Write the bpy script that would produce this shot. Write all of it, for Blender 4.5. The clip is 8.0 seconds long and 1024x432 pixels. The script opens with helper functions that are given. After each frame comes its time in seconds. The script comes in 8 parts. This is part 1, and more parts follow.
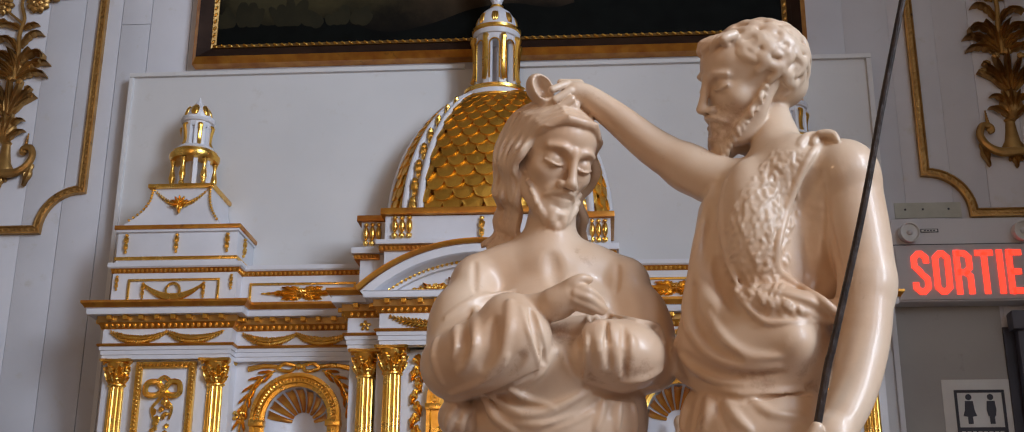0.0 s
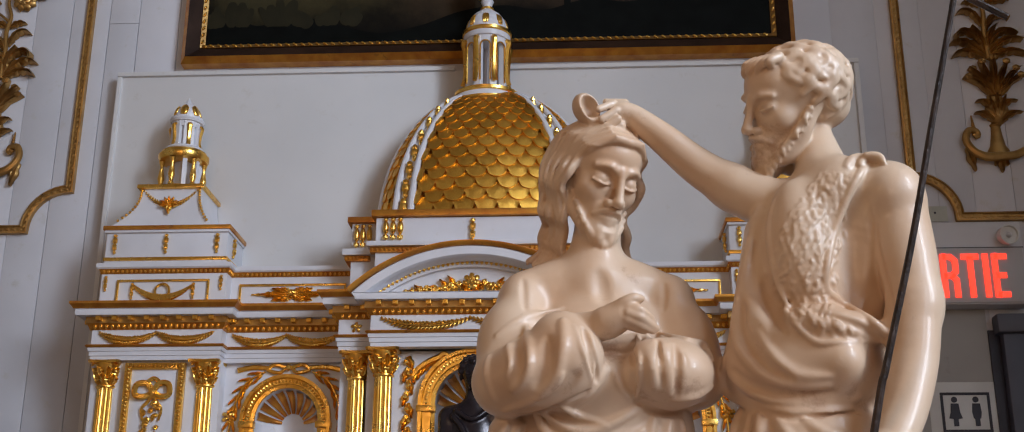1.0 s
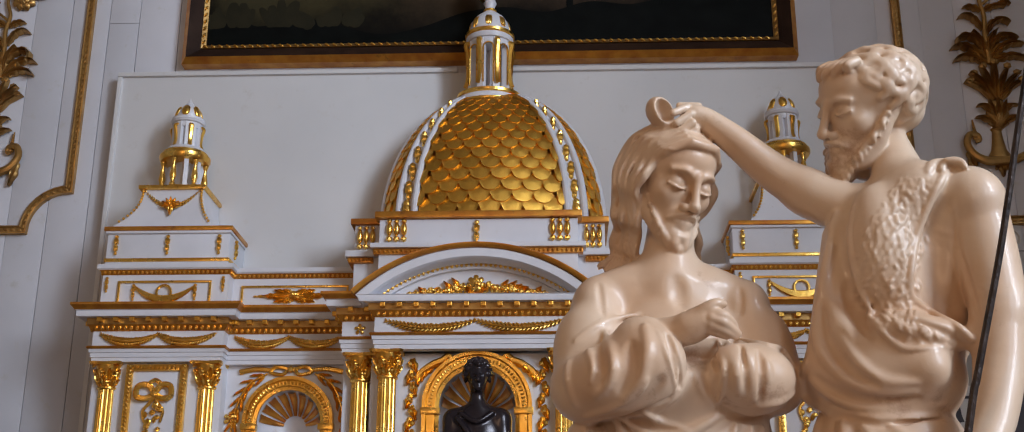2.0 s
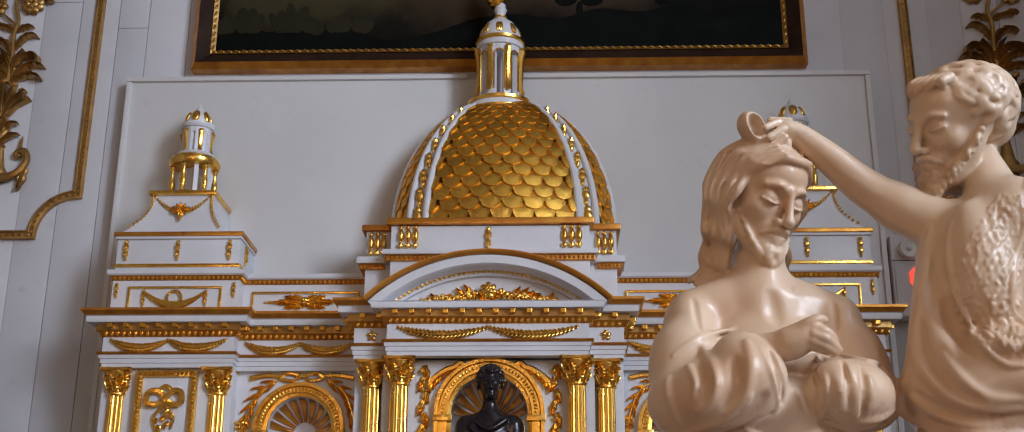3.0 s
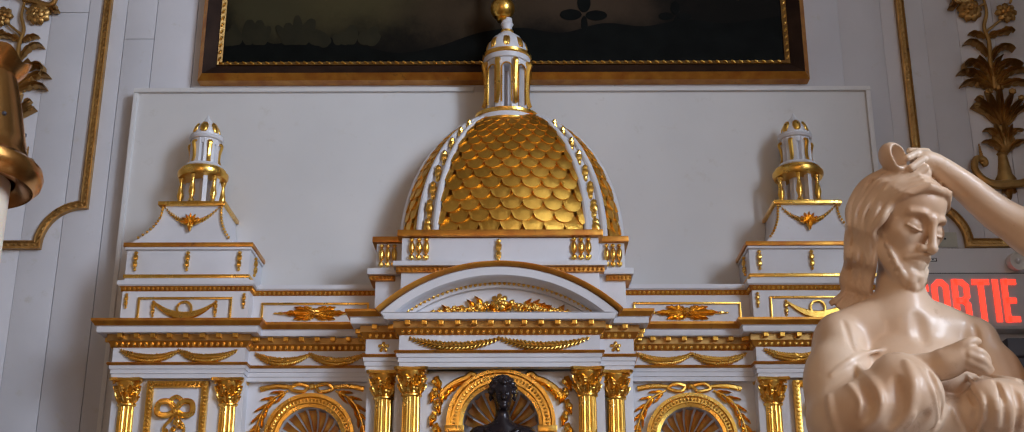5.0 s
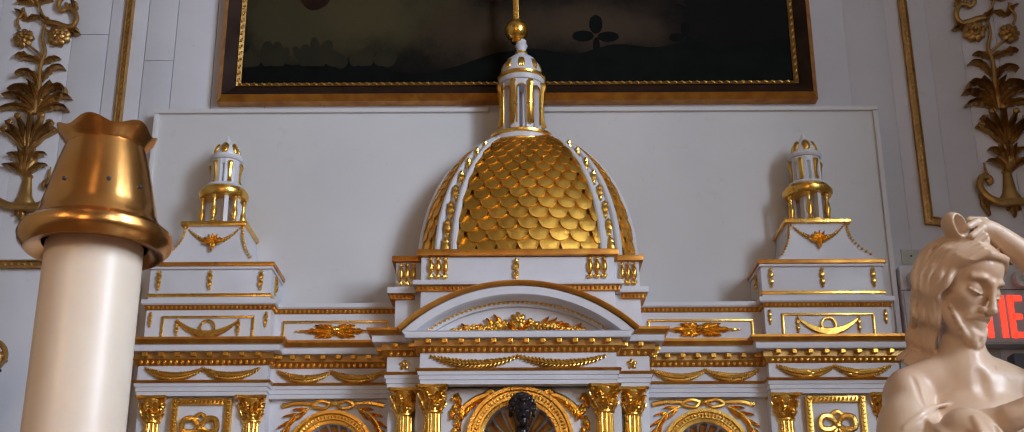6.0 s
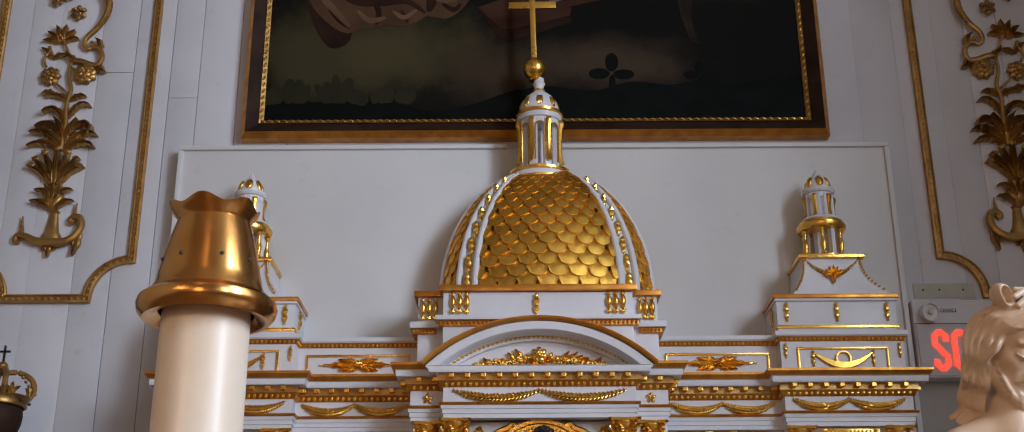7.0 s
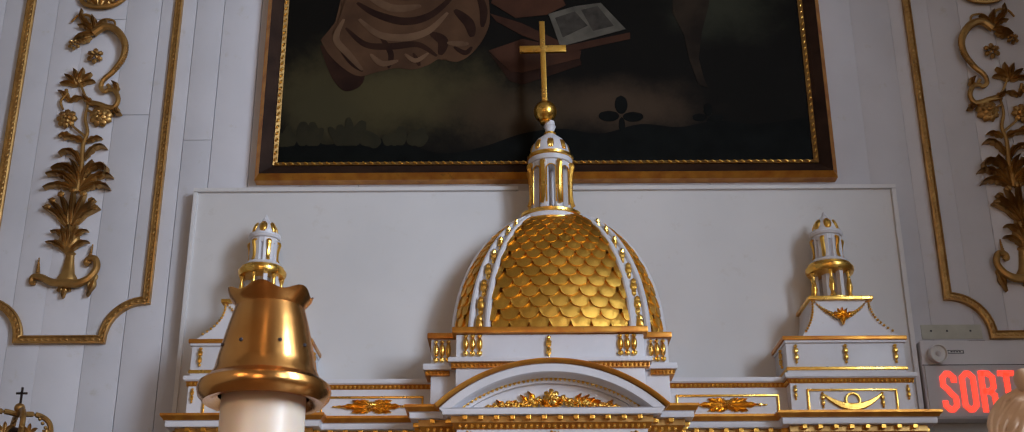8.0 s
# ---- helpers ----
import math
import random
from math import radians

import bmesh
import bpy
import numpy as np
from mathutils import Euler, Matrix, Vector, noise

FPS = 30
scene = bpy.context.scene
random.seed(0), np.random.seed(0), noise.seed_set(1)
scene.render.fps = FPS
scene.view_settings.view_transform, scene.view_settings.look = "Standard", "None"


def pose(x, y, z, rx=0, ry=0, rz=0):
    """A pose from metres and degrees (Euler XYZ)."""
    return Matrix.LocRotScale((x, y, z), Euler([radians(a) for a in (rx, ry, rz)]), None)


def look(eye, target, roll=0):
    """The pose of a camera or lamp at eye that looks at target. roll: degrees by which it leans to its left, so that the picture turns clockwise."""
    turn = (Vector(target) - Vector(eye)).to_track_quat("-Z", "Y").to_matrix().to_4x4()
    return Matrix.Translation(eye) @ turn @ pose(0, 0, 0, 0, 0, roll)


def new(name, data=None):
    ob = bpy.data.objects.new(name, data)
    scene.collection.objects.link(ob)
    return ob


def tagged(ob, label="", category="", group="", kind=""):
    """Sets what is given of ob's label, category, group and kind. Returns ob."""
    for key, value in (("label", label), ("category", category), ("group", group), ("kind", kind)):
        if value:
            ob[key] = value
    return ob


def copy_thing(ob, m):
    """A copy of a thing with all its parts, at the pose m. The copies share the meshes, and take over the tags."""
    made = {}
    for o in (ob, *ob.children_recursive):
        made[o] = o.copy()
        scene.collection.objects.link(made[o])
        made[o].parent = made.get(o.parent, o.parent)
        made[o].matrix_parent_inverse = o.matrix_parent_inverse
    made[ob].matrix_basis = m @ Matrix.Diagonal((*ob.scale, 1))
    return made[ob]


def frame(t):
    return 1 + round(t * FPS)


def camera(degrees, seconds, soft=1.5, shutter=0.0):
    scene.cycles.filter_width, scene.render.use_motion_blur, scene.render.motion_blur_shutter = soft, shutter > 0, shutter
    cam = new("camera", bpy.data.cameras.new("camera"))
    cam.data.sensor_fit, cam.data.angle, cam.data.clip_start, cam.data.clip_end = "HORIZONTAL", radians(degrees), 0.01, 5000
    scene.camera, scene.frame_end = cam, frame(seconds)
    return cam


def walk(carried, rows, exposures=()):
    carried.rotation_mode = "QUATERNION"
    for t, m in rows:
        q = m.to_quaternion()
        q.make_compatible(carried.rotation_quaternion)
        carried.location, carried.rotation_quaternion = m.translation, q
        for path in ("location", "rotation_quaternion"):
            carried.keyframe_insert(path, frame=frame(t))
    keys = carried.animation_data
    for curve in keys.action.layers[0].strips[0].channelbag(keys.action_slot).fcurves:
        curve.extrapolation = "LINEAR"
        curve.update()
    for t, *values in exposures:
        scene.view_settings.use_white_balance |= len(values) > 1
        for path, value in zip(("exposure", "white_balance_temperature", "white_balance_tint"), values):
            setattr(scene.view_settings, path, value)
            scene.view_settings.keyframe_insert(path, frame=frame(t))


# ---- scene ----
cam = camera(44.8, 8.0, soft=1.0)
METRES, EYE, TILT, LEAN, TURN = 0.7, 1.5, 0.0, 0.0, 4.2
ROWS = [
    (0.0, 0.0, 0.0, 0.0, -0.09, 18.54, -0.27),
    (0.5, -0.0345, -0.0105, 0.0069, -0.67, 18.49, -0.23),
    (1.0, -0.0736, -0.0196, 0.0147, -1.2, 18.46, -0.17),
    (2.5, -0.2165, -0.0036, 0.0222, -2.13, 18.65, -0.2),
    (3.0, -0.2705, -0.0061, 0.0284, -2.36, 18.78, -0.24),
    (3.5, -0.3253, -0.0046, 0.0317, -2.63, 18.89, -0.31),
    (4.0, -0.3769, -0.0053, 0.0223, -2.97, 19.03, -0.34),
    (4.5, -0.421, -0.018, 0.0192, -3.43, 19.15, -0.2),
    (6.0, -0.6083, -0.1954, 0.0493, -3.99, 19.47, 0.21),
    (6.5, -0.6705, -0.2655, 0.0587, -3.98, 19.95, 0.25),
    (7.0, -0.7244, -0.328, 0.0651, -3.97, 20.59, 0.25),
    (7.5, -0.7668, -0.3816, 0.0832, -3.95, 21.22, 0.24),
    (8.0, -0.7916, -0.4265, 0.116, -3.93, 21.85, 0.23),
]
walk(cam, [(t, pose(0, 0, EYE, TILT, LEAN, TURN) @ pose(METRES * x, METRES * y, METRES * z, 90 + pitch, roll, yaw)) for t, x, y, z, yaw, pitch, roll in ROWS])

# ---- world and large lights ----
world = bpy.data.worlds.new("sky")
scene.world = world
world.use_nodes = True
sky = world.node_tree.nodes.new("ShaderNodeTexSky")
sky.sky_type = "NISHITA"
sky.sun_disc = False
sky.sun_elevation, sky.sun_rotation = radians(38), radians(110)
world.node_tree.links.new(sky.outputs[0], world.node_tree.nodes["Background"].inputs[0])
world.node_tree.nodes["Background"].inputs[1].default_value = 0.1


def area(name, m, sx, sy, watts, colour):
    data = bpy.data.lights.new(name, "AREA")
    data.shape, data.size, data.size_y, data.energy, data.color = "RECTANGLE", sx, sy, watts, colour
    ob = new(name, data)
    ob.matrix_world = m
    return ob


# daylight lamps in the unseen east openings, and added warm fill
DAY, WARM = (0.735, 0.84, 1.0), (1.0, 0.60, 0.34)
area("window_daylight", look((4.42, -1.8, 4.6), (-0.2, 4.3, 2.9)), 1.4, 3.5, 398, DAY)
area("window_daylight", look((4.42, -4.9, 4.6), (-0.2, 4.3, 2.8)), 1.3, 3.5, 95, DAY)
# extra unseen opening, added to cool the statue's right edge
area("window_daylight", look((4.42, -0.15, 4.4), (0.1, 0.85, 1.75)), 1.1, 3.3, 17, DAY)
# warm fill panel added behind the visitor, for frontal light and brass reflections
area("warm_fill_panel", look((-0.9, -6.12, 2.7), (-0.5, 4.3, 2.6)), 0.9, 2.6, 42, WARM)
# invented globes that warm the statue and brass: x, y, z, watts
FILL_LAMPS = [(-1.7, -0.8, 2.45, 16), (1.2, -2.4, 2.9, 4), (-0.75, -2.4, 4.9, 12)]

# ---- materials ----


def material(name, colour, colour2=None, rough=0.5, metal=0.0, scale=8.0, bump=0.1, fine=120.0, spots=None, coat=0.0, spread=(0.35, 0.7), per_piece=0.0):
    """Two tones mixed by coarse noise, fine relief, and dark or bare spots."""
    m = bpy.data.materials.new(name)
    m.use_nodes = True
    nt = m.node_tree
    N, L = nt.nodes, nt.links
    b = N["Principled BSDF"]
    b.inputs["Metallic"].default_value = metal
    b.inputs["Coat Weight"].default_value = coat
    b.inputs["Coat Roughness"].default_value = 0.12
    tc = N.new("ShaderNodeTexCoord")
    n1 = N.new("ShaderNodeTexNoise")
    n1.inputs["Scale"].default_value, n1.inputs["Detail"].default_value = scale, 6
    L.new(tc.outputs["Object"], n1.inputs["Vector"])
    ramp = N.new("ShaderNodeMapRange")
    ramp.inputs["From Min"].default_value, ramp.inputs["From Max"].default_value = spread
    L.new(n1.outputs["Fac"], ramp.inputs["Value"])
    mix = N.new("ShaderNodeMix")
    mix.data_type = "RGBA"
    mix.inputs["A"].default_value = (*colour, 1)
    mix.inputs["B"].default_value = (*(colour2 or [c * 0.8 for c in colour]), 1)
    L.new(ramp.outputs[0], mix.inputs["Factor"])
    out = mix.outputs["Result"]
    n2 = N.new("ShaderNodeTexNoise")
    n2.inputs["Scale"].default_value, n2.inputs["Detail"].default_value = fine, 4
    L.new(tc.outputs["Object"], n2.inputs["Vector"])
    if spots:
        r2 = N.new("ShaderNodeMapRange")
        r2.inputs["From Min"].default_value, r2.inputs["From Max"].default_value = 0.60, 0.72
        n3 = N.new("ShaderNodeTexNoise")
        n3.inputs["Scale"].default_value, n3.inputs["Detail"].default_value, n3.inputs["Roughness"].default_value = spots[1], 8, 0.7
        L.new(tc.outputs["Object"], n3.inputs["Vector"])
        L.new(n3.outputs["Fac"], r2.inputs["Value"])
        mix2 = N.new("ShaderNodeMix")
        mix2.data_type = "RGBA"
        mix2.inputs["B"].default_value = (*spots[0], 1)
        L.new(out, mix2.inputs["A"])
        L.new(r2.outputs[0], mix2.inputs["Factor"])
        out = mix2.outputs["Result"]
    if per_piece:
        info = N.new("ShaderNodeObjectInfo")
        r3 = N.new("ShaderNodeMapRange")
        r3.inputs["To Min"].default_value, r3.inputs["To Max"].default_value = 1 - per_piece, 1 + per_piece * 0.3
        L.new(info.outputs["Random"], r3.inputs["Value"])
        hsv = N.new("ShaderNodeHueSaturation")
        L.new(r3.outputs[0], hsv.inputs["Value"])
        L.new(out, hsv.inputs["Color"])
        out = hsv.outputs["Color"]
    L.new(out, b.inputs["Base Color"])
    rr = N.new("ShaderNodeMapRange")
    rr.inputs["To Min"].default_value, rr.inputs["To Max"].default_value = rough * 0.75, min(1, rough * 1.3)
    L.new(n1.outputs["Fac"], rr.inputs["Value"])
    L.new(rr.outputs[0], b.inputs["Roughness"])
    bp = N.new("ShaderNodeBump")
    bp.inputs["Strength"].default_value, bp.inputs["Distance"].default_value = bump, 0.002
    L.new(n2.outputs["Fac"], bp.inputs["Height"])
    L.new(bp.outputs[0], b.inputs["Normal"])
    return m


WHITE = material("white_paint", (0.725, 0.73, 0.78), (0.64, 0.645, 0.69), 0.38, scale=6, bump=0.08, fine=60, spots=((0.64, 0.62, 0.62), 30))
WALLPAINT = material("wall_paint", (0.645, 0.65, 0.70), (0.555, 0.56, 0.605), 0.5, scale=2.5, bump=0.12, fine=35, spots=((0.55, 0.54, 0.53), 12), per_piece=0.10)
BOARDPAINT = material("board_paint", (0.69, 0.685, 0.69), (0.61, 0.61, 0.62), 0.5, scale=1.8, bump=0.1, fine=40, spots=((0.60, 0.585, 0.57), 14))
GOLD = material("gilding", (0.95, 0.60, 0.15), (0.82, 0.44, 0.07), 0.28, 1.0, scale=25, bump=0.3, fine=70, spots=((0.42, 0.17, 0.05), 30))
SCALEGOLD = material("scale_gilding", (1.0, 0.60, 0.12), (0.88, 0.44, 0.06), 0.36, 1.0, scale=30, bump=0.5, fine=45, spots=((0.45, 0.2, 0.06), 24), per_piece=0.25)
OCHRE = material("ochre_gilding", (0.68, 0.32, 0.05), (0.48, 0.17, 0.03), 0.36, 0.75, scale=18, bump=0.2, fine=90, spots=((0.30, 0.13, 0.04), 22))
OLDGOLD = material("aged_gilding", (0.50, 0.30, 0.10), (0.30, 0.16, 0.05), 0.40, 0.85, scale=14, bump=0.3, fine=90, spots=((0.12, 0.07, 0.03), 16))
TRIMGOLD = material("trim_gilding", (0.50, 0.29, 0.09), (0.32, 0.17, 0.05), 0.40, 0.7, scale=18, bump=0.3, fine=110, spots=((0.10, 0.06, 0.03), 25))
DARKWOOD = material("frame_wood", (0.040, 0.020, 0.012), (0.020, 0.010, 0.007), 0.6, scale=10, bump=0.15)
BRASS = material("brass", (0.88, 0.46, 0.15), (0.76, 0.36, 0.10), 0.21, 1.0, scale=30, bump=0.05, fine=60)
BRONZE = material("dark_bronze", (0.030, 0.022, 0.026), (0.018, 0.013, 0.016), 0.22, 0.3, scale=30, bump=0.1)
IRON = material("black_iron", (0.022, 0.018, 0.018), (0.05, 0.035, 0.03), 0.4, 0.6, scale=60, bump=0.5, fine=200)
PLASTER = material("glazed_plaster", (0.655, 0.50, 0.365), (0.55, 0.35, 0.215), 0.46, scale=14, bump=0.12, fine=90, spots=((0.36, 0.20, 0.12), 16), coat=0.22, spread=(0.4, 0.75))
GREYBOX = material("sign_housing", (0.60, 0.60, 0.63), (0.55, 0.55, 0.58), 0.4, scale=5, bump=0.05)
SIGNFACE = material("sign_face", (0.48, 0.48, 0.50), (0.44, 0.44, 0.46), 0.35, scale=5, bump=0.03)
PLASTIC = material("white_plastic", (0.66, 0.66, 0.64), (0.58, 0.58, 0.57), 0.35, scale=9, bump=0.03)
INK = material("dark_ink", (0.03, 0.028, 0.045), (0.02, 0.02, 0.03), 0.5, scale=9, bump=0.03)
BLUEGREY = material("blue_grey_paint", (0.085, 0.09, 0.125), (0.06, 0.065, 0.09), 0.45, scale=4, bump=0.1)
SHADOWGREY = material("shadow_grey_paint", (0.40, 0.39, 0.37), (0.33, 0.32, 0.31), 0.6, scale=2.5, bump=0.15, fine=30, spots=((0.25, 0.24, 0.22), 6))
DARKWOOD.node_tree.nodes["Principled BSDF"].inputs["Specular IOR Level"].default_value = 0.12
STONEFLOOR = material("floor_boards", (0.20, 0.12, 0.07), (0.14, 0.08, 0.045), 0.35, scale=3, bump=0.1)
ROOMPAINT = material("room_plaster", (0.42, 0.38, 0.33), (0.36, 0.32, 0.28), 0.7, scale=1.2, bump=0.1)
WAX = material("candle_wax", (0.80, 0.70, 0.58), (0.74, 0.62, 0.50), 0.35, scale=12, bump=0.05)
WAX.node_tree.nodes["Principled BSDF"].inputs["Subsurface Weight"].default_value = 0.35
WAX.node_tree.nodes["Principled BSDF"].inputs["Subsurface Radius"].default_value = (0.02, 0.012, 0.007)
JOINT = material("dark_joint", (0.10, 0.095, 0.09), (0.06, 0.055, 0.05), 0.8)
GREENPATCH = material("bare_primer", (0.50, 0.51, 0.45), (0.43, 0.44, 0.39), 0.7, scale=20, bump=0.2)


def glowing(name, colour, strength):
    m = material(name, colour, colour, 0.4)
    b = m.node_tree.nodes["Principled BSDF"]
    b.inputs["Emission Color"].default_value = (*colour, 1)
    b.inputs["Emission Strength"].default_value = strength
    return m


RED = glowing("lit_red", (1.0, 0.045, 0.02), 1.6)

# ---- builders ----


def finish(name, bm, mat, parent=None, label="", smooth=35):
    me = bpy.data.meshes.new(name)
    bmesh.ops.recalc_face_normals(bm, faces=bm.faces)
    bm.to_mesh(me)
    bm.free()
    if smooth:
        me.shade_smooth()
        me.set_sharp_from_angle(angle=radians(smooth))
    me.materials.append(mat)
    ob = new(name, me)
    if parent:
        ob.parent = parent
    if label:
        ob["label"] = label
    if name in ("egg_moulding", "beading"):
        ob["kind"] = "stuff"
    return ob


part = finish


def share(name, me, parent, m, label=""):
    ob = new(name, me)
    ob.parent = parent
    ob.matrix_basis = m
    if label:
        ob["label"] = label
    return ob


def thing(name, label, category, at=(0, 0, 0), group=""):
    ob = new(name)
    ob.empty_display_size = 0.05
    ob.location = at
    return tagged(ob, label, category, group)


def box(bm, x0, x1, y0, y1, z0, z1, bevel=0.0):
    r = bmesh.ops.create_cube(bm, size=1)
    bmesh.ops.scale(bm, verts=r["verts"], vec=(x1 - x0, y1 - y0, z1 - z0))
    bmesh.ops.translate(bm, verts=r["verts"], vec=((x0 + x1) / 2, (y0 + y1) / 2, (z0 + z1) / 2))
    if bevel:
        es = {e for v in r["verts"] for e in v.link_edges}
        bmesh.ops.bevel(bm, geom=list(es), offset=bevel, segments=2, affect="EDGES", profile=0.6)
    return bm


def slab(x0, x1, y0, y1, z0, z1, bevel=0.0):
    return box(bmesh.new(), x0, x1, y0, y1, z0, z1, bevel)


def lathe(bm, profile, seg=24, at=(0, 0, 0), sx=1.0, sy=1.0, a0=0.0, a1=360.0, wave=None):
    full = abs(a1 - a0) >= 360
    n = seg if full else seg + 1
    rings = []
    for r, z in profile:
        ring = []
        for i in range(n):
            a = radians(a0 + (a1 - a0) * i / seg)
            k = wave(a, r, z) if wave else 1.0
            ring.append(bm.verts.new((at[0] + sx * r * k * math.sin(a), at[1] - sy * r * k * math.cos(a), at[2] + z)))
        rings.append(ring)
    for p, q in zip(rings, rings[1:]):
        for i in range(seg):
            j = (i + 1) % n
            bm.faces.new((p[i], p[j], q[j], q[i]))
    if full:
        for ring in (rings[0], rings[-1]):
            if len(set(v.co.to_tuple(5) for v in ring)) > 2:
                bm.faces.new(ring)
    return bm


def sweep(bm, path, profile, closed_profile=True):
    """A moulding along a plan polyline, mitred at its corners. profile: (outwards, z). Outwards is to the path's right."""
    pts = [Vector(p) for p in path]
    rows = []
    for i, p in enumerate(pts):
        d0 = (p - pts[i - 1]).normalized() if i else (pts[1] - p).normalized()
        d1 = (pts[i + 1] - p).normalized() if i < len(pts) - 1 else d0
        n0, n1 = Vector((d0.y, -d0.x)), Vector((d1.y, -d1.x))
        m = (n0 + n1)
        m = m / max(0.3, m.dot(n0)) if m.length > 1e-6 else n0
        rows.append([bm.verts.new((p.x + m.x * o, p.y + m.y * o, z)) for o, z in profile])
    k = len(profile)
    for a, b in zip(rows, rows[1:]):
        for i in range(k if closed_profile else k - 1):
            j = (i + 1) % k
            bm.faces.new((a[i], b[i], b[j], a[j]))
    if closed_profile:
        bm.faces.new(rows[0])
        bm.faces.new(rows[-1])
    return bm


def tube(bm, pts, radius, seg=8, flat=1.0):
    """A round bar along points; radius: a number, or a function of 0..1. flat squeezes it along y."""
    pts = [Vector(p) for p in pts]
    n = len(pts)
    rings = []
    up = Vector((0, -1, 0))
    for i, p in enumerate(pts):
        d = (pts[min(n - 1, i + 1)] - pts[max(0, i - 1)]).normalized()
        s = d.cross(up)
        s = s.normalized() if s.length > 1e-4 else Vector((1, 0, 0))
        u = s.cross(d).normalized()
        r = radius(i / (n - 1)) if callable(radius) else radius
        ring = []
        for k in range(seg):
            a = 2 * math.pi * k / seg
            ring.append(bm.verts.new(p + s * (r * math.cos(a)) + u * (r * flat * math.sin(a))))
        rings.append(ring)
    for p, q in zip(rings, rings[1:]):
        for k in range(seg):
            j = (k + 1) % seg
            bm.faces.new((p[k], p[j], q[j], q[k]))
    bm.faces.new(rings[0])
    bm.faces.new(rings[-1])
    return bm


def spline(ctrl, n=8):
    """Catmull-Rom through the points."""
    c = [Vector(p) for p in ctrl]
    out = []
    for i in range(len(c) - 1):
        p0, p1, p2, p3 = c[max(0, i - 1)], c[i], c[i + 1], c[min(len(c) - 1, i + 2)]
        for k in range(n):
            t = k / n
            out.append(0.5 * ((2 * p1) + (p2 - p0) * t + (2 * p0 - 5 * p1 + 4 * p2 - p3) * t * t + (3 * p1 - p0 - 3 * p2 + p3) * t ** 3))
    out.append(c[-1])
    return out


def ball(bm, at, rx, ry=None, rz=None, turn=None, sub=1):
    r = bmesh.ops.create_icosphere(bm, subdivisions=sub, radius=1)
    m = Matrix.Translation(at) @ (turn or Matrix.Identity(4)) @ Matrix.Diagonal((rx, ry or rx, rz or rx, 1))
    bmesh.ops.transform(bm, matrix=m, verts=r["verts"])
    return bm


def leaf(bm, x, z, ang, length, width, y=0.0, curl=0.0, lobes=4, rise=0.02, lift=0.5, depth=0.35):
    """A carved leaf that lies on a wall facing -y: ang from straight up, clockwise, in degrees. curl: degrees of bend along it."""
    ns = 14
    a = radians(ang)
    px, pz = x, z
    rows = []
    for i in range(ns + 1):
        s = i / ns
        aa = a + radians(curl) * s * s
        if i:
            px += math.sin(aa) * length / ns
            pz += math.cos(aa) * length / ns
        w = width * 0.5 * (math.sin(math.pi * min(1, 0.08 + 0.92 * s) ** 0.8) ** 0.8) * (0.56 + 0.44 * abs(math.cos(lobes * math.pi * s))) + width * 0.04
        h = rise * (0.45 + lift * s + 0.25 * math.sin(math.pi * s))
        nx, nz = math.cos(aa), -math.sin(aa)
        row = []
        for v, hh in ((-1, 0.0), (-1, 0.55), (-0.55, 1.0 - depth * 0.3), (-0.2, 1.0 - depth), (0, 1.12), (0.2, 1.0 - depth), (0.55, 1.0 - depth * 0.3), (1, 0.55), (1, 0.0)):
            row.append(bm.verts.new((px + nx * w * v, y - h * hh, pz + nz * w * v)))
        rows.append(row)
    for p, q in zip(rows, rows[1:]):
        for k in range(8):
            bm.faces.new((p[k], p[k + 1], q[k + 1], q[k]))
    bm.faces.new(rows[-1])
    bm.faces.new(rows[0])
    return bm


def flower(bm, x, z, r, y=0.0, petals=7, rise=0.02, turn=0.0):
    """A full carved blossom: two rings of rounded petals round a heart."""
    for ring, (rr, size, lift, n) in enumerate(((0.66, 0.36, 0.35, petals), (0.36, 0.27, 0.85, max(4, petals - 2)))):
        for k in range(n):
            a = radians(turn + 360 * (k + 0.5 * ring) / n)
            m = Matrix.Rotation(a, 4, "Y") @ Matrix.Rotation(radians(-28), 4, "X")
            ball(bm, (x + math.sin(a) * r * rr, y - rise * lift, z + math.cos(a) * r * rr), r * size * 0.86, rise * 0.5, r * size, m, 1)
    ball(bm, (x, y - rise * 1.15, z), r * 0.19)
    return bm


def spiral(x, z, r0, r1, a0, turns, y=0.0, n=24):
    out = []
    for i in range(n + 1):
        s = i / n
        a = radians(a0) + 2 * math.pi * turns * s
        r = r0 + (r1 - r0) * s
        out.append(Vector((x + r * math.sin(a), y, z + r * math.cos(a))))
    return out


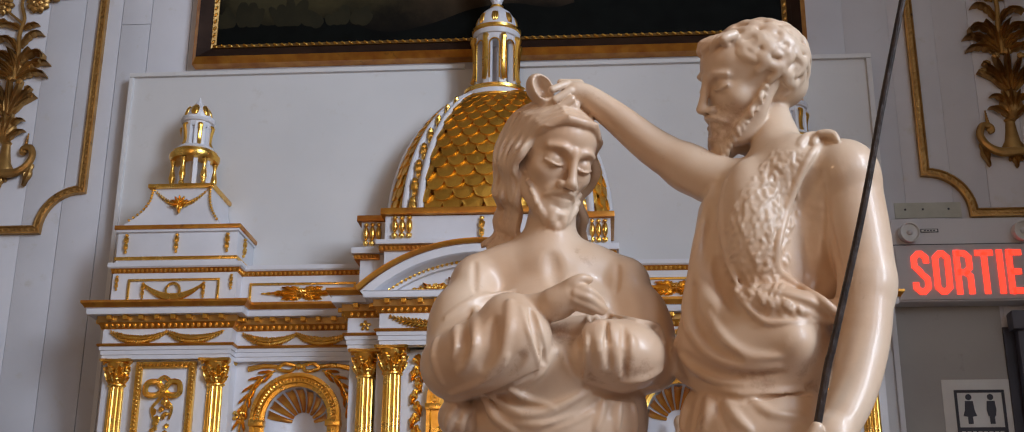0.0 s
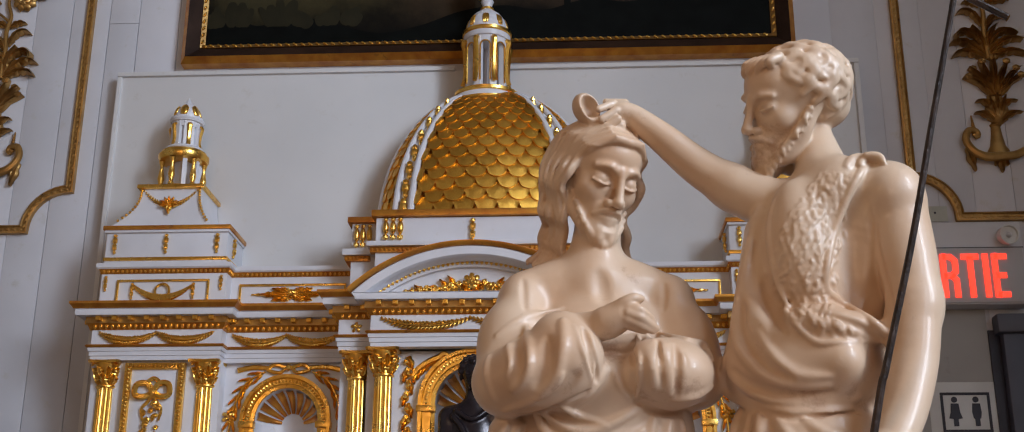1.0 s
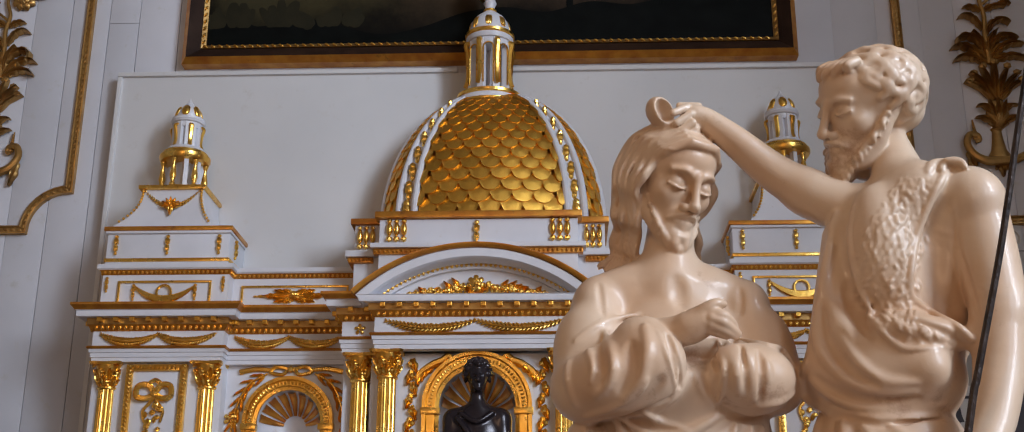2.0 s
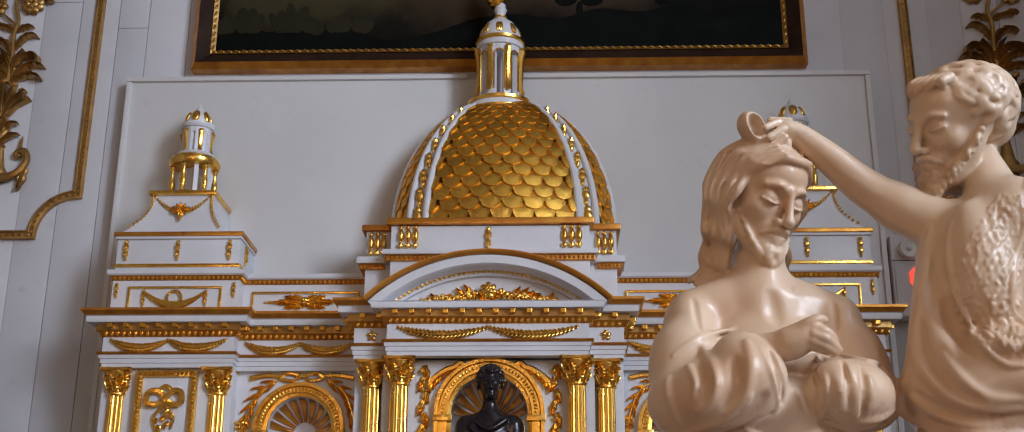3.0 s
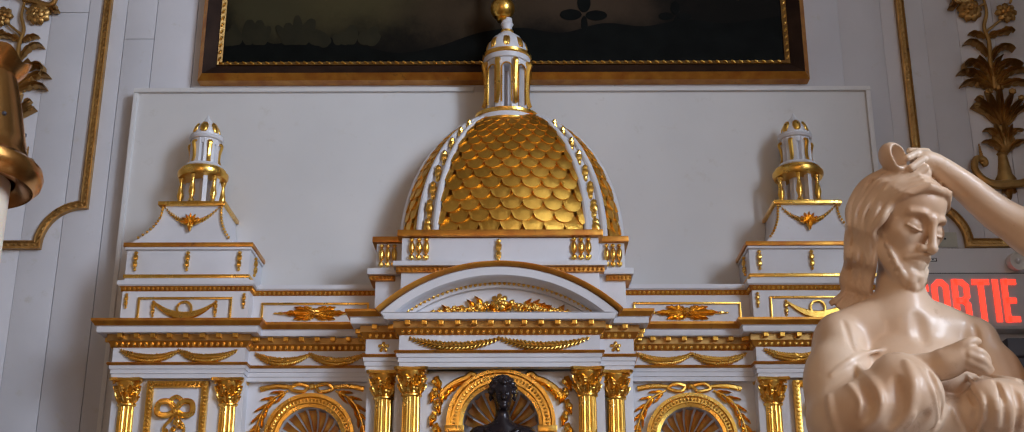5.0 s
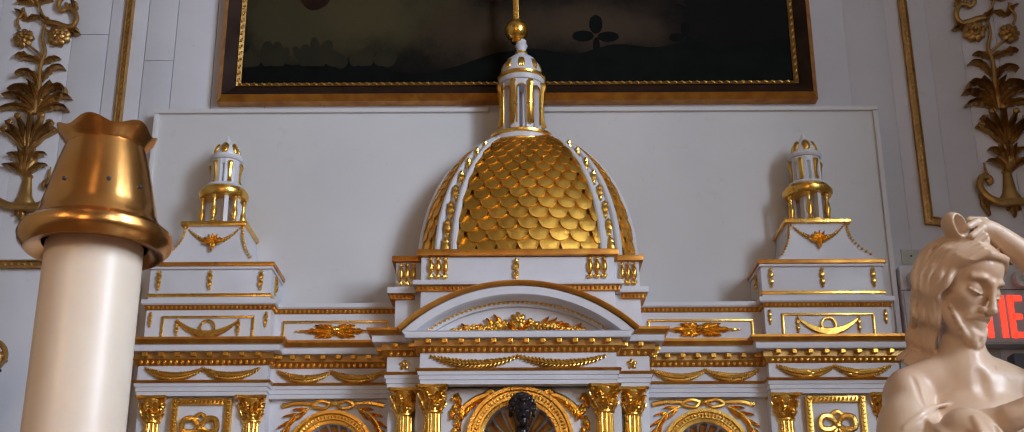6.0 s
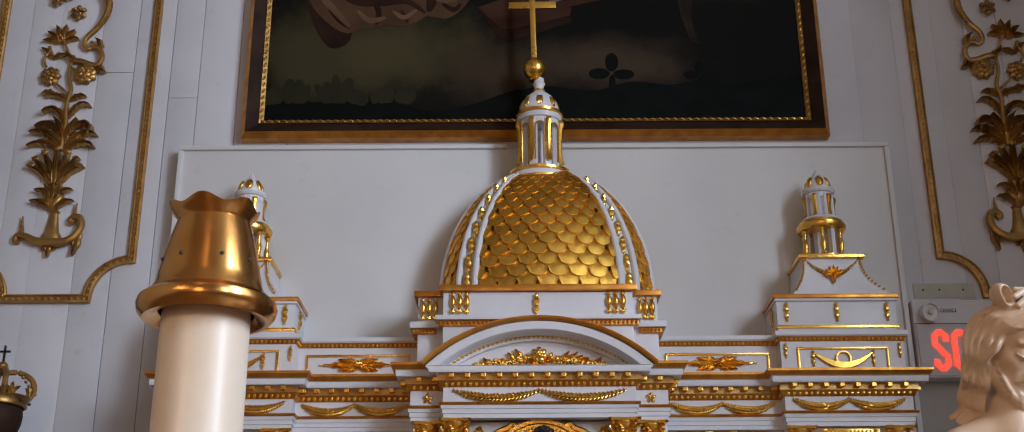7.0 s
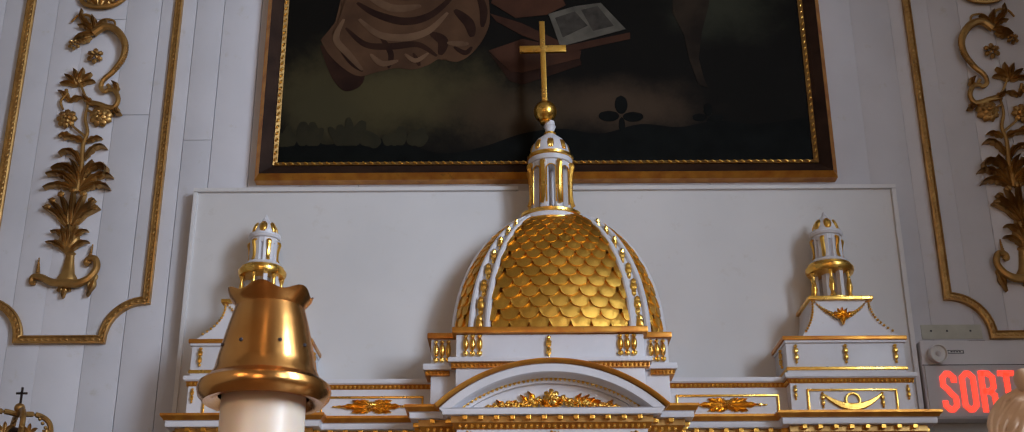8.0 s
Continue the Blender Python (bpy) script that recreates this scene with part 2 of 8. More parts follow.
def swag(bm, x0, x1, z, drop, y, r, n=26, ends=True):
    """A hanging garland of small leaves between two points."""
    rng = random.Random(int(1000 * (x0 + 10)))
    for i in range(n + 1):
        s = i / n
        x = x0 + (x1 - x0) * s
        c = 4 * s * (1 - s)
        zz = z - drop * c
        slope = math.atan2(-drop * 4 * (1 - 2 * s), (x1 - x0))
        rr = r * (0.45 + 0.55 * c)
        for side in (-1, 0, 1):
            turn = Matrix.Rotation(-slope + side * 0.6, 4, "Y")
            ball(bm, (x, y - rr * (0.9 if side == 0 else 0.5), zz + side * rr * 0.55), rr * 1.25 * rng.uniform(0.85, 1.2), rr * 0.6, rr * 0.42, turn)
    if ends:
        for x in (x0, x1):
            ball(bm, (x, y - r * 0.6, z + r * 0.2), r * 0.8)
            ball(bm, (x, y - r * 0.5, z - r * 1.4), r * 0.55, r * 0.5, r * 1.1)
            ball(bm, (x, y - r * 0.5, z - r * 3.2), r * 0.7, r * 0.6, r * 1.0)
    return bm


def along(path, step, out=0.0, inset=0.0):
    """Evenly spaced places on a plan polyline, with the outward way of each."""
    for p, q in zip(path, path[1:]):
        p, q = Vector(p), Vector(q)
        d = q - p
        n = Vector((d.y, -d.x)).normalized()
        length = d.length + 0.0
        if length < step:
            continue
        k = max(1, int((length - 2 * inset) / step))
        gap = (length - 2 * inset) / k
        for i in range(k):
            c = p + d.normalized() * (inset + gap * (i + 0.5)) + n * out
            yield c, n


# ---- the setting ----
AX = -0.405          # the altar's middle line
WALL_Y = 4.53
floor = finish("floor", slab(-5.2, 4.7, -6.2, 4.9, -0.2, 0.0), STONEFLOOR)
tagged(floor, "dark brown wooden floor boards of the chapel", "floor", kind="structure")
ceiling = finish("ceiling", slab(-5.2, 4.7, -6.2, 4.9, 7.0, 7.2), ROOMPAINT)
tagged(ceiling, "pale plaster ceiling of the chapel", "ceiling", kind="structure")
# unseen south wall, with an opening added for the warm fill panel
bm_s = bmesh.new()
for s_x0, s_x1, s_z0, s_z1 in ((-5.2, -1.4, 0.0, 7.0), (-0.4, 4.7, 0.0, 7.0), (-1.4, -0.4, 0.0, 1.35), (-1.4, -0.4, 4.05, 7.0)):
    r_s = bmesh.ops.create_cube(bm_s, size=1)
    bmesh.ops.scale(bm_s, verts=r_s["verts"], vec=(s_x1 - s_x0, 0.2, s_z1 - s_z0))
    bmesh.ops.translate(bm_s, verts=r_s["verts"], vec=((s_x0 + s_x1) / 2, -6.3, (s_z0 + s_z1) / 2))
south = finish("wall_south", bm_s, ROOMPAINT)
tagged(south, "unseen pale plaster wall with a tall opening added for warm fill", "wall", kind="structure")


def pierced_wall(name, x0, x1, openings):
    bm = bmesh.new()
    ys = [-6.2] + [v for o in openings for v in o] + [4.9]
    for i in range(0, len(ys), 2):
        box(bm, x0, x1, ys[i], ys[i + 1], 0, 7.0)
    for a, b in openings:
        box(bm, x0, x1, a, b, 0, 2.8)
        box(bm, x0, x1, a, b, 6.4, 7.0)
    return tagged(finish(name, bm, ROOMPAINT), "pale plaster side wall with tall window openings", "wall", kind="structure")


# unseen wall; the last opening is added for the lamp on the statue
pierced_wall("wall_east", 4.5, 4.7, [(-5.6, -4.2), (-2.6, -1.0), (-0.7, 0.45)])
west = finish("wall_west", slab(-5.2, -5.0, -6.2, 4.9, 0.0, 7.0), ROOMPAINT)
tagged(west, "pale plaster side wall of the chapel", "wall", kind="structure")
# blocker out of view: keeps window light off the north wall's east end
pier = finish("pier", slab(2.62, 3.4, 0.9, 1.5, 0.0, 7.0, 0.02), ROOMPAINT)
tagged(pier, "unseen square plaster pier, added to shade the north wall's east end", "pier", kind="structure")

# north wall: a core, a painted board skin, and a grey lower part beside the altar
core = finish("wall_north", slab(-5.0, 4.5, WALL_Y + 0.022, WALL_Y + 0.25, 0.0, 7.0), JOINT)
tagged(core, "white painted wall of upright wooden boards", "wall", kind="structure")


# ---- white panel behind the altar ----
def backing_panel():
    t = thing("backing_panel", "large flat off-white painted wooden panel behind the altarpiece", "panel", (AX, 4.5, 1.0))
    o = Vector((AX, 4.5, 1.0))

    def rel(bm):
        bmesh.ops.translate(bm, verts=bm.verts, vec=-o)
        return bm
    part("sheet", rel(slab(-1.872, -0.415, 4.482, WALL_Y, 1.0, 3.628, 0.002)), BOARDPAINT, t)
    part("sheet", rel(slab(-0.412, 1.05, 4.483, WALL_Y, 1.0, 3.628, 0.002)), BOARDPAINT, t)
    for x0, x1 in ((-1.886, -1.868), (1.048, 1.068)):
        part("edge_strip", rel(slab(x0, x1, 4.470, WALL_Y, 1.0, 3.626, 0.003)), BOARDPAINT, t)
    for x0, x1 in ((-1.886, -0.52), (-0.30, 1.068)):
        part("edge_strip", rel(slab(x0, x1, 4.468, WALL_Y, 3.6265, 3.645, 0.003)), BOARDPAINT, t)
    return t


backing_panel()

# ---- altarpiece ----
altar = thing("altarpiece", "white and gilded carved wooden altarpiece with domed top and columns", "altarpiece", (0, 0, 0))
C_Y, S_Y, W_Y, P_Y, B_Y = 4.05, 4.11, 4.29, 4.23, 4.485   # frieze planes: centre, side of centre, wing, end pavilion, back
U1, U2, U3, U4 = 0.338, 0.458, 0.903, 1.367


def plan(c, s, w, p, g=0.0, left=True):
    """The stepped plan line of the front, from the west end to the east end."""
    half = [(U4 + g, B_Y), (U4 + g, p), (U3 - g, p), (U3 - g, w), (U2 + g, w), (U2 + g, s), (U1 + g, s), (U1 + g, c)]
    return [(AX - u, y) for u, y in half] + [(AX + u, y) for u, y in reversed(half)]


FRONT = plan(C_Y, S_Y, W_Y, P_Y)


def band(name, prof, mat, path=None, label=""):
    return part(name, sweep(bmesh.new(), path or FRONT, prof), mat, altar, label, smooth=30)


# body behind the orders, with round-headed niches let into it
def bay(u0, u1, y, niche_u, nz, r, z0=1.6, z1=2.413, back=B_Y):
    """A front between two offsets from the middle, with an arched opening."""
    bm = bmesh.new()
    x0, x1, cx = AX + u0, AX + u1, AX + niche_u
    n = 20
    arc = [(cx + r * math.sin(radians(a)), nz + r * math.cos(radians(a))) for a in [90 - 180 * i / n for i in range(n + 1)]]
    for yy in (y,):
        outer = [(x1, z0), (x1, nz), (x1, z1), (x0, z1), (x0, nz), (x0, z0)]
        va = [bm.verts.new((px, yy, pz)) for px, pz in arc]
        vt = [bm.verts.new((x1 + (x0 - x1) * i / n, yy, z1)) for i in range(n + 1)]
        for i in range(n):
            bm.faces.new((va[i], va[i + 1], vt[i + 1], vt[i]))
        r0, r1_ = bm.verts.new((x1, yy, nz)), bm.verts.new((x0, yy, nz))
        bm.faces.new((va[0], vt[0], r0))
        bm.faces.new((va[-1], r1_, vt[-1]))
        b0, b1 = bm.verts.new((x1, yy, z0)), bm.verts.new((x0, yy, z0))
        a0, a1 = bm.verts.new((cx + r, yy, z0)), bm.verts.new((cx - r, yy, z0))
        bm.faces.new((va[0], r0, b0, a0))
        bm.faces.new((va[-1], a1, b1, r1_))
    return bm


def niche(u, y, nz, r, ro, ribs, depth):
    """A round-headed niche with a ribbed shell, and its gilded arch."""
    cx = AX + u
    bm = bmesh.new()
    # half dome and half cylinder
    n, k = 20, 8
    rows = []
    for j in range(k + 1):
        b = radians(90 * j / k)
        rows.append([bm.verts.new((cx + r * math.cos(b) * math.sin(radians(90 - 180 * i / n)), y + depth * math.sin(b), nz + r * math.cos(b) * math.cos(radians(90 - 180 * i / n)))) for i in range(n + 1)])
    for p, q in zip(rows, rows[1:]):
        for i in range(n):
            bm.faces.new((p[i], p[i + 1], q[i + 1], q[i]))
    low = []
    for j in range(2 * k + 1):
        b = math.pi * j / (2 * k)
        low.append((cx - r * math.cos(b), y + depth * math.sin(b)))
    lv = [[bm.verts.new((px, py, zz)) for px, py in low] for zz in (nz, 1.6)]
    for i in range(2 * k):
        bm.faces.new((lv[0][i], lv[0][i + 1], lv[1][i + 1], lv[1][i]))
    bmesh.ops.remove_doubles(bm, verts=bm.verts, dist=1e-5)
    nic = part("niche", bm, WHITE, altar, "white painted recess with a ribbed shell head")
    # gilded wedge rays of the shell
    for i in range(ribs):
        a0 = 90 - 180 * (i + 0.12) / ribs
        a1 = 90 - 180 * (i + 0.88) / ribs
        bm = bmesh.new()
        grid = []
        for j in range(7):
            b = radians(6 + 62 * j / 6)
            row = []
            for s in range(4):
                a = radians(a0 + (a1 - a0) * s / 3)
                lift = 0.97 - 0.05 * math.sin(math.pi * s / 3)
                row.append(bm.verts.new((cx + r * lift * math.cos(b) * math.sin(a), y + depth * lift * math.sin(b) * 0.985, nz + r * lift * math.cos(b) * math.cos(a))))
            grid.append(row)
        for p, q in zip(grid, grid[1:]):
            for s in range(3):
                bm.faces.new((p[s], p[s + 1], q[s + 1], q[s]))
        part("shell_ray", bm, OCHRE, nic, "gilded wedge of the shell")
    # arch: stepped rings carried down as jambs
    prof = [(r, 0.0), (r, -0.012), (r + 0.012, -0.014), (r + 0.014, -0.022), (ro - 0.016, -0.022), (ro - 0.012, -0.030), (ro, -0.030), (ro, 0.0)]
    bm = bmesh.new()
    rows = []
    for a in [None] + [90 - 180 * i / 36 for i in range(37)] + [-999]:
        row = []
        for rr, dy in prof:
            if a is None:
                row.append(bm.verts.new((cx + rr, y + dy, 1.6)))
            elif a == -999:
                row.append(bm.verts.new((cx - rr, y + dy, 1.6)))
            else:
                row.append(bm.verts.new((cx + rr * math.sin(radians(a)), y + dy, nz + rr * math.cos(radians(a)))))
        rows.append(row)
    for p, q in zip(rows, rows[1:]):
        for i in range(len(prof) - 1):
            bm.faces.new((p[i], p[i + 1], q[i + 1], q[i]))
    arch = part("arch", bm, GOLD, nic, "gilded moulded arch")
    bm = bmesh.new()
    m = int(math.pi * (r + ro) / 2 / 0.0125)
    for i in range(m + 1):
        a = radians(90 - 180 * i / m)
        rr = (r + ro) / 2
        ball(bm, (cx + rr * math.sin(a), y - 0.023, nz + rr * math.cos(a)), 0.0045, 0.005, 0.0075, Matrix.Rotation(a, 4, "Y"))
    part("beading", bm, GOLD, nic)
    # imposts
    for s in (-1, 1):
        part("impost", slab(cx + s * (r + ro) / 2 - (ro - r) * 0.58, cx + s * (r + ro) / 2 + (ro - r) * 0.58, y - 0.036, y, nz - 0.03, nz - 0.008, 0.002), GOLD, nic)
    return nic


CN_Y = 4.125
part("front_wall", bay(-U1 - 0.02, U1 + 0.02, CN_Y, 0.005, 2.232, 0.128), WHITE, altar)
niche(0.005, CN_Y, 2.232, 0.128, 0.184, 9, 0.16)
for s in (-1, 1):
    a, b = sorted((s * (U1 + 0.02), s * (U3 + 0.01)))
    part("front_wall", bay(a, b, W_Y + 0.03, s * 0.672, 2.212, 0.113), WHITE, altar)
    niche(s * 0.672, W_Y + 0.03, 2.212, 0.113, 0.160, 9, 0.12)
    a, b = sorted((s * U3, s * U4))
    part("end_block", slab(AX + a, AX + b, P_Y + 0.03, B_Y, 1.6, 2.413, 0.002), WHITE, altar)
    c0, c1 = sorted((s * (U1 + 0.0), s * U2))
    part("side_block", slab(AX + c0, AX + c1, 4.16, B_Y, 1.6, 2.413, 0.002), WHITE, altar)
part("base", slab(AX - 1.45, AX + 1.45, 3.72, B_Y, 0.0, 1.0, 0.01), WHITE, altar)
part("predella", slab(AX - 1.40, AX + 1.40, 3.93, B_Y, 1.0, 1.6, 0.006), WHITE, altar)

# entablature, band by band
band("architrave", [(-0.04, 2.413), (0.0, 2.413), (0.0, 2.428), (0.004, 2.429), (0.004, 2.444), (0.008, 2.445), (0.010, 2.458), (-0.04, 2.458)], WHITE)
band("gilt_fillet", [(-0.04, 2.458), (0.014, 2.458), (0.018, 2.463), (0.014, 2.468), (-0.04, 2.468)], OCHRE)
band("frieze", [(-0.04, 2.468), (0.002, 2.468), (0.002, 2.522), (-0.04, 2.522)], WHITE)
band("egg_band", [(-0.04, 2.522), (0.004, 2.522), (0.010, 2.526), (0.016, 2.538), (0.020, 2.543), (-0.04, 2.543)], OCHRE)
band("dentil_band", [(-0.04, 2.543), (0.022, 2.543), (0.022, 2.566), (-0.04, 2.566)], OLDGOLD)
band("corona", [(-0.04, 2.566), (0.050, 2.566), (0.052, 2.570), (0.052, 2.586), (0.056, 2.589), (-0.04, 2.589)], WHITE)
for half in (-1, 1):
    run = [p for p in FRONT if (p[0] - AX) * half > U1 + 0.01 or (abs(p[0] - AX) < U1 + 0.01 and (p[0] - AX) * half > 0 and p[1] == S_Y)]
    part("cornice_cap", sweep(bmesh.new(), run, [(-0.04, 2.589), (0.058, 2.589), (0.062, 2.596), (0.070, 2.604), (0.070, 2.613), (-0.04, 2.616)]), OCHRE, altar, "gilded cornice edge")

bm = bmesh.new()
for c, n in along(FRONT, 0.0205):
    turn = Matrix.Rotation(math.atan2(n.x, -n.y), 4, "Z")
    ball(bm, (c.x + n.x * 0.014, c.y + n.y * 0.014, 2.532), 0.0070, 0.0060, 0.0100, turn)
part("egg_moulding", bm, GOLD, altar, "row of small gilded eggs")
dent = bmesh.new()
box(dent, -0.0085, 0.0085, -0.022, 0.002, -0.005, 0.010, 0.0015)
dent_me = bpy.data.meshes.new("dentil")
dent.to_mesh(dent_me)
dent.free()
dent_me.materials.append(GOLD)
for c, n in along(FRONT, 0.055):
    share("dentil", dent_me, altar, Matrix.Translation((c.x + n.x * 0.022, c.y + n.y * 0.022, 2.555)) @ Matrix.Rotation(math.atan2(n.x, -n.y), 4, "Z"))

# frieze swags
def frieze_swag(x0, x1, y):
    mid = (x0 + x1) / 2
    bm = bmesh.new()
    swag(bm, x0, mid, 2.509, 0.028, y, 0.0140, 22, False)
    swag(bm, mid, x1, 2.509, 0.028, y, 0.0140, 22, False)
    return part("garland", bm, GOLD, altar, "gilded leaf garland")


frieze_swag(AX - 0.30, AX + 0.30, C_Y - 0.003)
for s in (-1, 1):
    for u0, u1, y in ((U2 + 0.03, U3 - 0.03, W_Y), (U3 + 0.03, U4 - 0.03, P_Y)):
        a, b = sorted((AX + s * u0, AX + s * u1))
        frieze_swag(a, b, y - 0.003)
    bm = flower(bmesh.new(), AX + s * 0.398, 2.494, 0.021, S_Y - 0.003, 5, 0.008)
    part("rosette", bm, GOLD, altar, "small gilded flower")


# columns
def column_meshes():
    fl = bmesh.new()
    lathe(fl, [(0.036, 0.0), (0.0365, 0.02), (0.034, 0.1), (0.031, 0.67), (0.030, 0.700)], 60, wave=lambda a, r, z: 1 - 0.085 * (0.5 + 0.5 * math.cos(20 * a)))
    cap = bmesh.new()
    lathe(cap, [(0.031, 0.0), (0.036, 0.004), (0.036, 0.009), (0.031, 0.013), (0.031, 0.03), (0.035, 0.06), (0.046, 0.083), (0.046, 0.086)], 20)
    for ring, (z, ln, rr, off) in enumerate(((0.014, 0.036, 0.031, 0), (0.034, 0.042, 0.033, 22.5))):
        for k in range(8):
            a = radians(45 * k + off)
            l = bmesh.new()
            leaf(l, 0, 0, 0, ln, 0.030, 0, 0, 3, 0.010, 1.0)
            bmesh.ops.transform(l, matrix=Matrix.Translation((0, 0, z)) @ Matrix.Rotation(a, 4, "Z") @ Matrix.Translation((0, -rr + 0.002, 0)) @ Matrix.Rotation(radians(12), 4, "X"), verts=l.verts)
            tmp = bpy.data.meshes.new("tmp")
            l.to_mesh(tmp)
            l.free()
            cap.from_mesh(tmp)
            bpy.data.meshes.remove(tmp)
    for k in range(4):
        a = radians(45 + 90 * k)
        for e in (-1, 1):
            pts = [Vector((math.sin(a) * (0.048 + 0.012 * math.cos(t)), -math.cos(a) * (0.048 + 0.012 * math.cos(t)), 0.076 + 0.012 * math.sin(t))) for t in [j * 0.6 for j in range(9)]]
            tube(cap, [p + Vector((math.cos(a) * 0.003 * e, math.sin(a) * 0.003 * e, 0)) for p in pts], lambda s: 0.004 - 0.002 * s, 6)
    q = []
    for k in range(4):
        a = radians(45 + 90 * k)
        for f_, rr in ((-0.09, 0.072), (0.09, 0.072), (math.pi / 4, 0.047)):
            q.append((rr * math.sin(a + f_), -rr * math.cos(a + f_)))
    lo, hi = [cap.verts.new((x, y, 0.086)) for x, y in q], [cap.verts.new((x * 1.05, y * 1.05, 0.096)) for x, y in q]
    cap.faces.new(lo)
    cap.faces.new(hi)
    for i in range(len(q)):
        cap.faces.new((lo[i], lo[(i + 1) % len(q)], hi[(i + 1) % len(q)], hi[i]))
    base = bmesh.new()
    box(base, -0.05, 0.05, -0.05, 0.05, 0, 0.02, 0.002)
    lathe(base, [(0.048, 0.02), (0.050, 0.028), (0.048, 0.036), (0.040, 0.040), (0.042, 0.048), (0.038, 0.054)], 24)
    return fl, cap, base


_s, _c, _b = column_meshes()
first = None
for s in (-1, 1):
    for u, y in ((0.297, 4.095), (0.397, 4.150), (0.955, 4.268), (1.312, 4.268)):
        m = Matrix.Translation((AX + s * u, y, 0))
        if first is None:
            first = thing("column", "", "")
            first.parent = altar
            first["label"] = "gilded fluted column with leafy capital"
            for k in ("category", "group"):
                if k in first:
                    del first[k]
            part("base", _b, GOLD, first).matrix_basis = Matrix.Translation((0, 0, 1.6))
            part("shaft", _s, GOLD, first).matrix_basis = Matrix.Translation((0, 0, 1.62))
            part("capital", _c, GOLD, first).matrix_basis = Matrix.Translation((0, 0, 2.317))
            first.matrix_basis = m
        else:
            copy_thing(first, m)


# gilt-framed panels with bows between the end columns
def bow_panel(cx, y):
    p = part("framed_panel", slab(cx - 0.095, cx + 0.095, y - 0.012, y + 0.01, 1.75, 2.395, 0.002), WHITE, altar, "white panel in a gilded beaded frame")
    bm = bmesh.new()
    for x0, x1, z0, z1 in ((cx - 0.108, cx - 0.084, 1.74, 2.405), (cx + 0.084, cx + 0.108, 1.74, 2.405)):
        box(bm, x0, x1, y - 0.024, y, z0, z1, 0.004)
    box(bm, cx - 0.084, cx + 0.084, y - 0.024, y, 2.381, 2.405, 0.004)
    box(bm, cx - 0.084, cx + 0.084, y - 0.024, y, 1.74, 1.764, 0.004)
    z = 1.76
    while z < 2.40:
        for x in (cx - 0.096, cx + 0.096):
            ball(bm, (x, y - 0.025, z), 0.009, 0.005, 0.0055, Matrix.Rotation(0.5, 4, "Y"))
        z += 0.0145
    x = cx - 0.09
    while x < cx + 0.09:
        ball(bm, (x, y - 0.025, 2.393), 0.0055, 0.005, 0.009, Matrix.Rotation(0.5, 4, "Y"))
        x += 0.0145
    part("panel_frame", bm, GOLD, p)
    bm = bmesh.new()
    yb = y - 0.013
    zb = 2.30
    for side in (-1, 1):
        loop = [(cx, yb - 0.006, zb), (cx + side * 0.022, yb - 0.012, zb + 0.030), (cx + side * 0.056, yb - 0.016, zb + 0.026), (cx + side * 0.060, yb - 0.016, zb - 0.010), (cx + side * 0.028, yb - 0.012, zb - 0.016), (cx, yb - 0.006, zb)]
        tube(bm, spline(loop, 6), 0.0105, 6, 0.6)
        tube(bm, spline([(cx, yb - 0.006, zb), (cx + side * 0.012, yb - 0.008, zb - 0.03), (cx + side * 0.035, yb - 0.008, zb - 0.06), (cx + side * 0.028, yb - 0.006, zb - 0.10)], 6), lambda s: 0.008 - 0.004 * s, 6, 0.6)
    loop = [(cx, yb - 0.006, zb), (cx - 0.022, yb - 0.01, zb + 0.03), (cx, yb - 0.012, zb + 0.048), (cx + 0.022, yb - 0.01, zb + 0.03), (cx, yb - 0.006, zb)]
    tube(bm, spline(loop, 6), 0.0075, 6, 0.6)
    ball(bm, (cx, yb - 0.014, zb), 0.014, 0.010, 0.014)
    rng = random.Random(5)
    for k in range(46):
        z = zb - 0.04 - 0.38 * (k / 46)
        ball(bm, (cx + rng.uniform(-0.028, 0.028), yb - rng.uniform(0.004, 0.014), z), rng.uniform(0.008, 0.014), 0.008, rng.uniform(0.008, 0.014))
    part("bow", bm, GOLD, p, "gilded ribbon bow with hanging fruit")


for s in (-1, 1):
    bow_panel(AX + s * 1.132, P_Y + 0.028)


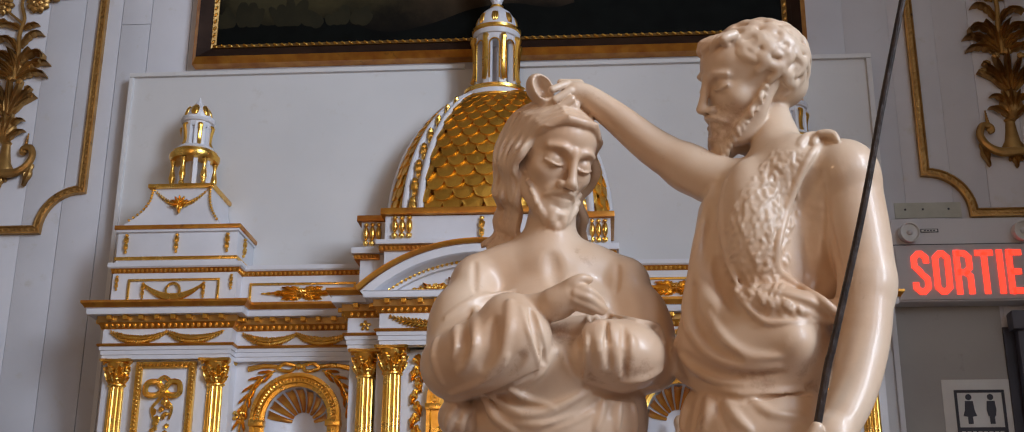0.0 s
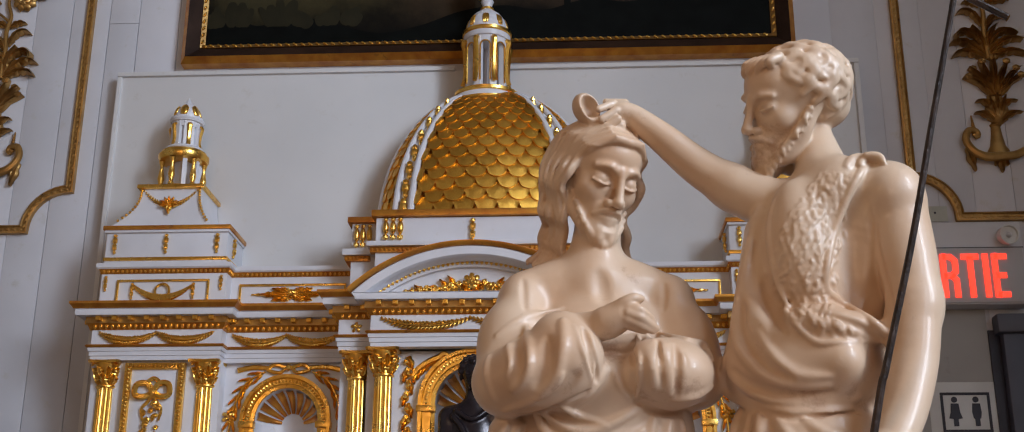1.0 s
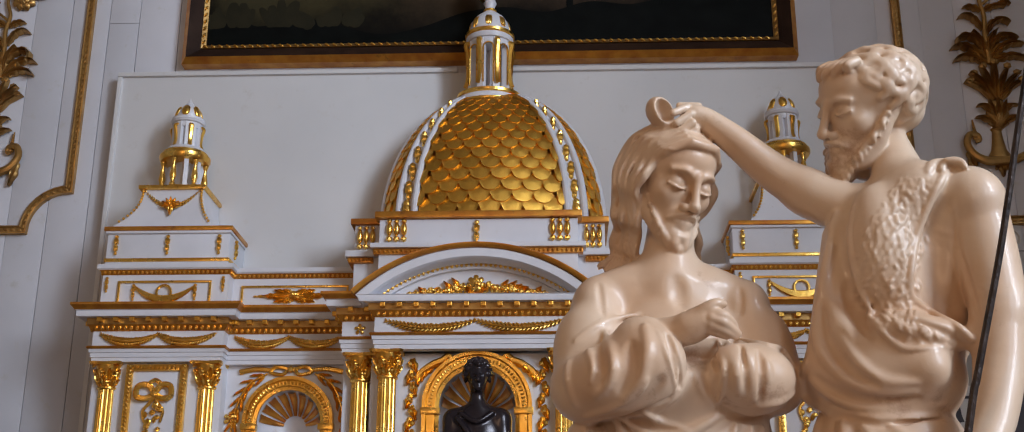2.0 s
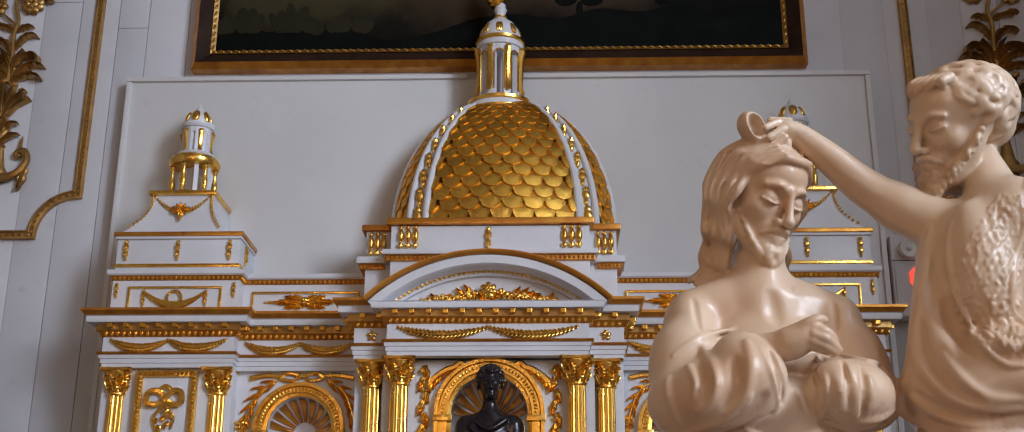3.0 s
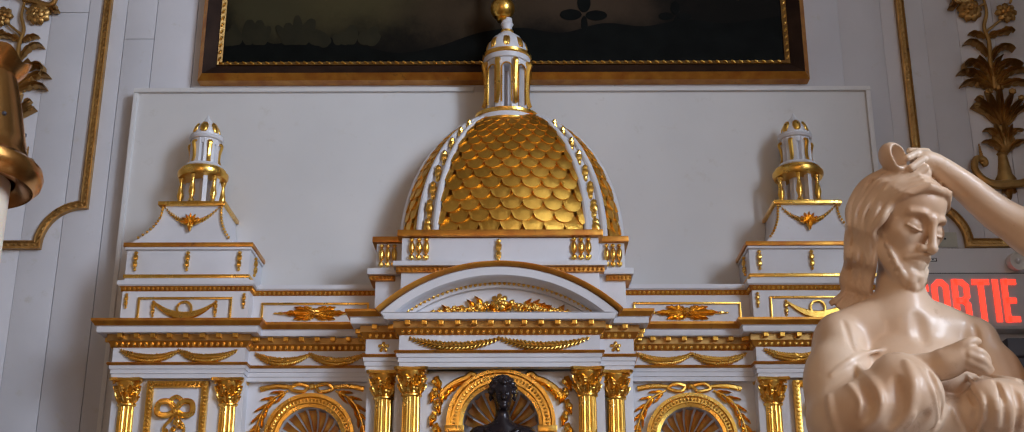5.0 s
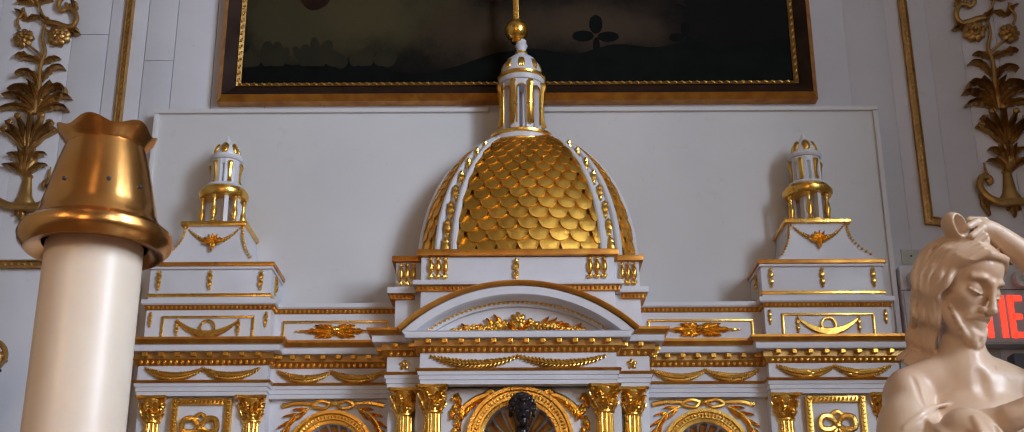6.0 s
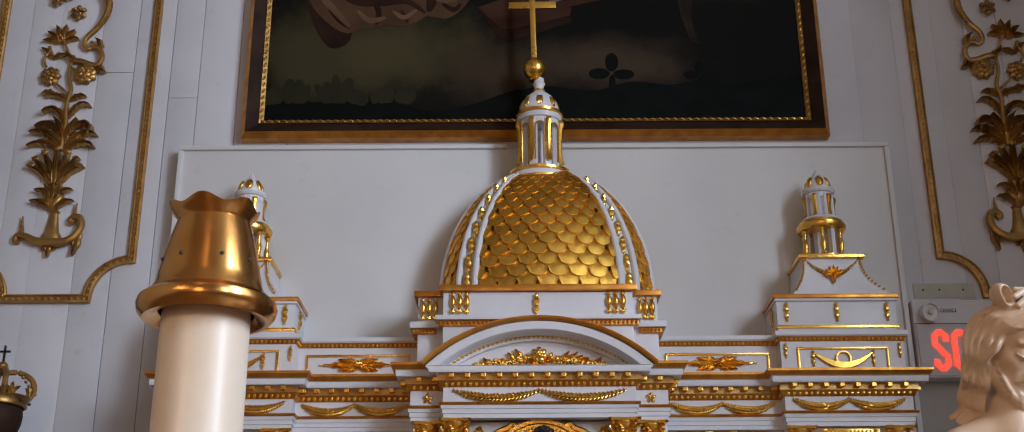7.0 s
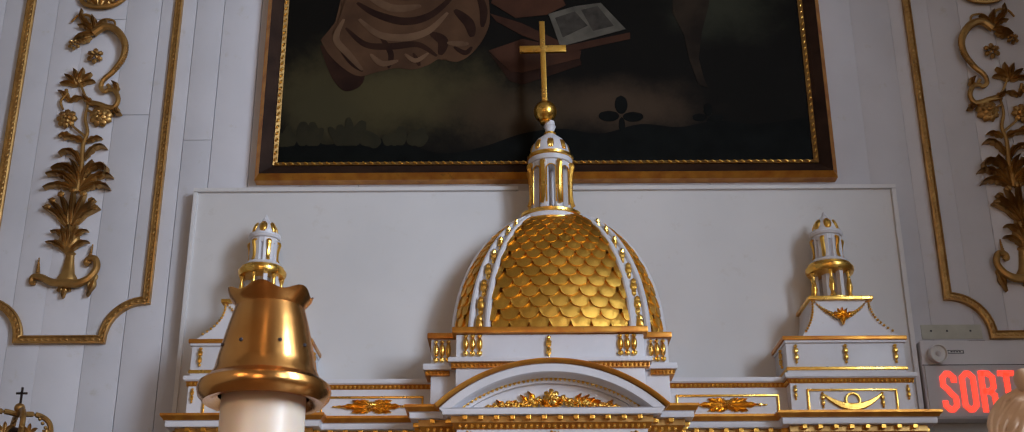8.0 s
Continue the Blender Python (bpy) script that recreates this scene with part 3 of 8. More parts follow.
# leafy branches round the side arches, and sprays beside the middle arch
def branches(cx, y, nz):
    bm = bmesh.new()
    for side in (-1, 1):
        tube(bm, spline([(cx + side * 0.012, y - 0.008, nz + 0.188), (cx + side * 0.05, y - 0.012, nz + 0.196), (cx + side * 0.075, y - 0.01, nz + 0.178), (cx + side * 0.03, y - 0.012, nz + 0.168), (cx + side * 0.012, y - 0.008, nz + 0.188)], 6), 0.0065, 6, 0.7)
        tube(bm, spline([(cx + side * 0.07, y - 0.008, nz + 0.185), (cx + side * 0.13, y - 0.008, nz + 0.188), (cx + side * 0.185, y - 0.006, nz + 0.178)], 6), lambda s: 0.007 + 0.003 * s, 6, 0.6)
        stem = spline([(cx + side * 0.085, y - 0.006, nz + 0.172), (cx + side * 0.145, y - 0.010, nz + 0.135), (cx + side * 0.18, y - 0.010, nz + 0.07), (cx + side * 0.20, y - 0.008, nz - 0.02), (cx + side * 0.20, y - 0.006, nz - 0.12)], 8)
        tube(bm, stem, 0.004, 6)
        for k in range(2, len(stem) - 1, 4):
            p, d = stem[k], stem[k + 1] - stem[k - 1]
            ang = math.degrees(math.atan2(d.x, d.z))
            for e in (-1, 1):
                leaf(bm, p.x, p.z, ang + e * 30, 0.052, 0.015, y - 0.004, -e * 18, 1, 0.010, 0.6)
        flower(bm, cx + side * 0.205, nz + 0.012, 0.028, y, 6, 0.016)
    ball(bm, (cx, y - 0.012, nz + 0.186), 0.013)
    part("leaf_branch", bm, GOLD, altar, "gilded leafy branches tied with ribbon")


for s in (-1, 1):
    branches(AX + s * 0.672, W_Y + 0.03, 2.212)
    cx = AX + 0.005
    y = CN_Y
    bm = tube(bmesh.new(), spline([(cx + s * 0.075, y - 0.01, 2.385), (cx + s * 0.10, y - 0.012, 2.402), (cx + s * 0.118, y - 0.012, 2.388), (cx + s * 0.15, y - 0.012, 2.375), (cx + s * 0.185, y - 0.01, 2.352), (cx + s * 0.205, y - 0.01, 2.325)], 6), lambda q: 0.007 + 0.005 * math.sin(3 * q), 6, 0.7)
    spray = part("spray", bm, GOLD, altar, "gilded fruit and leaf drop")
    for k in range(4):
        part("leaf", leaf(bmesh.new(), cx + s * (0.12 + 0.025 * k), 2.388 - 0.012 * k, s * (120 + 15 * k), 0.055, 0.026, y - 0.004, s * 30, 2, 0.014), GOLD, spray)
    for k in range(14):
        z = 2.395 - k * 0.04
        part("leaf", leaf(bmesh.new(), cx + s * 0.222, z, 180 + (18 if k % 2 else -18), 0.055, 0.026, y - 0.003, 0, 2, 0.014), GOLD, spray)
        part("fruit", ball(bmesh.new(), (cx + s * 0.222 + 0.006 * (k % 3 - 1), y - 0.012, z - 0.02), 0.011), GOLD, spray)

# segmental pediment
PZ, PR_HALF, PRISE = 2.589, 0.402, 0.162


def arc_points(half, rise, z, n=40):
    rad = (half * half + rise * rise) / (2 * rise)
    lim = math.asin(min(1, half / rad))
    return [(rad * math.sin(-lim + 2 * lim * i / n), z + rise - rad + rad * math.cos(-lim + 2 * lim * i / n), -lim + 2 * lim * i / n) for i in range(n + 1)]


def arched(profile, half, rise, z, yf, n=40):
    """A curved moulding: profile of (raise, forward)."""
    bm = bmesh.new()
    rows = []
    for x, zz, a in arc_points(half, rise, z, n):
        rows.append([bm.verts.new((AX + x + math.sin(a) * u, yf - f_, zz + math.cos(a) * u)) for u, f_ in profile])
    for p, q in zip(rows, rows[1:]):
        for i in range(len(profile)):
            j = (i + 1) % len(profile)
            bm.faces.new((p[i], p[j], q[j], q[i]))
    bm.faces.new(rows[0])
    bm.faces.new(rows[-1])
    return bm


pedi = part("pediment", arched([(0.0, -0.10), (0.0, 0.050), (-0.004, 0.054), (-0.030, 0.052), (-0.034, 0.046), (-0.038, 0.030), (-0.038, -0.10)], PR_HALF, PRISE, PZ, C_Y), WHITE, altar, "white curved pediment with gilded edge")
part("gilt_edge", arched([(0.0, -0.10), (0.0, 0.060), (0.006, 0.066), (0.015, 0.068), (0.018, 0.060), (0.018, -0.10)], PR_HALF + 0.004, PRISE, PZ, C_Y), OCHRE, pedi)
bm = bmesh.new()
fan = [bm.verts.new((AX + x, C_Y + 0.042, z)) for x, z, a in arc_points(0.40, 0.148, PZ, 40)]
bm.faces.new(fan)
part("tympanum", bm, WHITE, pedi)
part("inner_rib", arched([(0.0, -0.02), (0.0, 0.016), (-0.020, 0.016), (-0.020, -0.02)], 0.350, 0.127, PZ + 0.001, C_Y + 0.038), WHITE, pedi)
bm = bmesh.new()
for x, z, a in arc_points(0.343, 0.120, PZ + 0.004, 44):
    ball(bm, (AX + x, C_Y + 0.019, z), 0.0066, 0.007, 0.0100, Matrix.Rotation(a, 4, "Y"))
tube(bm, [(AX + x, C_Y + 0.025, z) for x, z, a in arc_points(0.350, 0.1295, PZ, 40)], 0.0075, 6)
part("egg_moulding", bm, GOLD, pedi)
bm = bmesh.new()
rng = random.Random(11)
yt = C_Y + 0.040
for k in range(9):
    leaf(bm, AX, PZ + 0.020, -80 + 20 * k, 0.034 + 0.016 * math.cos(radians(-80 + 20 * k)), 0.026, yt - 0.012, 0, 2, 0.022)
for side in (-1, 1):
    for k in range(15):
        x = AX + side * (0.045 + 0.0135 * k)
        z = PZ + 0.012 + 0.026 * (1 - k / 15) + rng.uniform(-0.006, 0.006)
        leaf(bm, x, z, side * rng.uniform(20, 130), 0.042 * (1.2 - 0.6 * k / 15), 0.022, yt, side * 30, 2, 0.018)
        for e in range(3):
            ball(bm, (x + rng.uniform(-0.008, 0.008), yt - rng.uniform(0.012, 0.024), z + rng.uniform(-0.006, 0.014) * (1.2 - k / 15)), rng.uniform(0.005, 0.009))
        if k % 2 == 0:
            flower(bm, x, z, 0.020 * (1.2 - 0.5 * k / 15), yt - 0.010, 5, 0.012)
flower(bm, AX, PZ + 0.052, 0.034, yt - 0.024, 7, 0.012)
part("carved_spray", bm, GOLD, pedi, "gilded cluster of carved leaves and flowers")


# attic over wings and ends
def frame_bars(bm, x0, x1, z0, z1, y, w=0.008, h=0.008):
    for a in ((x0, x1, z1 - w, z1), (x0, x1, z0, z0 + w), (x0, x0 + w, z0 + w, z1 - w), (x1 - w, x1, z0 + w, z1 - w)):
        box(bm, a[0], a[1], y - h, y, a[2], a[3], 0.002)
    return bm


def drop(bm, x, y, z, r=0.008):
    ball(bm, (x, y - r * 0.7, z), r * 0.8, r * 0.7, r * 0.7)
    ball(bm, (x, y - r * 0.8, z - r * 1.8), r, r * 0.8, r * 1.5)
    ball(bm, (x, y - r * 0.8, z - r * 4.2), r * 0.9, r * 0.8, r * 1.6)
    ball(bm, (x, y - r * 0.5, z - r * 6.0), r * 0.6, r * 0.6, r * 0.7)
    return bm


AT_W, AT_P = 4.315, 4.25
for s in (-1, 1):
    half = [(U4 - 0.002, B_Y), (U4 - 0.002, AT_P), (U3 + 0.002, AT_P), (U3 + 0.002, AT_W), (0.43, AT_W)]
    path = [(AX - u, y) for u, y in half] if s < 0 else [(AX + u, y) for u, y in reversed(half)]
    att = part("attic", sweep(bmesh.new(), path, [(-0.03, 2.612), (0.0, 2.612), (0.0, 2.735), (-0.03, 2.735)]), WHITE, altar, "white attic panel band with gilded tablets")
    part("egg_band", sweep(bmesh.new(), path, [(-0.03, 2.735), (0.002, 2.735), (0.010, 2.752), (-0.03, 2.752)]), OCHRE, att)
    part("attic_cap", sweep(bmesh.new(), path, [(-0.05, 2.752), (0.013, 2.752), (0.018, 2.757), (0.018, 2.772), (-0.05, 2.776)]), WHITE, att)
    bm = bmesh.new()
    for c, n in along(path, 0.0165):
        ball(bm, (c.x + n.x * 0.007, c.y + n.y * 0.007, 2.743), 0.0055, 0.005, 0.0075, Matrix.Rotation(math.atan2(n.x, -n.y), 4, "Z"))
    part("egg_moulding", bm, GOLD, att)
    # wing tablet with leaf spray
    x0, x1 = sorted((AX + s * 0.480, AX + s * 0.873))
    bm = frame_bars(bmesh.new(), x0, x1, 2.625, 2.708, AT_W)
    part("tablet_frame", bm, GOLD, att)
    cx = (x0 + x1) / 2
    bm = bmesh.new()
    for e in (-1, 1):
        for k, (ang, ln) in enumerate(((90, 0.115), (72, 0.075), (108, 0.075), (55, 0.045), (125, 0.045))):
            leaf(bm, cx + e * 0.004, 2.668, e * ang, ln, 0.030, AT_W - 0.003 * (k == 0), 0, 4, 0.012)
        ball(bm, (cx + e * 0.122, AT_W - 0.006, 2.668), 0.016, 0.006, 0.006)
        ball(bm, (cx + e * 0.142, AT_W - 0.005, 2.668), 0.010, 0.005, 0.004)
    flower(bm, cx, 2.668, 0.020, AT_W - 0.008, 6, 0.010)
    part("leaf_spray", bm, GOLD, att, "gilded double leaf spray")
    # end tablet with ring and drapery
    cx = AX + s * 1.135
    bm = frame_bars(bmesh.new(), cx - 0.170, cx + 0.170, 2.618, 2.712, AT_P)
    part("tablet_frame", bm, GOLD, att)
    bm = bmesh.new()
    ring = [(cx + 0.026 * math.sin(a), AT_P - 0.008, 2.668 + 0.026 * math.cos(a)) for a in [2 * math.pi * i / 24 for i in range(25)]]
    tube(bm, ring, 0.0048, 6)
    for off in (0.0, 0.010, 0.019):
        tube(bm, [(cx + 0.108 * q, AT_P - 0.007, 2.690 - 0.054 * (1 - q * q) + off * (1 - q * q) * 0.7) for q in [-1 + 2 * i / 20 for i in range(21)]], lambda q: 0.004 + 0.004 * math.sin(math.pi * q), 6, 0.7)
    for e in (-1, 1):
        drop(bm, cx + e * 0.112, AT_P, 2.694, 0.0085)
    part("drapery_swag", bm, GOLD, att, "gilded ring and drapery swag")
    for e in (-1, 1):
        part("drop", drop(bmesh.new(), cx + e * 0.212, AT_P, 2.722, 0.008), GOLD, att)
    drop_me = None

    # pedestal, flared roof and turret over the end
    cx = AX + (-1.144 if s < 0 else 1.132)
    ped = part("pedestal", slab(cx - 0.226, cx + 0.226, 4.268, B_Y, 2.776, 2.90, 0.002), WHITE, altar, "white pedestal with gilded fillets")
    part("gilt_fillet", slab(cx - 0.231, cx + 0.231, 4.262, B_Y - 0.001, 2.790, 2.803, 0.003), GOLD, ped)
    part("cap_slab", slab(cx - 0.232, cx + 0.232, 4.258, B_Y - 0.002, 2.896, 2.906, 0.002), WHITE, ped)
    part("gilt_edge", slab(cx - 0.238, cx + 0.238, 4.252, B_Y - 0.003, 2.906, 2.922, 0.003), OCHRE, ped)
    for e in (-0.19, 0.0, 0.19):
        part("drop", drop(bmesh.new(), cx + e, 4.268, 2.884, 0.0105), GOLD, ped)
    part("drop", drop(bmesh.new(), 0, 0, 0, 0.0105), GOLD, ped).matrix_basis = Matrix.Translation((cx - s * 0.226, 4.34, 2.884)) @ Matrix.Rotation(radians(-90 * s), 4, "Z")
    bm = bmesh.new()
    rows = []
    cy = 4.372
    for j in range(13):
        q = j / 12
        h = 0.115 + 0.095 * (1 - q) ** 2.4
        hy = 0.105
        h_in = 0.115 + 0.045 * (1 - q) ** 2.4
        rows.append([bm.verts.new((cx + a * (h if a * s > 0 else h_in), cy + b * (hy if b > 0 else 0.105 + (h - 0.115) * 0.1), 2.922 + 0.147 * q)) for a, b in ((-1, -1), (1, -1), (1, 1), (-1, 1))])
    for p, q in zip(rows, rows[1:]):
        for i in range(4):
            bm.faces.new((p[i], p[(i + 1) % 4], q[(i + 1) % 4], q[i]))
    bm.faces.new(rows[-1])
    roof = part("flared_base", bm, WHITE, altar, "white concave flared turret base")
    fy = cy - 0.107
    bm = bmesh.new()
    swag(bm, cx - 0.100, cx + 0.100, 3.060, 0.058, fy, 0.0085, 22, False)
    for e in (-1, 1):
        for k in range(12):
            q = 1 - k / 12
            ball(bm, (cx + e * (0.115 + (0.095 if e == s else 0.045) * (1 - q) ** 2.4 - 0.006), fy - 0.003 - 0.009 * (1 - q), 2.93 + 0.132 * q), 0.0058)
    for k in range(7):
        leaf(bm, cx, 2.998, -90 + 30 * k, 0.036, 0.018, fy - 0.010, 0, 2, 0.012)
    leaf(bm, cx, 3.006, 180, 0.042, 0.022, fy - 0.010, 0, 2, 0.012)
    part("garland", bm, GOLD, roof, "gilded garland with leaf")
    part("slab", slab(cx - 0.126, cx + 0.126, 4.25, 4.480, 3.067, 3.082, 0.003), GOLD, roof)

    tur = part("turret", lathe(bmesh.new(), [(0.034, 3.08), (0.034, 3.24)], 8, (cx, cy, 0)), WHITE, altar, "small white and gilded domed turret")
    part("base_ring", lathe(bmesh.new(), [(0.088, 3.082), (0.094, 3.085), (0.094, 3.093), (0.086, 3.097)], 32, (cx, cy, 0)), GOLD, tur)
    for k in range(6):
        a = radians(60 * k - 12)
        bx, by = cx + 0.078 * math.sin(a), cy - 0.078 * math.cos(a)
        part("baluster", lathe(bmesh.new(), [(0.011, 3.097), (0.011, 3.106), (0.0065, 3.111), (0.013, 3.136), (0.011, 3.152), (0.0055, 3.184), (0.0085, 3.193), (0.012, 3.205)], 10, (bx, by, 0)), GOLD, tur)
        a = radians(45 * k + 22.5)
        part("post", slab(-0.008, 0.008, -0.012, 0.012, 3.097, 3.206), WHITE, tur).matrix_basis = Matrix.Translation((cx + 0.060 * math.sin(a), cy - 0.060 * math.cos(a), 0)) @ Matrix.Rotation(a, 4, "Z")
    part("gallery_ring", lathe(bmesh.new(), [(0.074, 3.206), (0.090, 3.209), (0.096, 3.220), (0.096, 3.232), (0.088, 3.236), (0.086, 3.246), (0.074, 3.250)], 32, (cx, cy, 0)), GOLD, tur)
    part("drum_base", lathe(bmesh.new(), [(0.072, 3.250), (0.076, 3.254), (0.070, 3.264), (0.050, 3.268)], 32, (cx, cy, 0)), WHITE, tur)
    # grey core gives the arched openings their shade by colour
    part("shade_core", lathe(bmesh.new(), [(0.020, 3.26), (0.020, 3.37)], 12, (cx, cy, 0)), SHADOWGREY, tur)
    for k in range(6):
        a = radians(60 * k + 30)
        m = Matrix.Translation((cx, cy, 0)) @ Matrix.Rotation(a, 4, "Z")
        part("pier", slab(-0.021, 0.021, -0.054, -0.034, 3.262, 3.366, 0.002), WHITE, tur).matrix_basis = m
        bm = bmesh.new()
        tube(bm, spline([(0, -0.054, 3.356), (0, -0.064, 3.348), (0, -0.058, 3.32), (0, -0.056, 3.29), (0, -0.062, 3.270)], 5), lambda q: 0.0095 - 0.002 * q, 6, 0.6)
        part("gilt_bracket", bm, GOLD, tur).matrix_basis = m
    # small arches between the piers
    part("arch_ring", lathe(bmesh.new(), [(0.034, 3.346), (0.053, 3.346), (0.055, 3.352), (0.055, 3.366), (0.034, 3.366)], 32, (cx, cy, 0)), WHITE, tur)
    part("cornice", lathe(bmesh.new(), [(0.055, 3.366), (0.062, 3.369), (0.066, 3.378), (0.062, 3.382), (0.063, 3.388), (0.050, 3.392)], 32, (cx, cy, 0)), WHITE, tur)
    part("cap", lathe(bmesh.new(), [(0.046, 3.391), (0.048, 3.402), (0.044, 3.418), (0.033, 3.434), (0.019, 3.449), (0.009, 3.464), (0.003, 3.478), (0.0005, 3.482)], 24, (cx, cy, 0)), WHITE, tur)
    for k in range(6):
        a = radians(60 * k)
        bm = bmesh.new()
        ball(bm, (0, -0.0420, 3.416), 0.0165, 0.009, 0.027, Matrix.Rotation(radians(-20), 4, "X"), 2)
        part("gilt_leaf", bm, GOLD, tur).matrix_basis = Matrix.Translation((cx, cy, 0)) @ Matrix.Rotation(a, 4, "Z")

# drum under the dome
D_Y = 4.142
for s in (-1, 1):
    sb = part("side_pier", slab(*sorted((AX + s * 0.30, AX + s * 0.447)), 4.205, B_Y, 2.612, 2.90, 0.002), WHITE, altar, "white set-back pier with gilded cap")
    part("gilt_cap", slab(*sorted((AX + s * 0.30, AX + s * 0.462)), 4.188, B_Y - 0.002, 2.900, 2.922, 0.003), OCHRE, sb)
    part("ledge", slab(*sorted((AX + s * 0.30, AX + s * 0.475)), 4.178, B_Y - 0.003, 2.776, 2.800, 0.003), WHITE, sb)
    bm = bmesh.new()
    box(bm, *sorted((AX + s * 0.376, AX + s * 0.466)), 4.190, 4.3, 2.757, 2.776, 0.003)
    for k in range(7):
        ball(bm, (AX + s * (0.382 + 0.0135 * k), 4.188, 2.766), 0.0055, 0.005, 0.0075)
    part("egg_moulding", bm, OCHRE, sb)
    for k in range(3):
        bm = bmesh.new()
        x = AX + s * (0.382 + 0.023 * k)
        ball(bm, (x, 4.197, 2.855), 0.010, 0.012, 0.028, None, 2)
        ball(bm, (x, 4.195, 2.818), 0.011, 0.012, 0.012)
        ball(bm, (x, 4.198, 2.888), 0.009, 0.010, 0.008)
        part("acorn_drop", bm, GOLD, sb, "gilded acorn drop")
drum = part("drum", slab(AX - 0.350, AX + 0.350, D_Y, B_Y, 2.612, 2.900, 0.002), WHITE, altar, "white drum block with gilded cornice")
part("gilt_cap", slab(AX - 0.366, AX + 0.366, D_Y - 0.02, B_Y - 0.004, 2.902, 2.926, 0.004), OCHRE, drum)
part("ledge", slab(AX - 0.378, AX + 0.378, D_Y - 0.026, B_Y - 0.005, 2.790, 2.808, 0.003), WHITE, drum)
bm = bmesh.new()
box(bm, AX - 0.368, AX + 0.368, D_Y - 0.012, D_Y + 0.02, 2.770, 2.790, 0.003)
for k in range(46):
    ball(bm, (AX - 0.360 + 0.016 * k, D_Y - 0.014, 2.780), 0.0055, 0.005, 0.0075)
part("egg_moulding", bm, OCHRE, drum)
part("drop", drop(bmesh.new(), AX - 0.005, D_Y, 2.885, 0.0125), GOLD, drum)
for s in (-1, 1):
    for k in range(3):
        bm = bmesh.new()
        x = AX + s * (0.262 + 0.026 * k)
        ball(bm, (x, D_Y - 0.006, 2.862), 0.011, 0.012, 0.026, None, 2)
        ball(bm, (x, D_Y - 0.008, 2.826), 0.012, 0.013, 0.012)
        ball(bm, (x, D_Y - 0.006, 2.892), 0.010, 0.011, 0.008)
        part("acorn_drop", bm, GOLD, drum, "gilded acorn drop")

# dome
DX, DY, DZ, RX, RY, DH = AX + 0.040, 4.372, 2.922, 0.404, 0.215, 0.542


def dome_point(a, u, out=0.0):
    """a: degrees from the front; u: 0 at the foot to 1 at the top."""
    zz = DH * math.sin(u * math.pi / 2)
    rr = math.cos(u * math.pi / 2) ** 0.92
    n = Vector((math.sin(radians(a)) * rr / RX, -math.cos(radians(a)) * rr / RY, math.sin(u * math.pi / 2) / DH)).normalized()
    p = Vector((DX + RX * rr * math.sin(radians(a)), DY - RY * rr * math.cos(radians(a)), DZ + zz))
    return p + n * out, n


UTOP = 0.80
bm = bmesh.new()
rows = [[bm.verts.new(dome_point(-115 + 230 * i / 46, UTOP * j / 20, -0.004)[0]) for i in range(47)] for j in range(21)]
for p, q in zip(rows, rows[1:]):
    for i in range(46):
        bm.faces.new((p[i], p[i + 1], q[i + 1], q[i]))
dome = part("dome", bm, OCHRE, altar, "gilded dome covered in overlapping scales between white ribs")
# one scale, rounded below, thick at its tip
sc = bmesh.new()
n = 8
rows = []
for j in range(7):
    v = j / 6
    row = []
    for i in range(n + 1):
        u = -1 + 2 * i / n
        zlow = -0.5 * math.sqrt(max(0.0, 1 - u * u)) if abs(u) < 1 else 0.0
        z = 0.55 + (zlow - 0.55) * v
        y = -0.24 * v - 0.11 * (1 - u * u) * math.sin(math.pi * (0.25 + 0.62 * v)) * min(1, 2.2 * v)
        row.append(sc.verts.new((0.5 * u, y, z)))
    rows.append(row)
rows.append([sc.verts.new((v.co.x, 0.03, v.co.z)) for v in rows[-1]])
for a, b in zip(rows, rows[1:]):
    for i in range(n):
        sc.faces.new((a[i], a[i + 1], b[i + 1], b[i]))
sc_me = bpy.data.meshes.new("scale")
bmesh.ops.recalc_face_normals(sc, faces=sc.faces)
sc.to_mesh(sc_me)
sc.free()
sc_me.shade_smooth()
sc_me.set_sharp_from_angle(angle=radians(50))
sc_me.materials.append(SCALEGOLD)
ROWS_SC = 15
rng = random.Random(3)
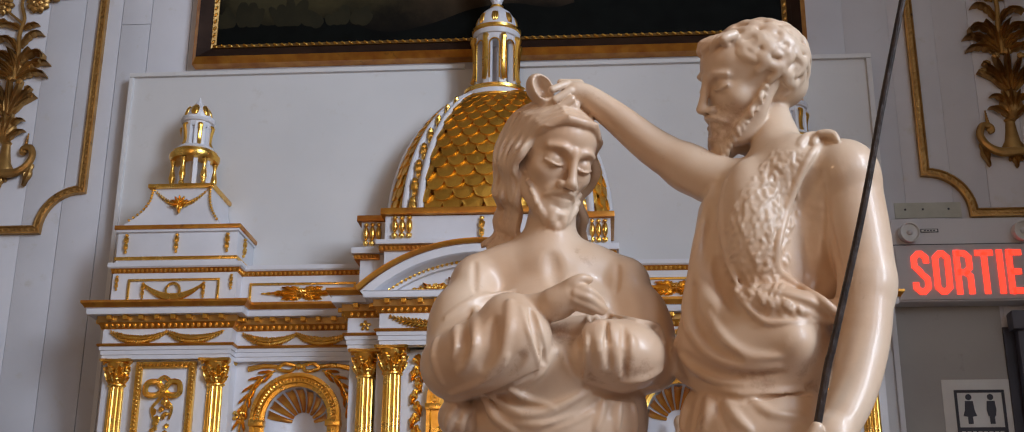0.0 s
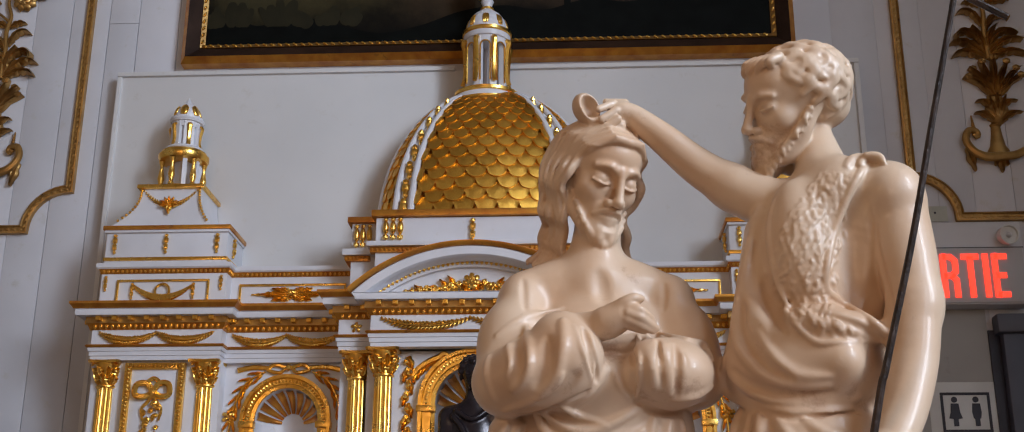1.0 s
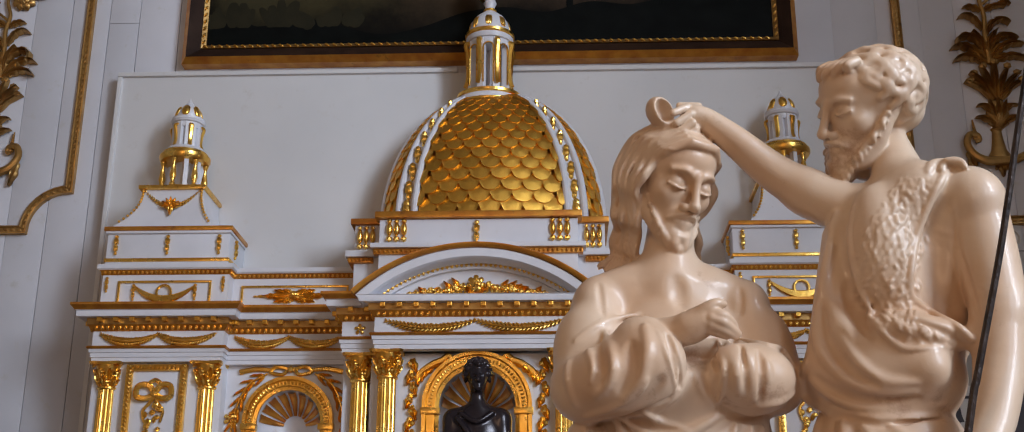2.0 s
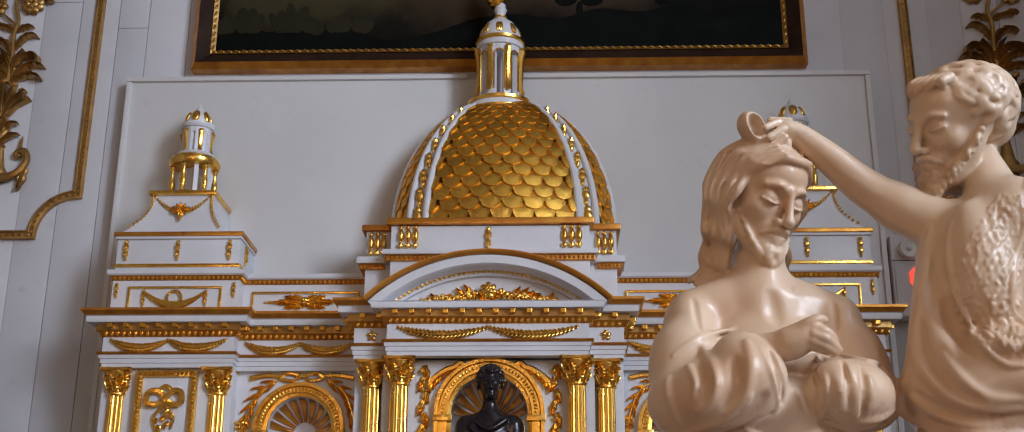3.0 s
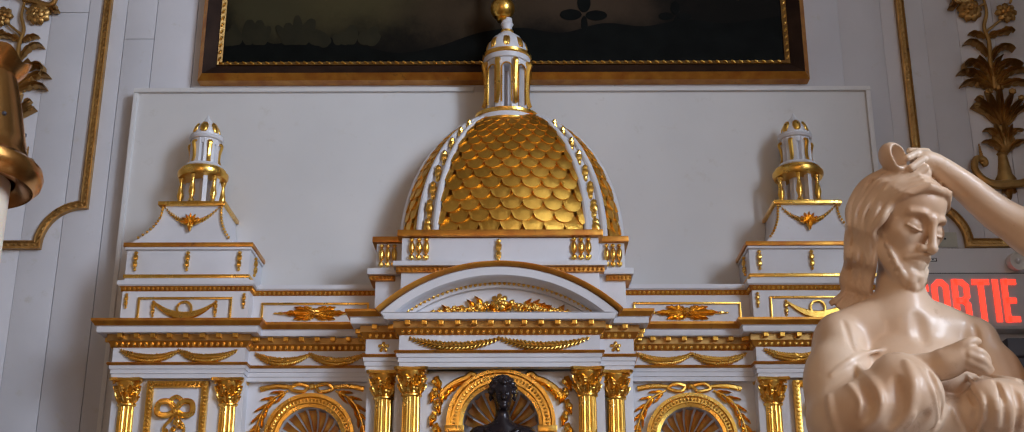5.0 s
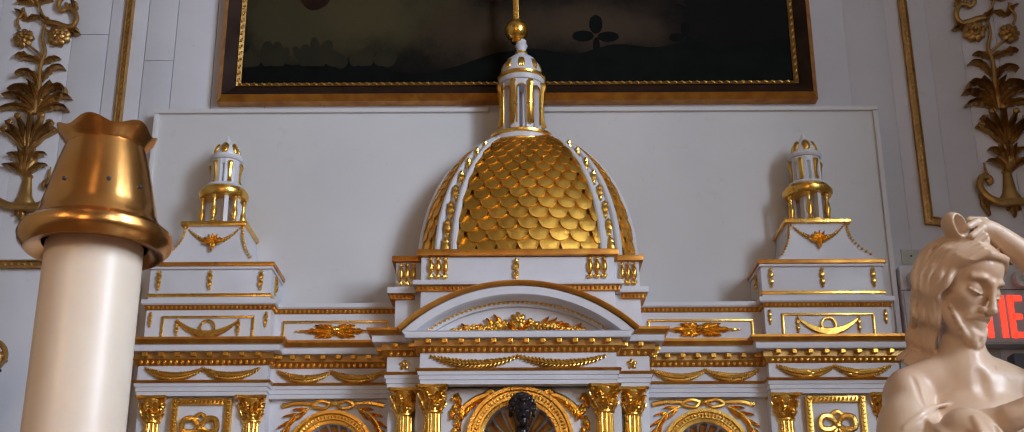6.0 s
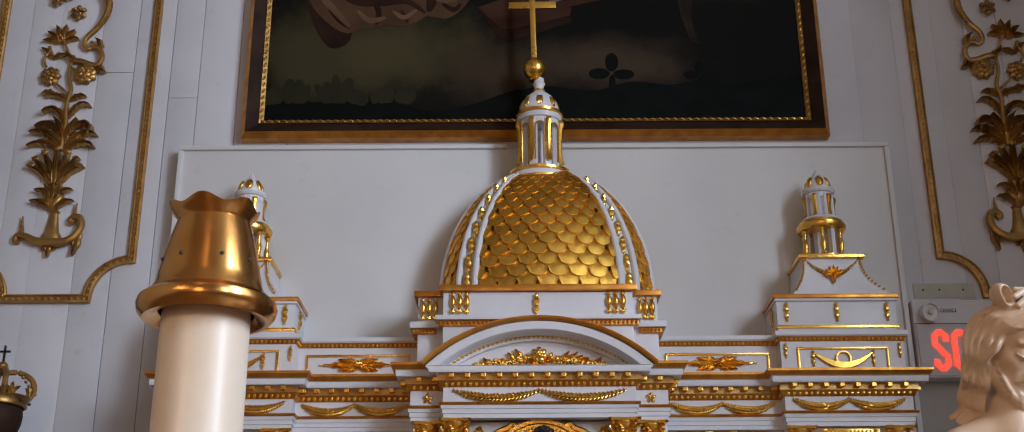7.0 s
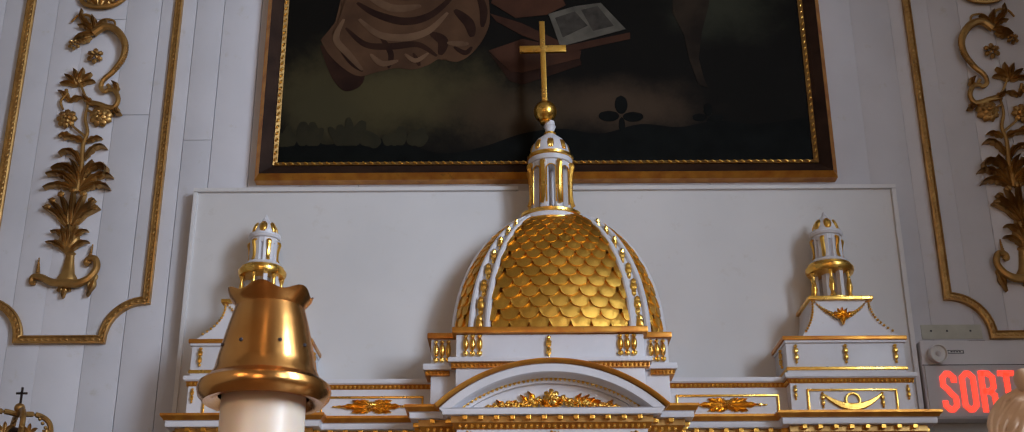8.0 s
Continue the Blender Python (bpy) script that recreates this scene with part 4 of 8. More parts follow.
for a0, a1, cols in ((-38.5, 38.5, 7), (-76, -59, 2), (59, 76, 2)):
    for j in range(ROWS_SC):
        u = 0.010 + UTOP * 0.985 * j / ROWS_SC
        up = dome_point(0, u + 0.02)[0] - dome_point(0, u)[0]
        for i in range(cols + (1 if j % 2 else 0)):
            f_ = (i + (0.0 if j % 2 else 0.5)) / cols
            a = a0 + (a1 - a0) * f_
            p, nn = dome_point(a, u, 0.001)
            pa = dome_point(a0 + (a1 - a0) * max(0, f_ - 0.5 / cols), u)[0]
            pb = dome_point(a0 + (a1 - a0) * min(1, f_ + 0.5 / cols), u)[0]
            w = (pb - pa).length * 1.06
            zt = (dome_point(a, u + 0.01)[0] - p).normalized()
            xt = zt.cross(-nn).normalized() * -1
            yt_ = -nn
            xt = yt_.cross(zt).normalized()
            zt = xt.cross(yt_).normalized()
            h = 0.072
            m = Matrix((xt * w, yt_ * 0.058, zt * h)).transposed().to_4x4()
            m.translation = p + zt * 0.026 + Vector((0, 0, rng.uniform(-0.0008, 0.0008)))
            share("scale", sc_me, dome, m)
for a in (-55, -42, 42, 55, -79, 79):
    bm = bmesh.new()
    tube(bm, [dome_point(a, UTOP * j / 24, 0.011)[0] for j in range(25)], lambda q: 0.0135 - 0.004 * q, 10)
    part("rib", bm, WHITE, dome, "white rounded rib")
for s in (-1, 1):
    bm = bmesh.new()
    rows = [[bm.verts.new(dome_point(s * (42.5 + 12 * i / 4), UTOP * j / 20, 0.004)[0]) for i in range(5)] for j in range(21)]
    for p, q in zip(rows, rows[1:]):
        for i in range(4):
            bm.faces.new((p[i], p[i + 1], q[i + 1], q[i]))
    rb = part("rib_band", bm, WHITE, dome)
    for u in (0.05, 0.14, 0.23, 0.32, 0.41, 0.50, 0.59, 0.67):
        p, nn = dome_point(s * 48.5, u, 0.010)
        bm = bmesh.new()
        k = 1.25 - 0.6 * u
        ball(bm, p + Vector((0, 0, 0.018 * k)), 0.011 * k, 0.010, 0.014 * k)
        ball(bm, p, 0.014 * k, 0.012, 0.020 * k)
        ball(bm, p - Vector((0, 0, 0.022 * k)), 0.010 * k, 0.010, 0.016 * k)
        part("gilt_drop", bm, GOLD, rb)

# lantern
LX, LY = AX + 0.020, 4.372
lan = part("lantern", lathe(bmesh.new(), [(0.118, 3.425), (0.126, 3.432), (0.126, 3.450), (0.112, 3.456), (0.108, 3.474), (0.090, 3.484)], 40, (LX, LY, 0), 1, 0.85), WHITE, altar, "white and gilded lantern with ball and cross")
part("gilt_ring", lathe(bmesh.new(), [(0.116, 3.416), (0.130, 3.420), (0.132, 3.430), (0.120, 3.436)], 40, (LX, LY, 0), 1, 0.85), GOLD, lan)
part("gilt_ring", lathe(bmesh.new(), [(0.108, 3.456), (0.122, 3.460), (0.124, 3.470), (0.110, 3.477)], 40, (LX, LY, 0), 1, 0.85), GOLD, lan)
part("core", lathe(bmesh.new(), [(0.030, 3.48), (0.030, 3.70)], 12, (LX, LY + 0.02, 0)), WHITE, lan)
for k in range(8):
    a = radians(45 * k + 22.5)
    m = Matrix.Translation((LX, LY, 0)) @ Matrix.Rotation(a, 4, "Z")
    part("pier", slab(-0.014, 0.014, -0.084, -0.058, 3.482, 3.690, 0.002), WHITE, lan).matrix_basis = m
    bm = bmesh.new()
    tube(bm, spline([(0, -0.084, 3.682), (0, -0.097, 3.672), (0, -0.090, 3.64), (0, -0.086, 3.56), (0, -0.090, 3.52), (0, -0.098, 3.495)], 5), lambda q: 0.011 - 0.003 * q, 6)
    part("gilt_bracket", bm, GOLD, lan).matrix_basis = m
    a = radians(45 * k)
    m = Matrix.Translation((LX, LY, 0)) @ Matrix.Rotation(a, 4, "Z")
    bm = bmesh.new()
    pts = [Vector((0.0195 * math.sin(radians(t)), -0.083, 3.645 + 0.022 * math.cos(radians(t)))) for t in range(-90, 91, 15)]
    tube(bm, [Vector((-0.0195, -0.083, 3.50))] + pts + [Vector((0.0195, -0.083, 3.50))], 0.0032, 6)
    part("gilt_arch", bm, GOLD, lan).matrix_basis = m
part("arch_ring", lathe(bmesh.new(), [(0.056, 3.664), (0.081, 3.664), (0.083, 3.690), (0.056, 3.690)], 32, (LX, LY, 0)), WHITE, lan)
part("cornice", lathe(bmesh.new(), [(0.080, 3.690), (0.088, 3.694), (0.092, 3.712), (0.084, 3.716)], 40, (LX, LY, 0)), WHITE, lan)
part("gilt_ring", lathe(bmesh.new(), [(0.084, 3.714), (0.096, 3.718), (0.097, 3.728), (0.080, 3.736)], 40, (LX, LY, 0)), GOLD, lan)
part("cap", lathe(bmesh.new(), [(0.078, 3.734), (0.079, 3.752), (0.072, 3.780), (0.056, 3.806), (0.034, 3.824), (0.022, 3.834), (0.018, 3.850), (0.022, 3.864), (0.026, 3.872), (0.022, 3.878), (0.020, 3.896)], 32, (LX, LY, 0)), WHITE, lan)
part("gilt_ring", lathe(bmesh.new(), [(0.018, 3.832), (0.026, 3.836), (0.026, 3.842), (0.018, 3.846)], 20, (LX, LY, 0)), GOLD, lan)
for k in range(8):
    bm = bmesh.new()
    for e in (-1, 0, 1):
        ball(bm, (e * 0.007, -0.072 + abs(e) * 0.002, 3.768), 0.0075, 0.010, 0.026, Matrix.Rotation(radians(-16), 4, "X"), 2)
    part("gilt_leaf", bm, GOLD, lan).matrix_basis = Matrix.Translation((LX, LY, 0)) @ Matrix.Rotation(radians(45 * k), 4, "Z")
bm = bmesh.new()
ball(bm, (AX + 0.002, LY, 3.943), 0.049, None, None, None, 4)
lathe(bm, [(0.022, 3.886), (0.026, 3.892), (0.022, 3.900)], 20, (AX + 0.004, LY, 0))
orb = part("orb", bm, GOLD, lan, "gilded ball")
bm = slab(-0.0115, 0.0115, -0.008, 0.008, 0.0, 0.395, 0.002)
box(bm, -0.100, 0.100, -0.0075, 0.0075, 0.243, 0.275, 0.002)
part("cross", bm, GOLD, lan, "plain gilded cross").matrix_basis = pose(AX, LY, 3.985, 0, -1.0, 0)


# ---- carved statue group ----
class Sculpt:
    """A solid grown from rounded forms, each blended into the rest, and then skinned with quads."""

    def __init__(self, lo, hi, step):
        self.lo, self.step = np.array(lo, np.float32), step
        self.n = [int((b - a) / step) + 1 for a, b in zip(lo, hi)]
        self.axes = [self.lo[i] + step * np.arange(self.n[i], dtype=np.float32) for i in range(3)]
        self.d = np.full(self.n, 0.02, np.float32)

    def window(self, lo, hi, pad):
        w = []
        for i in range(3):
            a = max(0, int((lo[i] - pad - self.lo[i]) / self.step))
            b = min(self.n[i], int((hi[i] + pad - self.lo[i]) / self.step) + 2)
            w.append(slice(a, max(a, b)))
        w = tuple(w)
        if min(s.stop - s.start for s in w) < 1:
            return None, None
        return w, np.meshgrid(*[self.axes[i][w[i]] for i in range(3)], indexing="ij", sparse=True)

    def blend(self, w, e, k, cut):
        d = self.d[w]
        if cut:
            h = np.maximum(k - np.abs(d + e), 0) / k
            self.d[w] = np.maximum(d, -e) + h * h * k * 0.25
        else:
            h = np.maximum(k - np.abs(d - e), 0) / k
            self.d[w] = np.minimum(d, e) - h * h * k * 0.25

    def bar(self, a, b, ra, rb, k, cut=False):
        r = max(ra, rb)
        w, g = self.window([min(p, q) - r for p, q in zip(a, b)], [max(p, q) + r for p, q in zip(a, b)], k + 0.004)
        if w is None:
            return
        ab = [q - p for p, q in zip(a, b)]
        ll = sum(c * c for c in ab) + 1e-12
        t = np.clip(sum((g[i] - a[i]) * ab[i] for i in range(3)) / ll, 0, 1)
        e = np.sqrt(sum((g[i] - a[i] - t * ab[i]) ** 2 for i in range(3))) - (ra + (rb - ra) * t)
        self.blend(w, e, k, cut)

    def fold(self, pts, ra, rb, k, cut=False, taper=False):
        path = spline(pts, 4) if len(pts) > 2 else [Vector(p) for p in pts]
        m = len(path) - 1
        r = max(ra, rb)
        w, g = self.window([min(p[i] for p in path) - r for i in range(3)], [max(p[i] for p in path) + r for i in range(3)], k + 0.004)
        if w is None:
            return
        best = None
        for j in range(m):
            a, b = path[j], path[j + 1]
            ab = [b[i] - a[i] for i in range(3)]
            ll = sum(c * c for c in ab) + 1e-12
            t = np.clip(sum((g[i] - a[i]) * ab[i] for i in range(3)) / ll, 0, 1)
            e = np.sqrt(sum((g[i] - a[i] - t * ab[i]) ** 2 for i in range(3))) - (ra + (rb - ra) * (j + t) / m) * (0.2 + 0.8 * np.clip(np.sin(np.pi * (j + t) / m), 0, 1) ** 0.6 if taper else 1.0)
            best = e if best is None else np.minimum(best, e)
        self.blend(w, best, k, cut)

    def egg(self, c, r, k, tilt=0.0, turn=None, cut=False):
        big = max(r)
        w, g = self.window([v - big for v in c], [v + big for v in c], k + 0.004)
        if w is None:
            return
        x, y, z = (g[i] - c[i] for i in range(3))
        if turn is not None:
            x, y, z = (turn[0][i] * x + turn[1][i] * y + turn[2][i] * z for i in range(3))
        if tilt:
            cs, sn = math.cos(radians(tilt)), math.sin(radians(tilt))
            x, z = cs * x - sn * z, sn * x + cs * z
        k0 = np.sqrt((x / r[0]) ** 2 + (y / r[1]) ** 2 + (z / r[2]) ** 2)
        k1 = np.sqrt((x / r[0] ** 2) ** 2 + (y / r[1] ** 2) ** 2 + (z / r[2] ** 2) ** 2) + 1e-6
        self.blend(w, k0 * (k0 - 1) / k1, k, cut)

    def value(self, p):
        i = [min(self.n[j] - 1, max(0, int(round((p[j] - self.lo[j]) / self.step)))) for j in range(3)]
        return float(self.d[i[0], i[1], i[2]])

    def front(self, p, lift=0.0):
        """The place where the line from the carver's stand through p first meets the solid; lift: out of the surface."""
        eye = Vector((-0.06, -0.84, 0.2))
        way = (Vector(p) - eye).normalized()
        t = (Vector(p) - eye).length - 0.13
        for _ in range(400):
            v = self.value(eye + way * t)
            if v < 0.0002:
                break
            t += max(0.0005, min(v, 0.004) * 0.6)
        return tuple(eye + way * (t - lift))

    def ridge(self, pts, ra, rb, k, lift=0.0, cut=False, flat=False):
        """A fold, or a groove, laid along the front of the solid; it runs out at both ends unless flat, and skips points off the form."""
        eye = Vector((-0.06, -0.84, 0.2))
        hits = [self.front(p, lift) for p in pts]
        far = sorted((Vector(h) - eye).length for h in hits)[len(hits) // 2]
        hits = [h for h in hits if abs((Vector(h) - eye).length - far) < 0.043]
        if len(hits) > 1:
            self.fold(hits, ra, rb, k, cut, not flat)

    def skin(self):
        d, st = self.d, self.step
        s = d < 0
        c = [s[i:self.n[0] - 1 + i, j:self.n[1] - 1 + j, k:self.n[2] - 1 + k] for i in (0, 1) for j in (0, 1) for k in (0, 1)]
        total = sum(a.astype(np.int8) for a in c)
        act = np.argwhere((total > 0) & (total < 8))
        ids = np.full([n - 1 for n in self.n], -1, np.int32)
        ids[tuple(act.T)] = np.arange(len(act))
        corner = np.array([(i, j, k) for i in (0, 1) for j in (0, 1) for k in (0, 1)])
        val = np.stack([d[tuple((act + o).T)] for o in corner], 1)
        pos, cnt = np.zeros((len(act), 3)), np.zeros(len(act))
        for a in range(8):
            for b in range(a + 1, 8):
                if np.abs(corner[a] - corner[b]).sum() != 1:
                    continue
                va, vb = val[:, a], val[:, b]
                hit = (va < 0) != (vb < 0)
                t = np.where(hit, va / np.where(hit, va - vb, 1), 0)
                pos += hit[:, None] * (corner[a] + t[:, None] * (corner[b] - corner[a]))
                cnt += hit
        verts = self.lo + st * (act + pos / cnt[:, None])
        quads = []
        for ax in range(3):
            u, v = (ax + 1) % 3, (ax + 2) % 3
            lo = [slice(None)] * 3
            hi = [slice(None)] * 3
            lo[ax], hi[ax] = slice(0, -1), slice(1, None)
            e = np.argwhere(s[tuple(lo)] != s[tuple(hi)])
            e = e[(e[:, u] > 0) & (e[:, v] > 0) & (e[:, u] < self.n[u] - 1) & (e[:, v] < self.n[v] - 1)]
            du, dv = np.eye(3, dtype=int)[u], np.eye(3, dtype=int)[v]
            q = np.stack([ids[tuple((e - o).T)] for o in (du * 0, du, du + dv, dv)], 1)
            flip = ~s[tuple(e.T)]
            q[flip] = q[flip][:, ::-1]
            quads.append(q)
        quads = np.concatenate(quads)
        quads = quads[(quads >= 0).all(1)]
        return verts, quads


def carve_head(s, m, u, eyes_open, back):
    """Skull and face, looking along -y of the pose m; u: metres for a hundredth of the head's height."""
    turn = m.to_3x3()

    def at(x, y, z):
        return tuple(m @ Vector((x * u, y * u, z * u)))

    def egg(c, r, k, cut=False):
        s.egg(at(*c), [v * u for v in r], k * u, turn=turn, cut=cut)

    def run(pts, ra, rb, k, cut=False):
        s.fold([at(*p) for p in pts], ra * u, rb * u, k * u, cut)
    egg((0, back - 38, 6), (32, back, 34), 4)
    egg((0, -14, -14), (26, 26, 33), 6)
    egg((0, -16, 14), (25, 24, 20), 8)
    egg((0, -22, -36), (16, 19, 15), 8)
    egg((0, -34, -31), (12, 10, 10), 6)
    egg((0, -39, -45), (9, 8, 7), 6)
    for e in (-1, 1):
        egg((e * 18, -26, -15), (8, 9, 8), 8)
        egg((e * 13.5, -44, -4), (9.5, 7.5, 6.5), 5, True)
        egg((e * 13.5, -32, -5.5), (7.8, 7, 6.8), 2)
        run([(e * 4, -39.6, 2.8), (e * 12, -40.4, 6.0), (e * 21, -33.6, 4.0)], 2.0, 1.4, 6)
        low = -5.5 if eyes_open else -7.5
        run([(e * 6, -37.2, low - 0.5), (e * 13.5, -40.4, low - 1.5), (e * 21.5, -34.5, low + 0.5)], 1.2, 1.2, 0.8)
        run([(e * 6, -37.6, low - 2.2), (e * 13.5, -40.6, low - 3.4), (e * 21.5, -34.5, low - 1.2)], 0.8, 0.8, 0.8, True)
        run([(e * 7, -38.5, -1.5), (e * 14, -40.8, 0.8), (e * 22, -34, -1.0)], 0.8, 0.8, 1.2, True)
        egg((e * 5.6, -43.5, -22.5), (3.4, 4.6, 3.4), 2)
        egg((e * 3, -47.5, -26), (1.6, 2.6, 1.3), 1, True)
        run([(e * 1.5, -45, -27.5), (e * 7, -42.8, -29), (e * 13, -36.5, -34)], 2.4, 1.5, 1.2)
        run([(e * 29, 6, -2), (e * 31, 5, -8), (e * 29, 2, -15)], 3.2, 2.2, 1.5)
        # side of the beard
        run([(e * 24.5, -4, -13), (e * 21.5, -14, -31), (e * 13.5, -27, -43), (e * 5.5, -35, -49)], 5.0, 8.5, 6)
    run([(0, -41, 4), (0, -44.5, -8), (0, -49.5, -20)], 2.9, 4.0, 4)
    egg((0, -49.5, -20.5), (4.4, 4.4, 3.9), 2)
    run([(-7.5, -40, -32), (-2.5, -43.2, -30.8), (0, -43.2, -31.4), (2.5, -43.2, -30.8), (7.5, -40, -32)], 1.2, 1.2, 1.4)
    run([(-8, -41, -33.2), (0, -45, -33), (8, -41, -33.2)], 0.9, 0.9, 0.8, True)
    run([(-5, -41.2, -35.2), (0, -43, -35.6), (5, -41.2, -35.2)], 1.5, 1.5, 1.4)
    run([(-6, -44, -41.5), (0, -46, -41.8), (6, -44, -41.5)], 2, 2, 3, True)
    return at, egg, run


def bowed_head(s, m, u):
    """Long wavy hair parted in the middle, and a short forked beard."""
    at, egg, run = carve_head(s, m, u, False, 34)
    rng = random.Random(8)
    for e in (-1, 1):
        for j in range(9):
            q = j / 8
            a = radians(8 + 84 * q)
            x, y, z = e * (26 * math.cos(a * 0.9) + 1), -5 - 35 * math.sin(a), -12 - 40 * math.sin(a)
            for i in range(3):
                b = rng.uniform(-1.5, 1.5)
                run([(x - e * 2.5 * i, y - 1 - 1.5 * i, z - 2.5 * i + 3), (x * 0.97 - e * (1 + 2.5 * i) + b, y - 3 - 1.5 * i, z - 2.5 * i), (x * 0.93 - e * 2.5 * i, y - 1.5 - 1.5 * i, z - 2.5 * i - 4)], 2.4, 1.3, 0.8)
        run([(e * 4, -40, -46), (e * 5, -44, -52), (e * 3, -43, -57)], 5, 2.6, 2)
        run([(e * 9, -36, -45), (e * 10, -39, -51), (e * 8, -38, -55)], 4, 2.2, 1.5)
        # cap of hair, then wavy strands from the parting to the shoulder
        egg((e * 8, -1, 8), (26, 28, 31), 4)
        for j in range(10):
            y0 = -30 + 4.1 * j
            w = [rng.uniform(-2.2, 2.2) for _ in range(10)]
            f_ = max(0.66, math.sqrt(max(0, 1 - ((y0 - 3) / 37) ** 2)))
            strand = []
            for n, phi in enumerate((4, 24, 46, 68, 90)):
                a = radians(phi)
                strand.append((e * (33.5 + 0.3 * j) * max(f_, 0.84) * math.sin(a), y0 - 6 * (1 - j / 9) * math.cos(a) + 12 * (1 - math.cos(a)) + w[n] * (n > 0), 7 + 32.5 * f_ * math.cos(a) + (1.5 if n == 1 else 0)))
            strand += [(e * (34 + 0.7 * j) + w[8], y0 + 10, -9 + w[4]), (e * (35.5 + 0.7 * j), -15 + 2.7 * j + w[5], -20), (e * (28 + 0.8 * j) + w[9], -12 + 2.6 * j, -34 + w[6])]
            hang = [(32 + 0.9 * j - w[2], -14 + 2.4 * j + w[7], -46), (27 + 0.6 * j + w[3], -10 + 2.8 * j, -57 + w[0]), (31 + 0.9 * j, -12 + 2.8 * j, -68 + w[1]), (32 + 1.1 * j + w[6], -14 + 2.6 * j, -79), (40 + 1.4 * j, -13 + 2.6 * j, -90 + w[5])]
            strand += [(e * x + (0.50 if e > 0 else 0.36) * (-30 - z), y, z) for x, y, z in hang]
            run(strand, 4.4 if j < 3 else 3.5, 2.8, 0.8)
            run([(p[0] + e * 2.0, p[1] - 2.4, p[2] + 2.0 * (-1) ** n) for n, p in enumerate(strand[1:])], 1.9, 1.3, 0.6)


def standing_head(s, m, u):
    """Short thick curls and a full curled beard."""
    at, egg, run = carve_head(s, m, u, True, 41)
    rng = random.Random(4)
    egg((0, -33, -53), (10, 11, 12), 5)
    egg((0, -10, -46), (14, 19, 20), 6)
    egg((0, 9, 8), (37, 41, 33), 4)
    egg((0, 25, -12), (28, 24, 21), 6)
    for e in (-1, 1):
        egg((e * 15, -22, -43), (9, 12, 10), 5)
        run([(e * 27, -1, -13), (e * 24.5, -13, -31), (e * 14, -28, -46)], 5, 8, 4)
        for j in range(11):
            for i in range(5):
                q = (j + 0.5 * (i % 2)) / 11
                a = radians(4 + 86 * q)
                out = 1.0 - 0.13 * i
                x, y, z = e * (30.5 * math.cos(a) * out + 2), -5 - 37 * math.sin(a) * (0.9 + 0.03 * i), -9 - 38 * math.sin(a) - 4.3 * i * (0.35 + 0.75 * q)
                b = e * rng.choice((-1, 1)) * rng.uniform(1.2, 2.4)
                run([(x, y, z), (x + b, y - 3, z - 2.8), (x + 0.4 * b, y - 1.8, z - 6)], 2.9, 1.7, 0.6)
    # curls in rows from brow to nape
    for row in range(9):
        lat = 80 - 15 * row
        count = (6, 12, 17, 21, 22, 21, 19, 16, 13)[row]
        for j in range(count):
            lon = 360 * (j + 0.5 * (row % 2)) / count + rng.uniform(-6, 6)
            n = Vector((math.sin(radians(lon)) * math.cos(radians(lat)), -math.cos(radians(lon)) * math.cos(radians(lat)), math.sin(radians(lat))))
            p = Vector((36 * n.x, 9 + 39.5 * n.y, 8 + 32 * n.z))
            if p.y < -15 and p.z < 26 or p.y < -3 and p.z < 5 or p.y < 11 and p.z < -5:
                continue
            side = n.cross(Vector((0, 0, 1)))
            side = side.normalized() if side.length > 0.1 else Vector((1, 0, 0))
            down = side.cross(n).normalized() * -1
            back = side * (1 if n.x > 0 else -1) * -0.6
            b = 1 if (row + j) % 2 else -1
            c = [p - n * 1.0 - down * 6 - side * 4.5 * b, p + n * 1.8 - down * 2 + side * 2.5 * b, p + n * 2.6 + down * 3.5 + side * 2.5 * b + back * 2, p + n * 1.2 + down * 9 - side * 4 * b + back * 3]
            run([tuple(v) for v in c], 4.0, 2.8, 2.6)
            run([tuple(v + n * 1.2 + side * 3.4 * b) for v in c], 2.2, 1.3, 1.6)
    for x in (-16, -7, 2, 11, 19):
        run([(x, -20, 34), (x + 2, -31, 32), (x - 2, -38 + 0.03 * x * x, 28), (x - 4, -37.5 + 0.03 * x * x, 24)], 4.6, 2.6, 1.4)


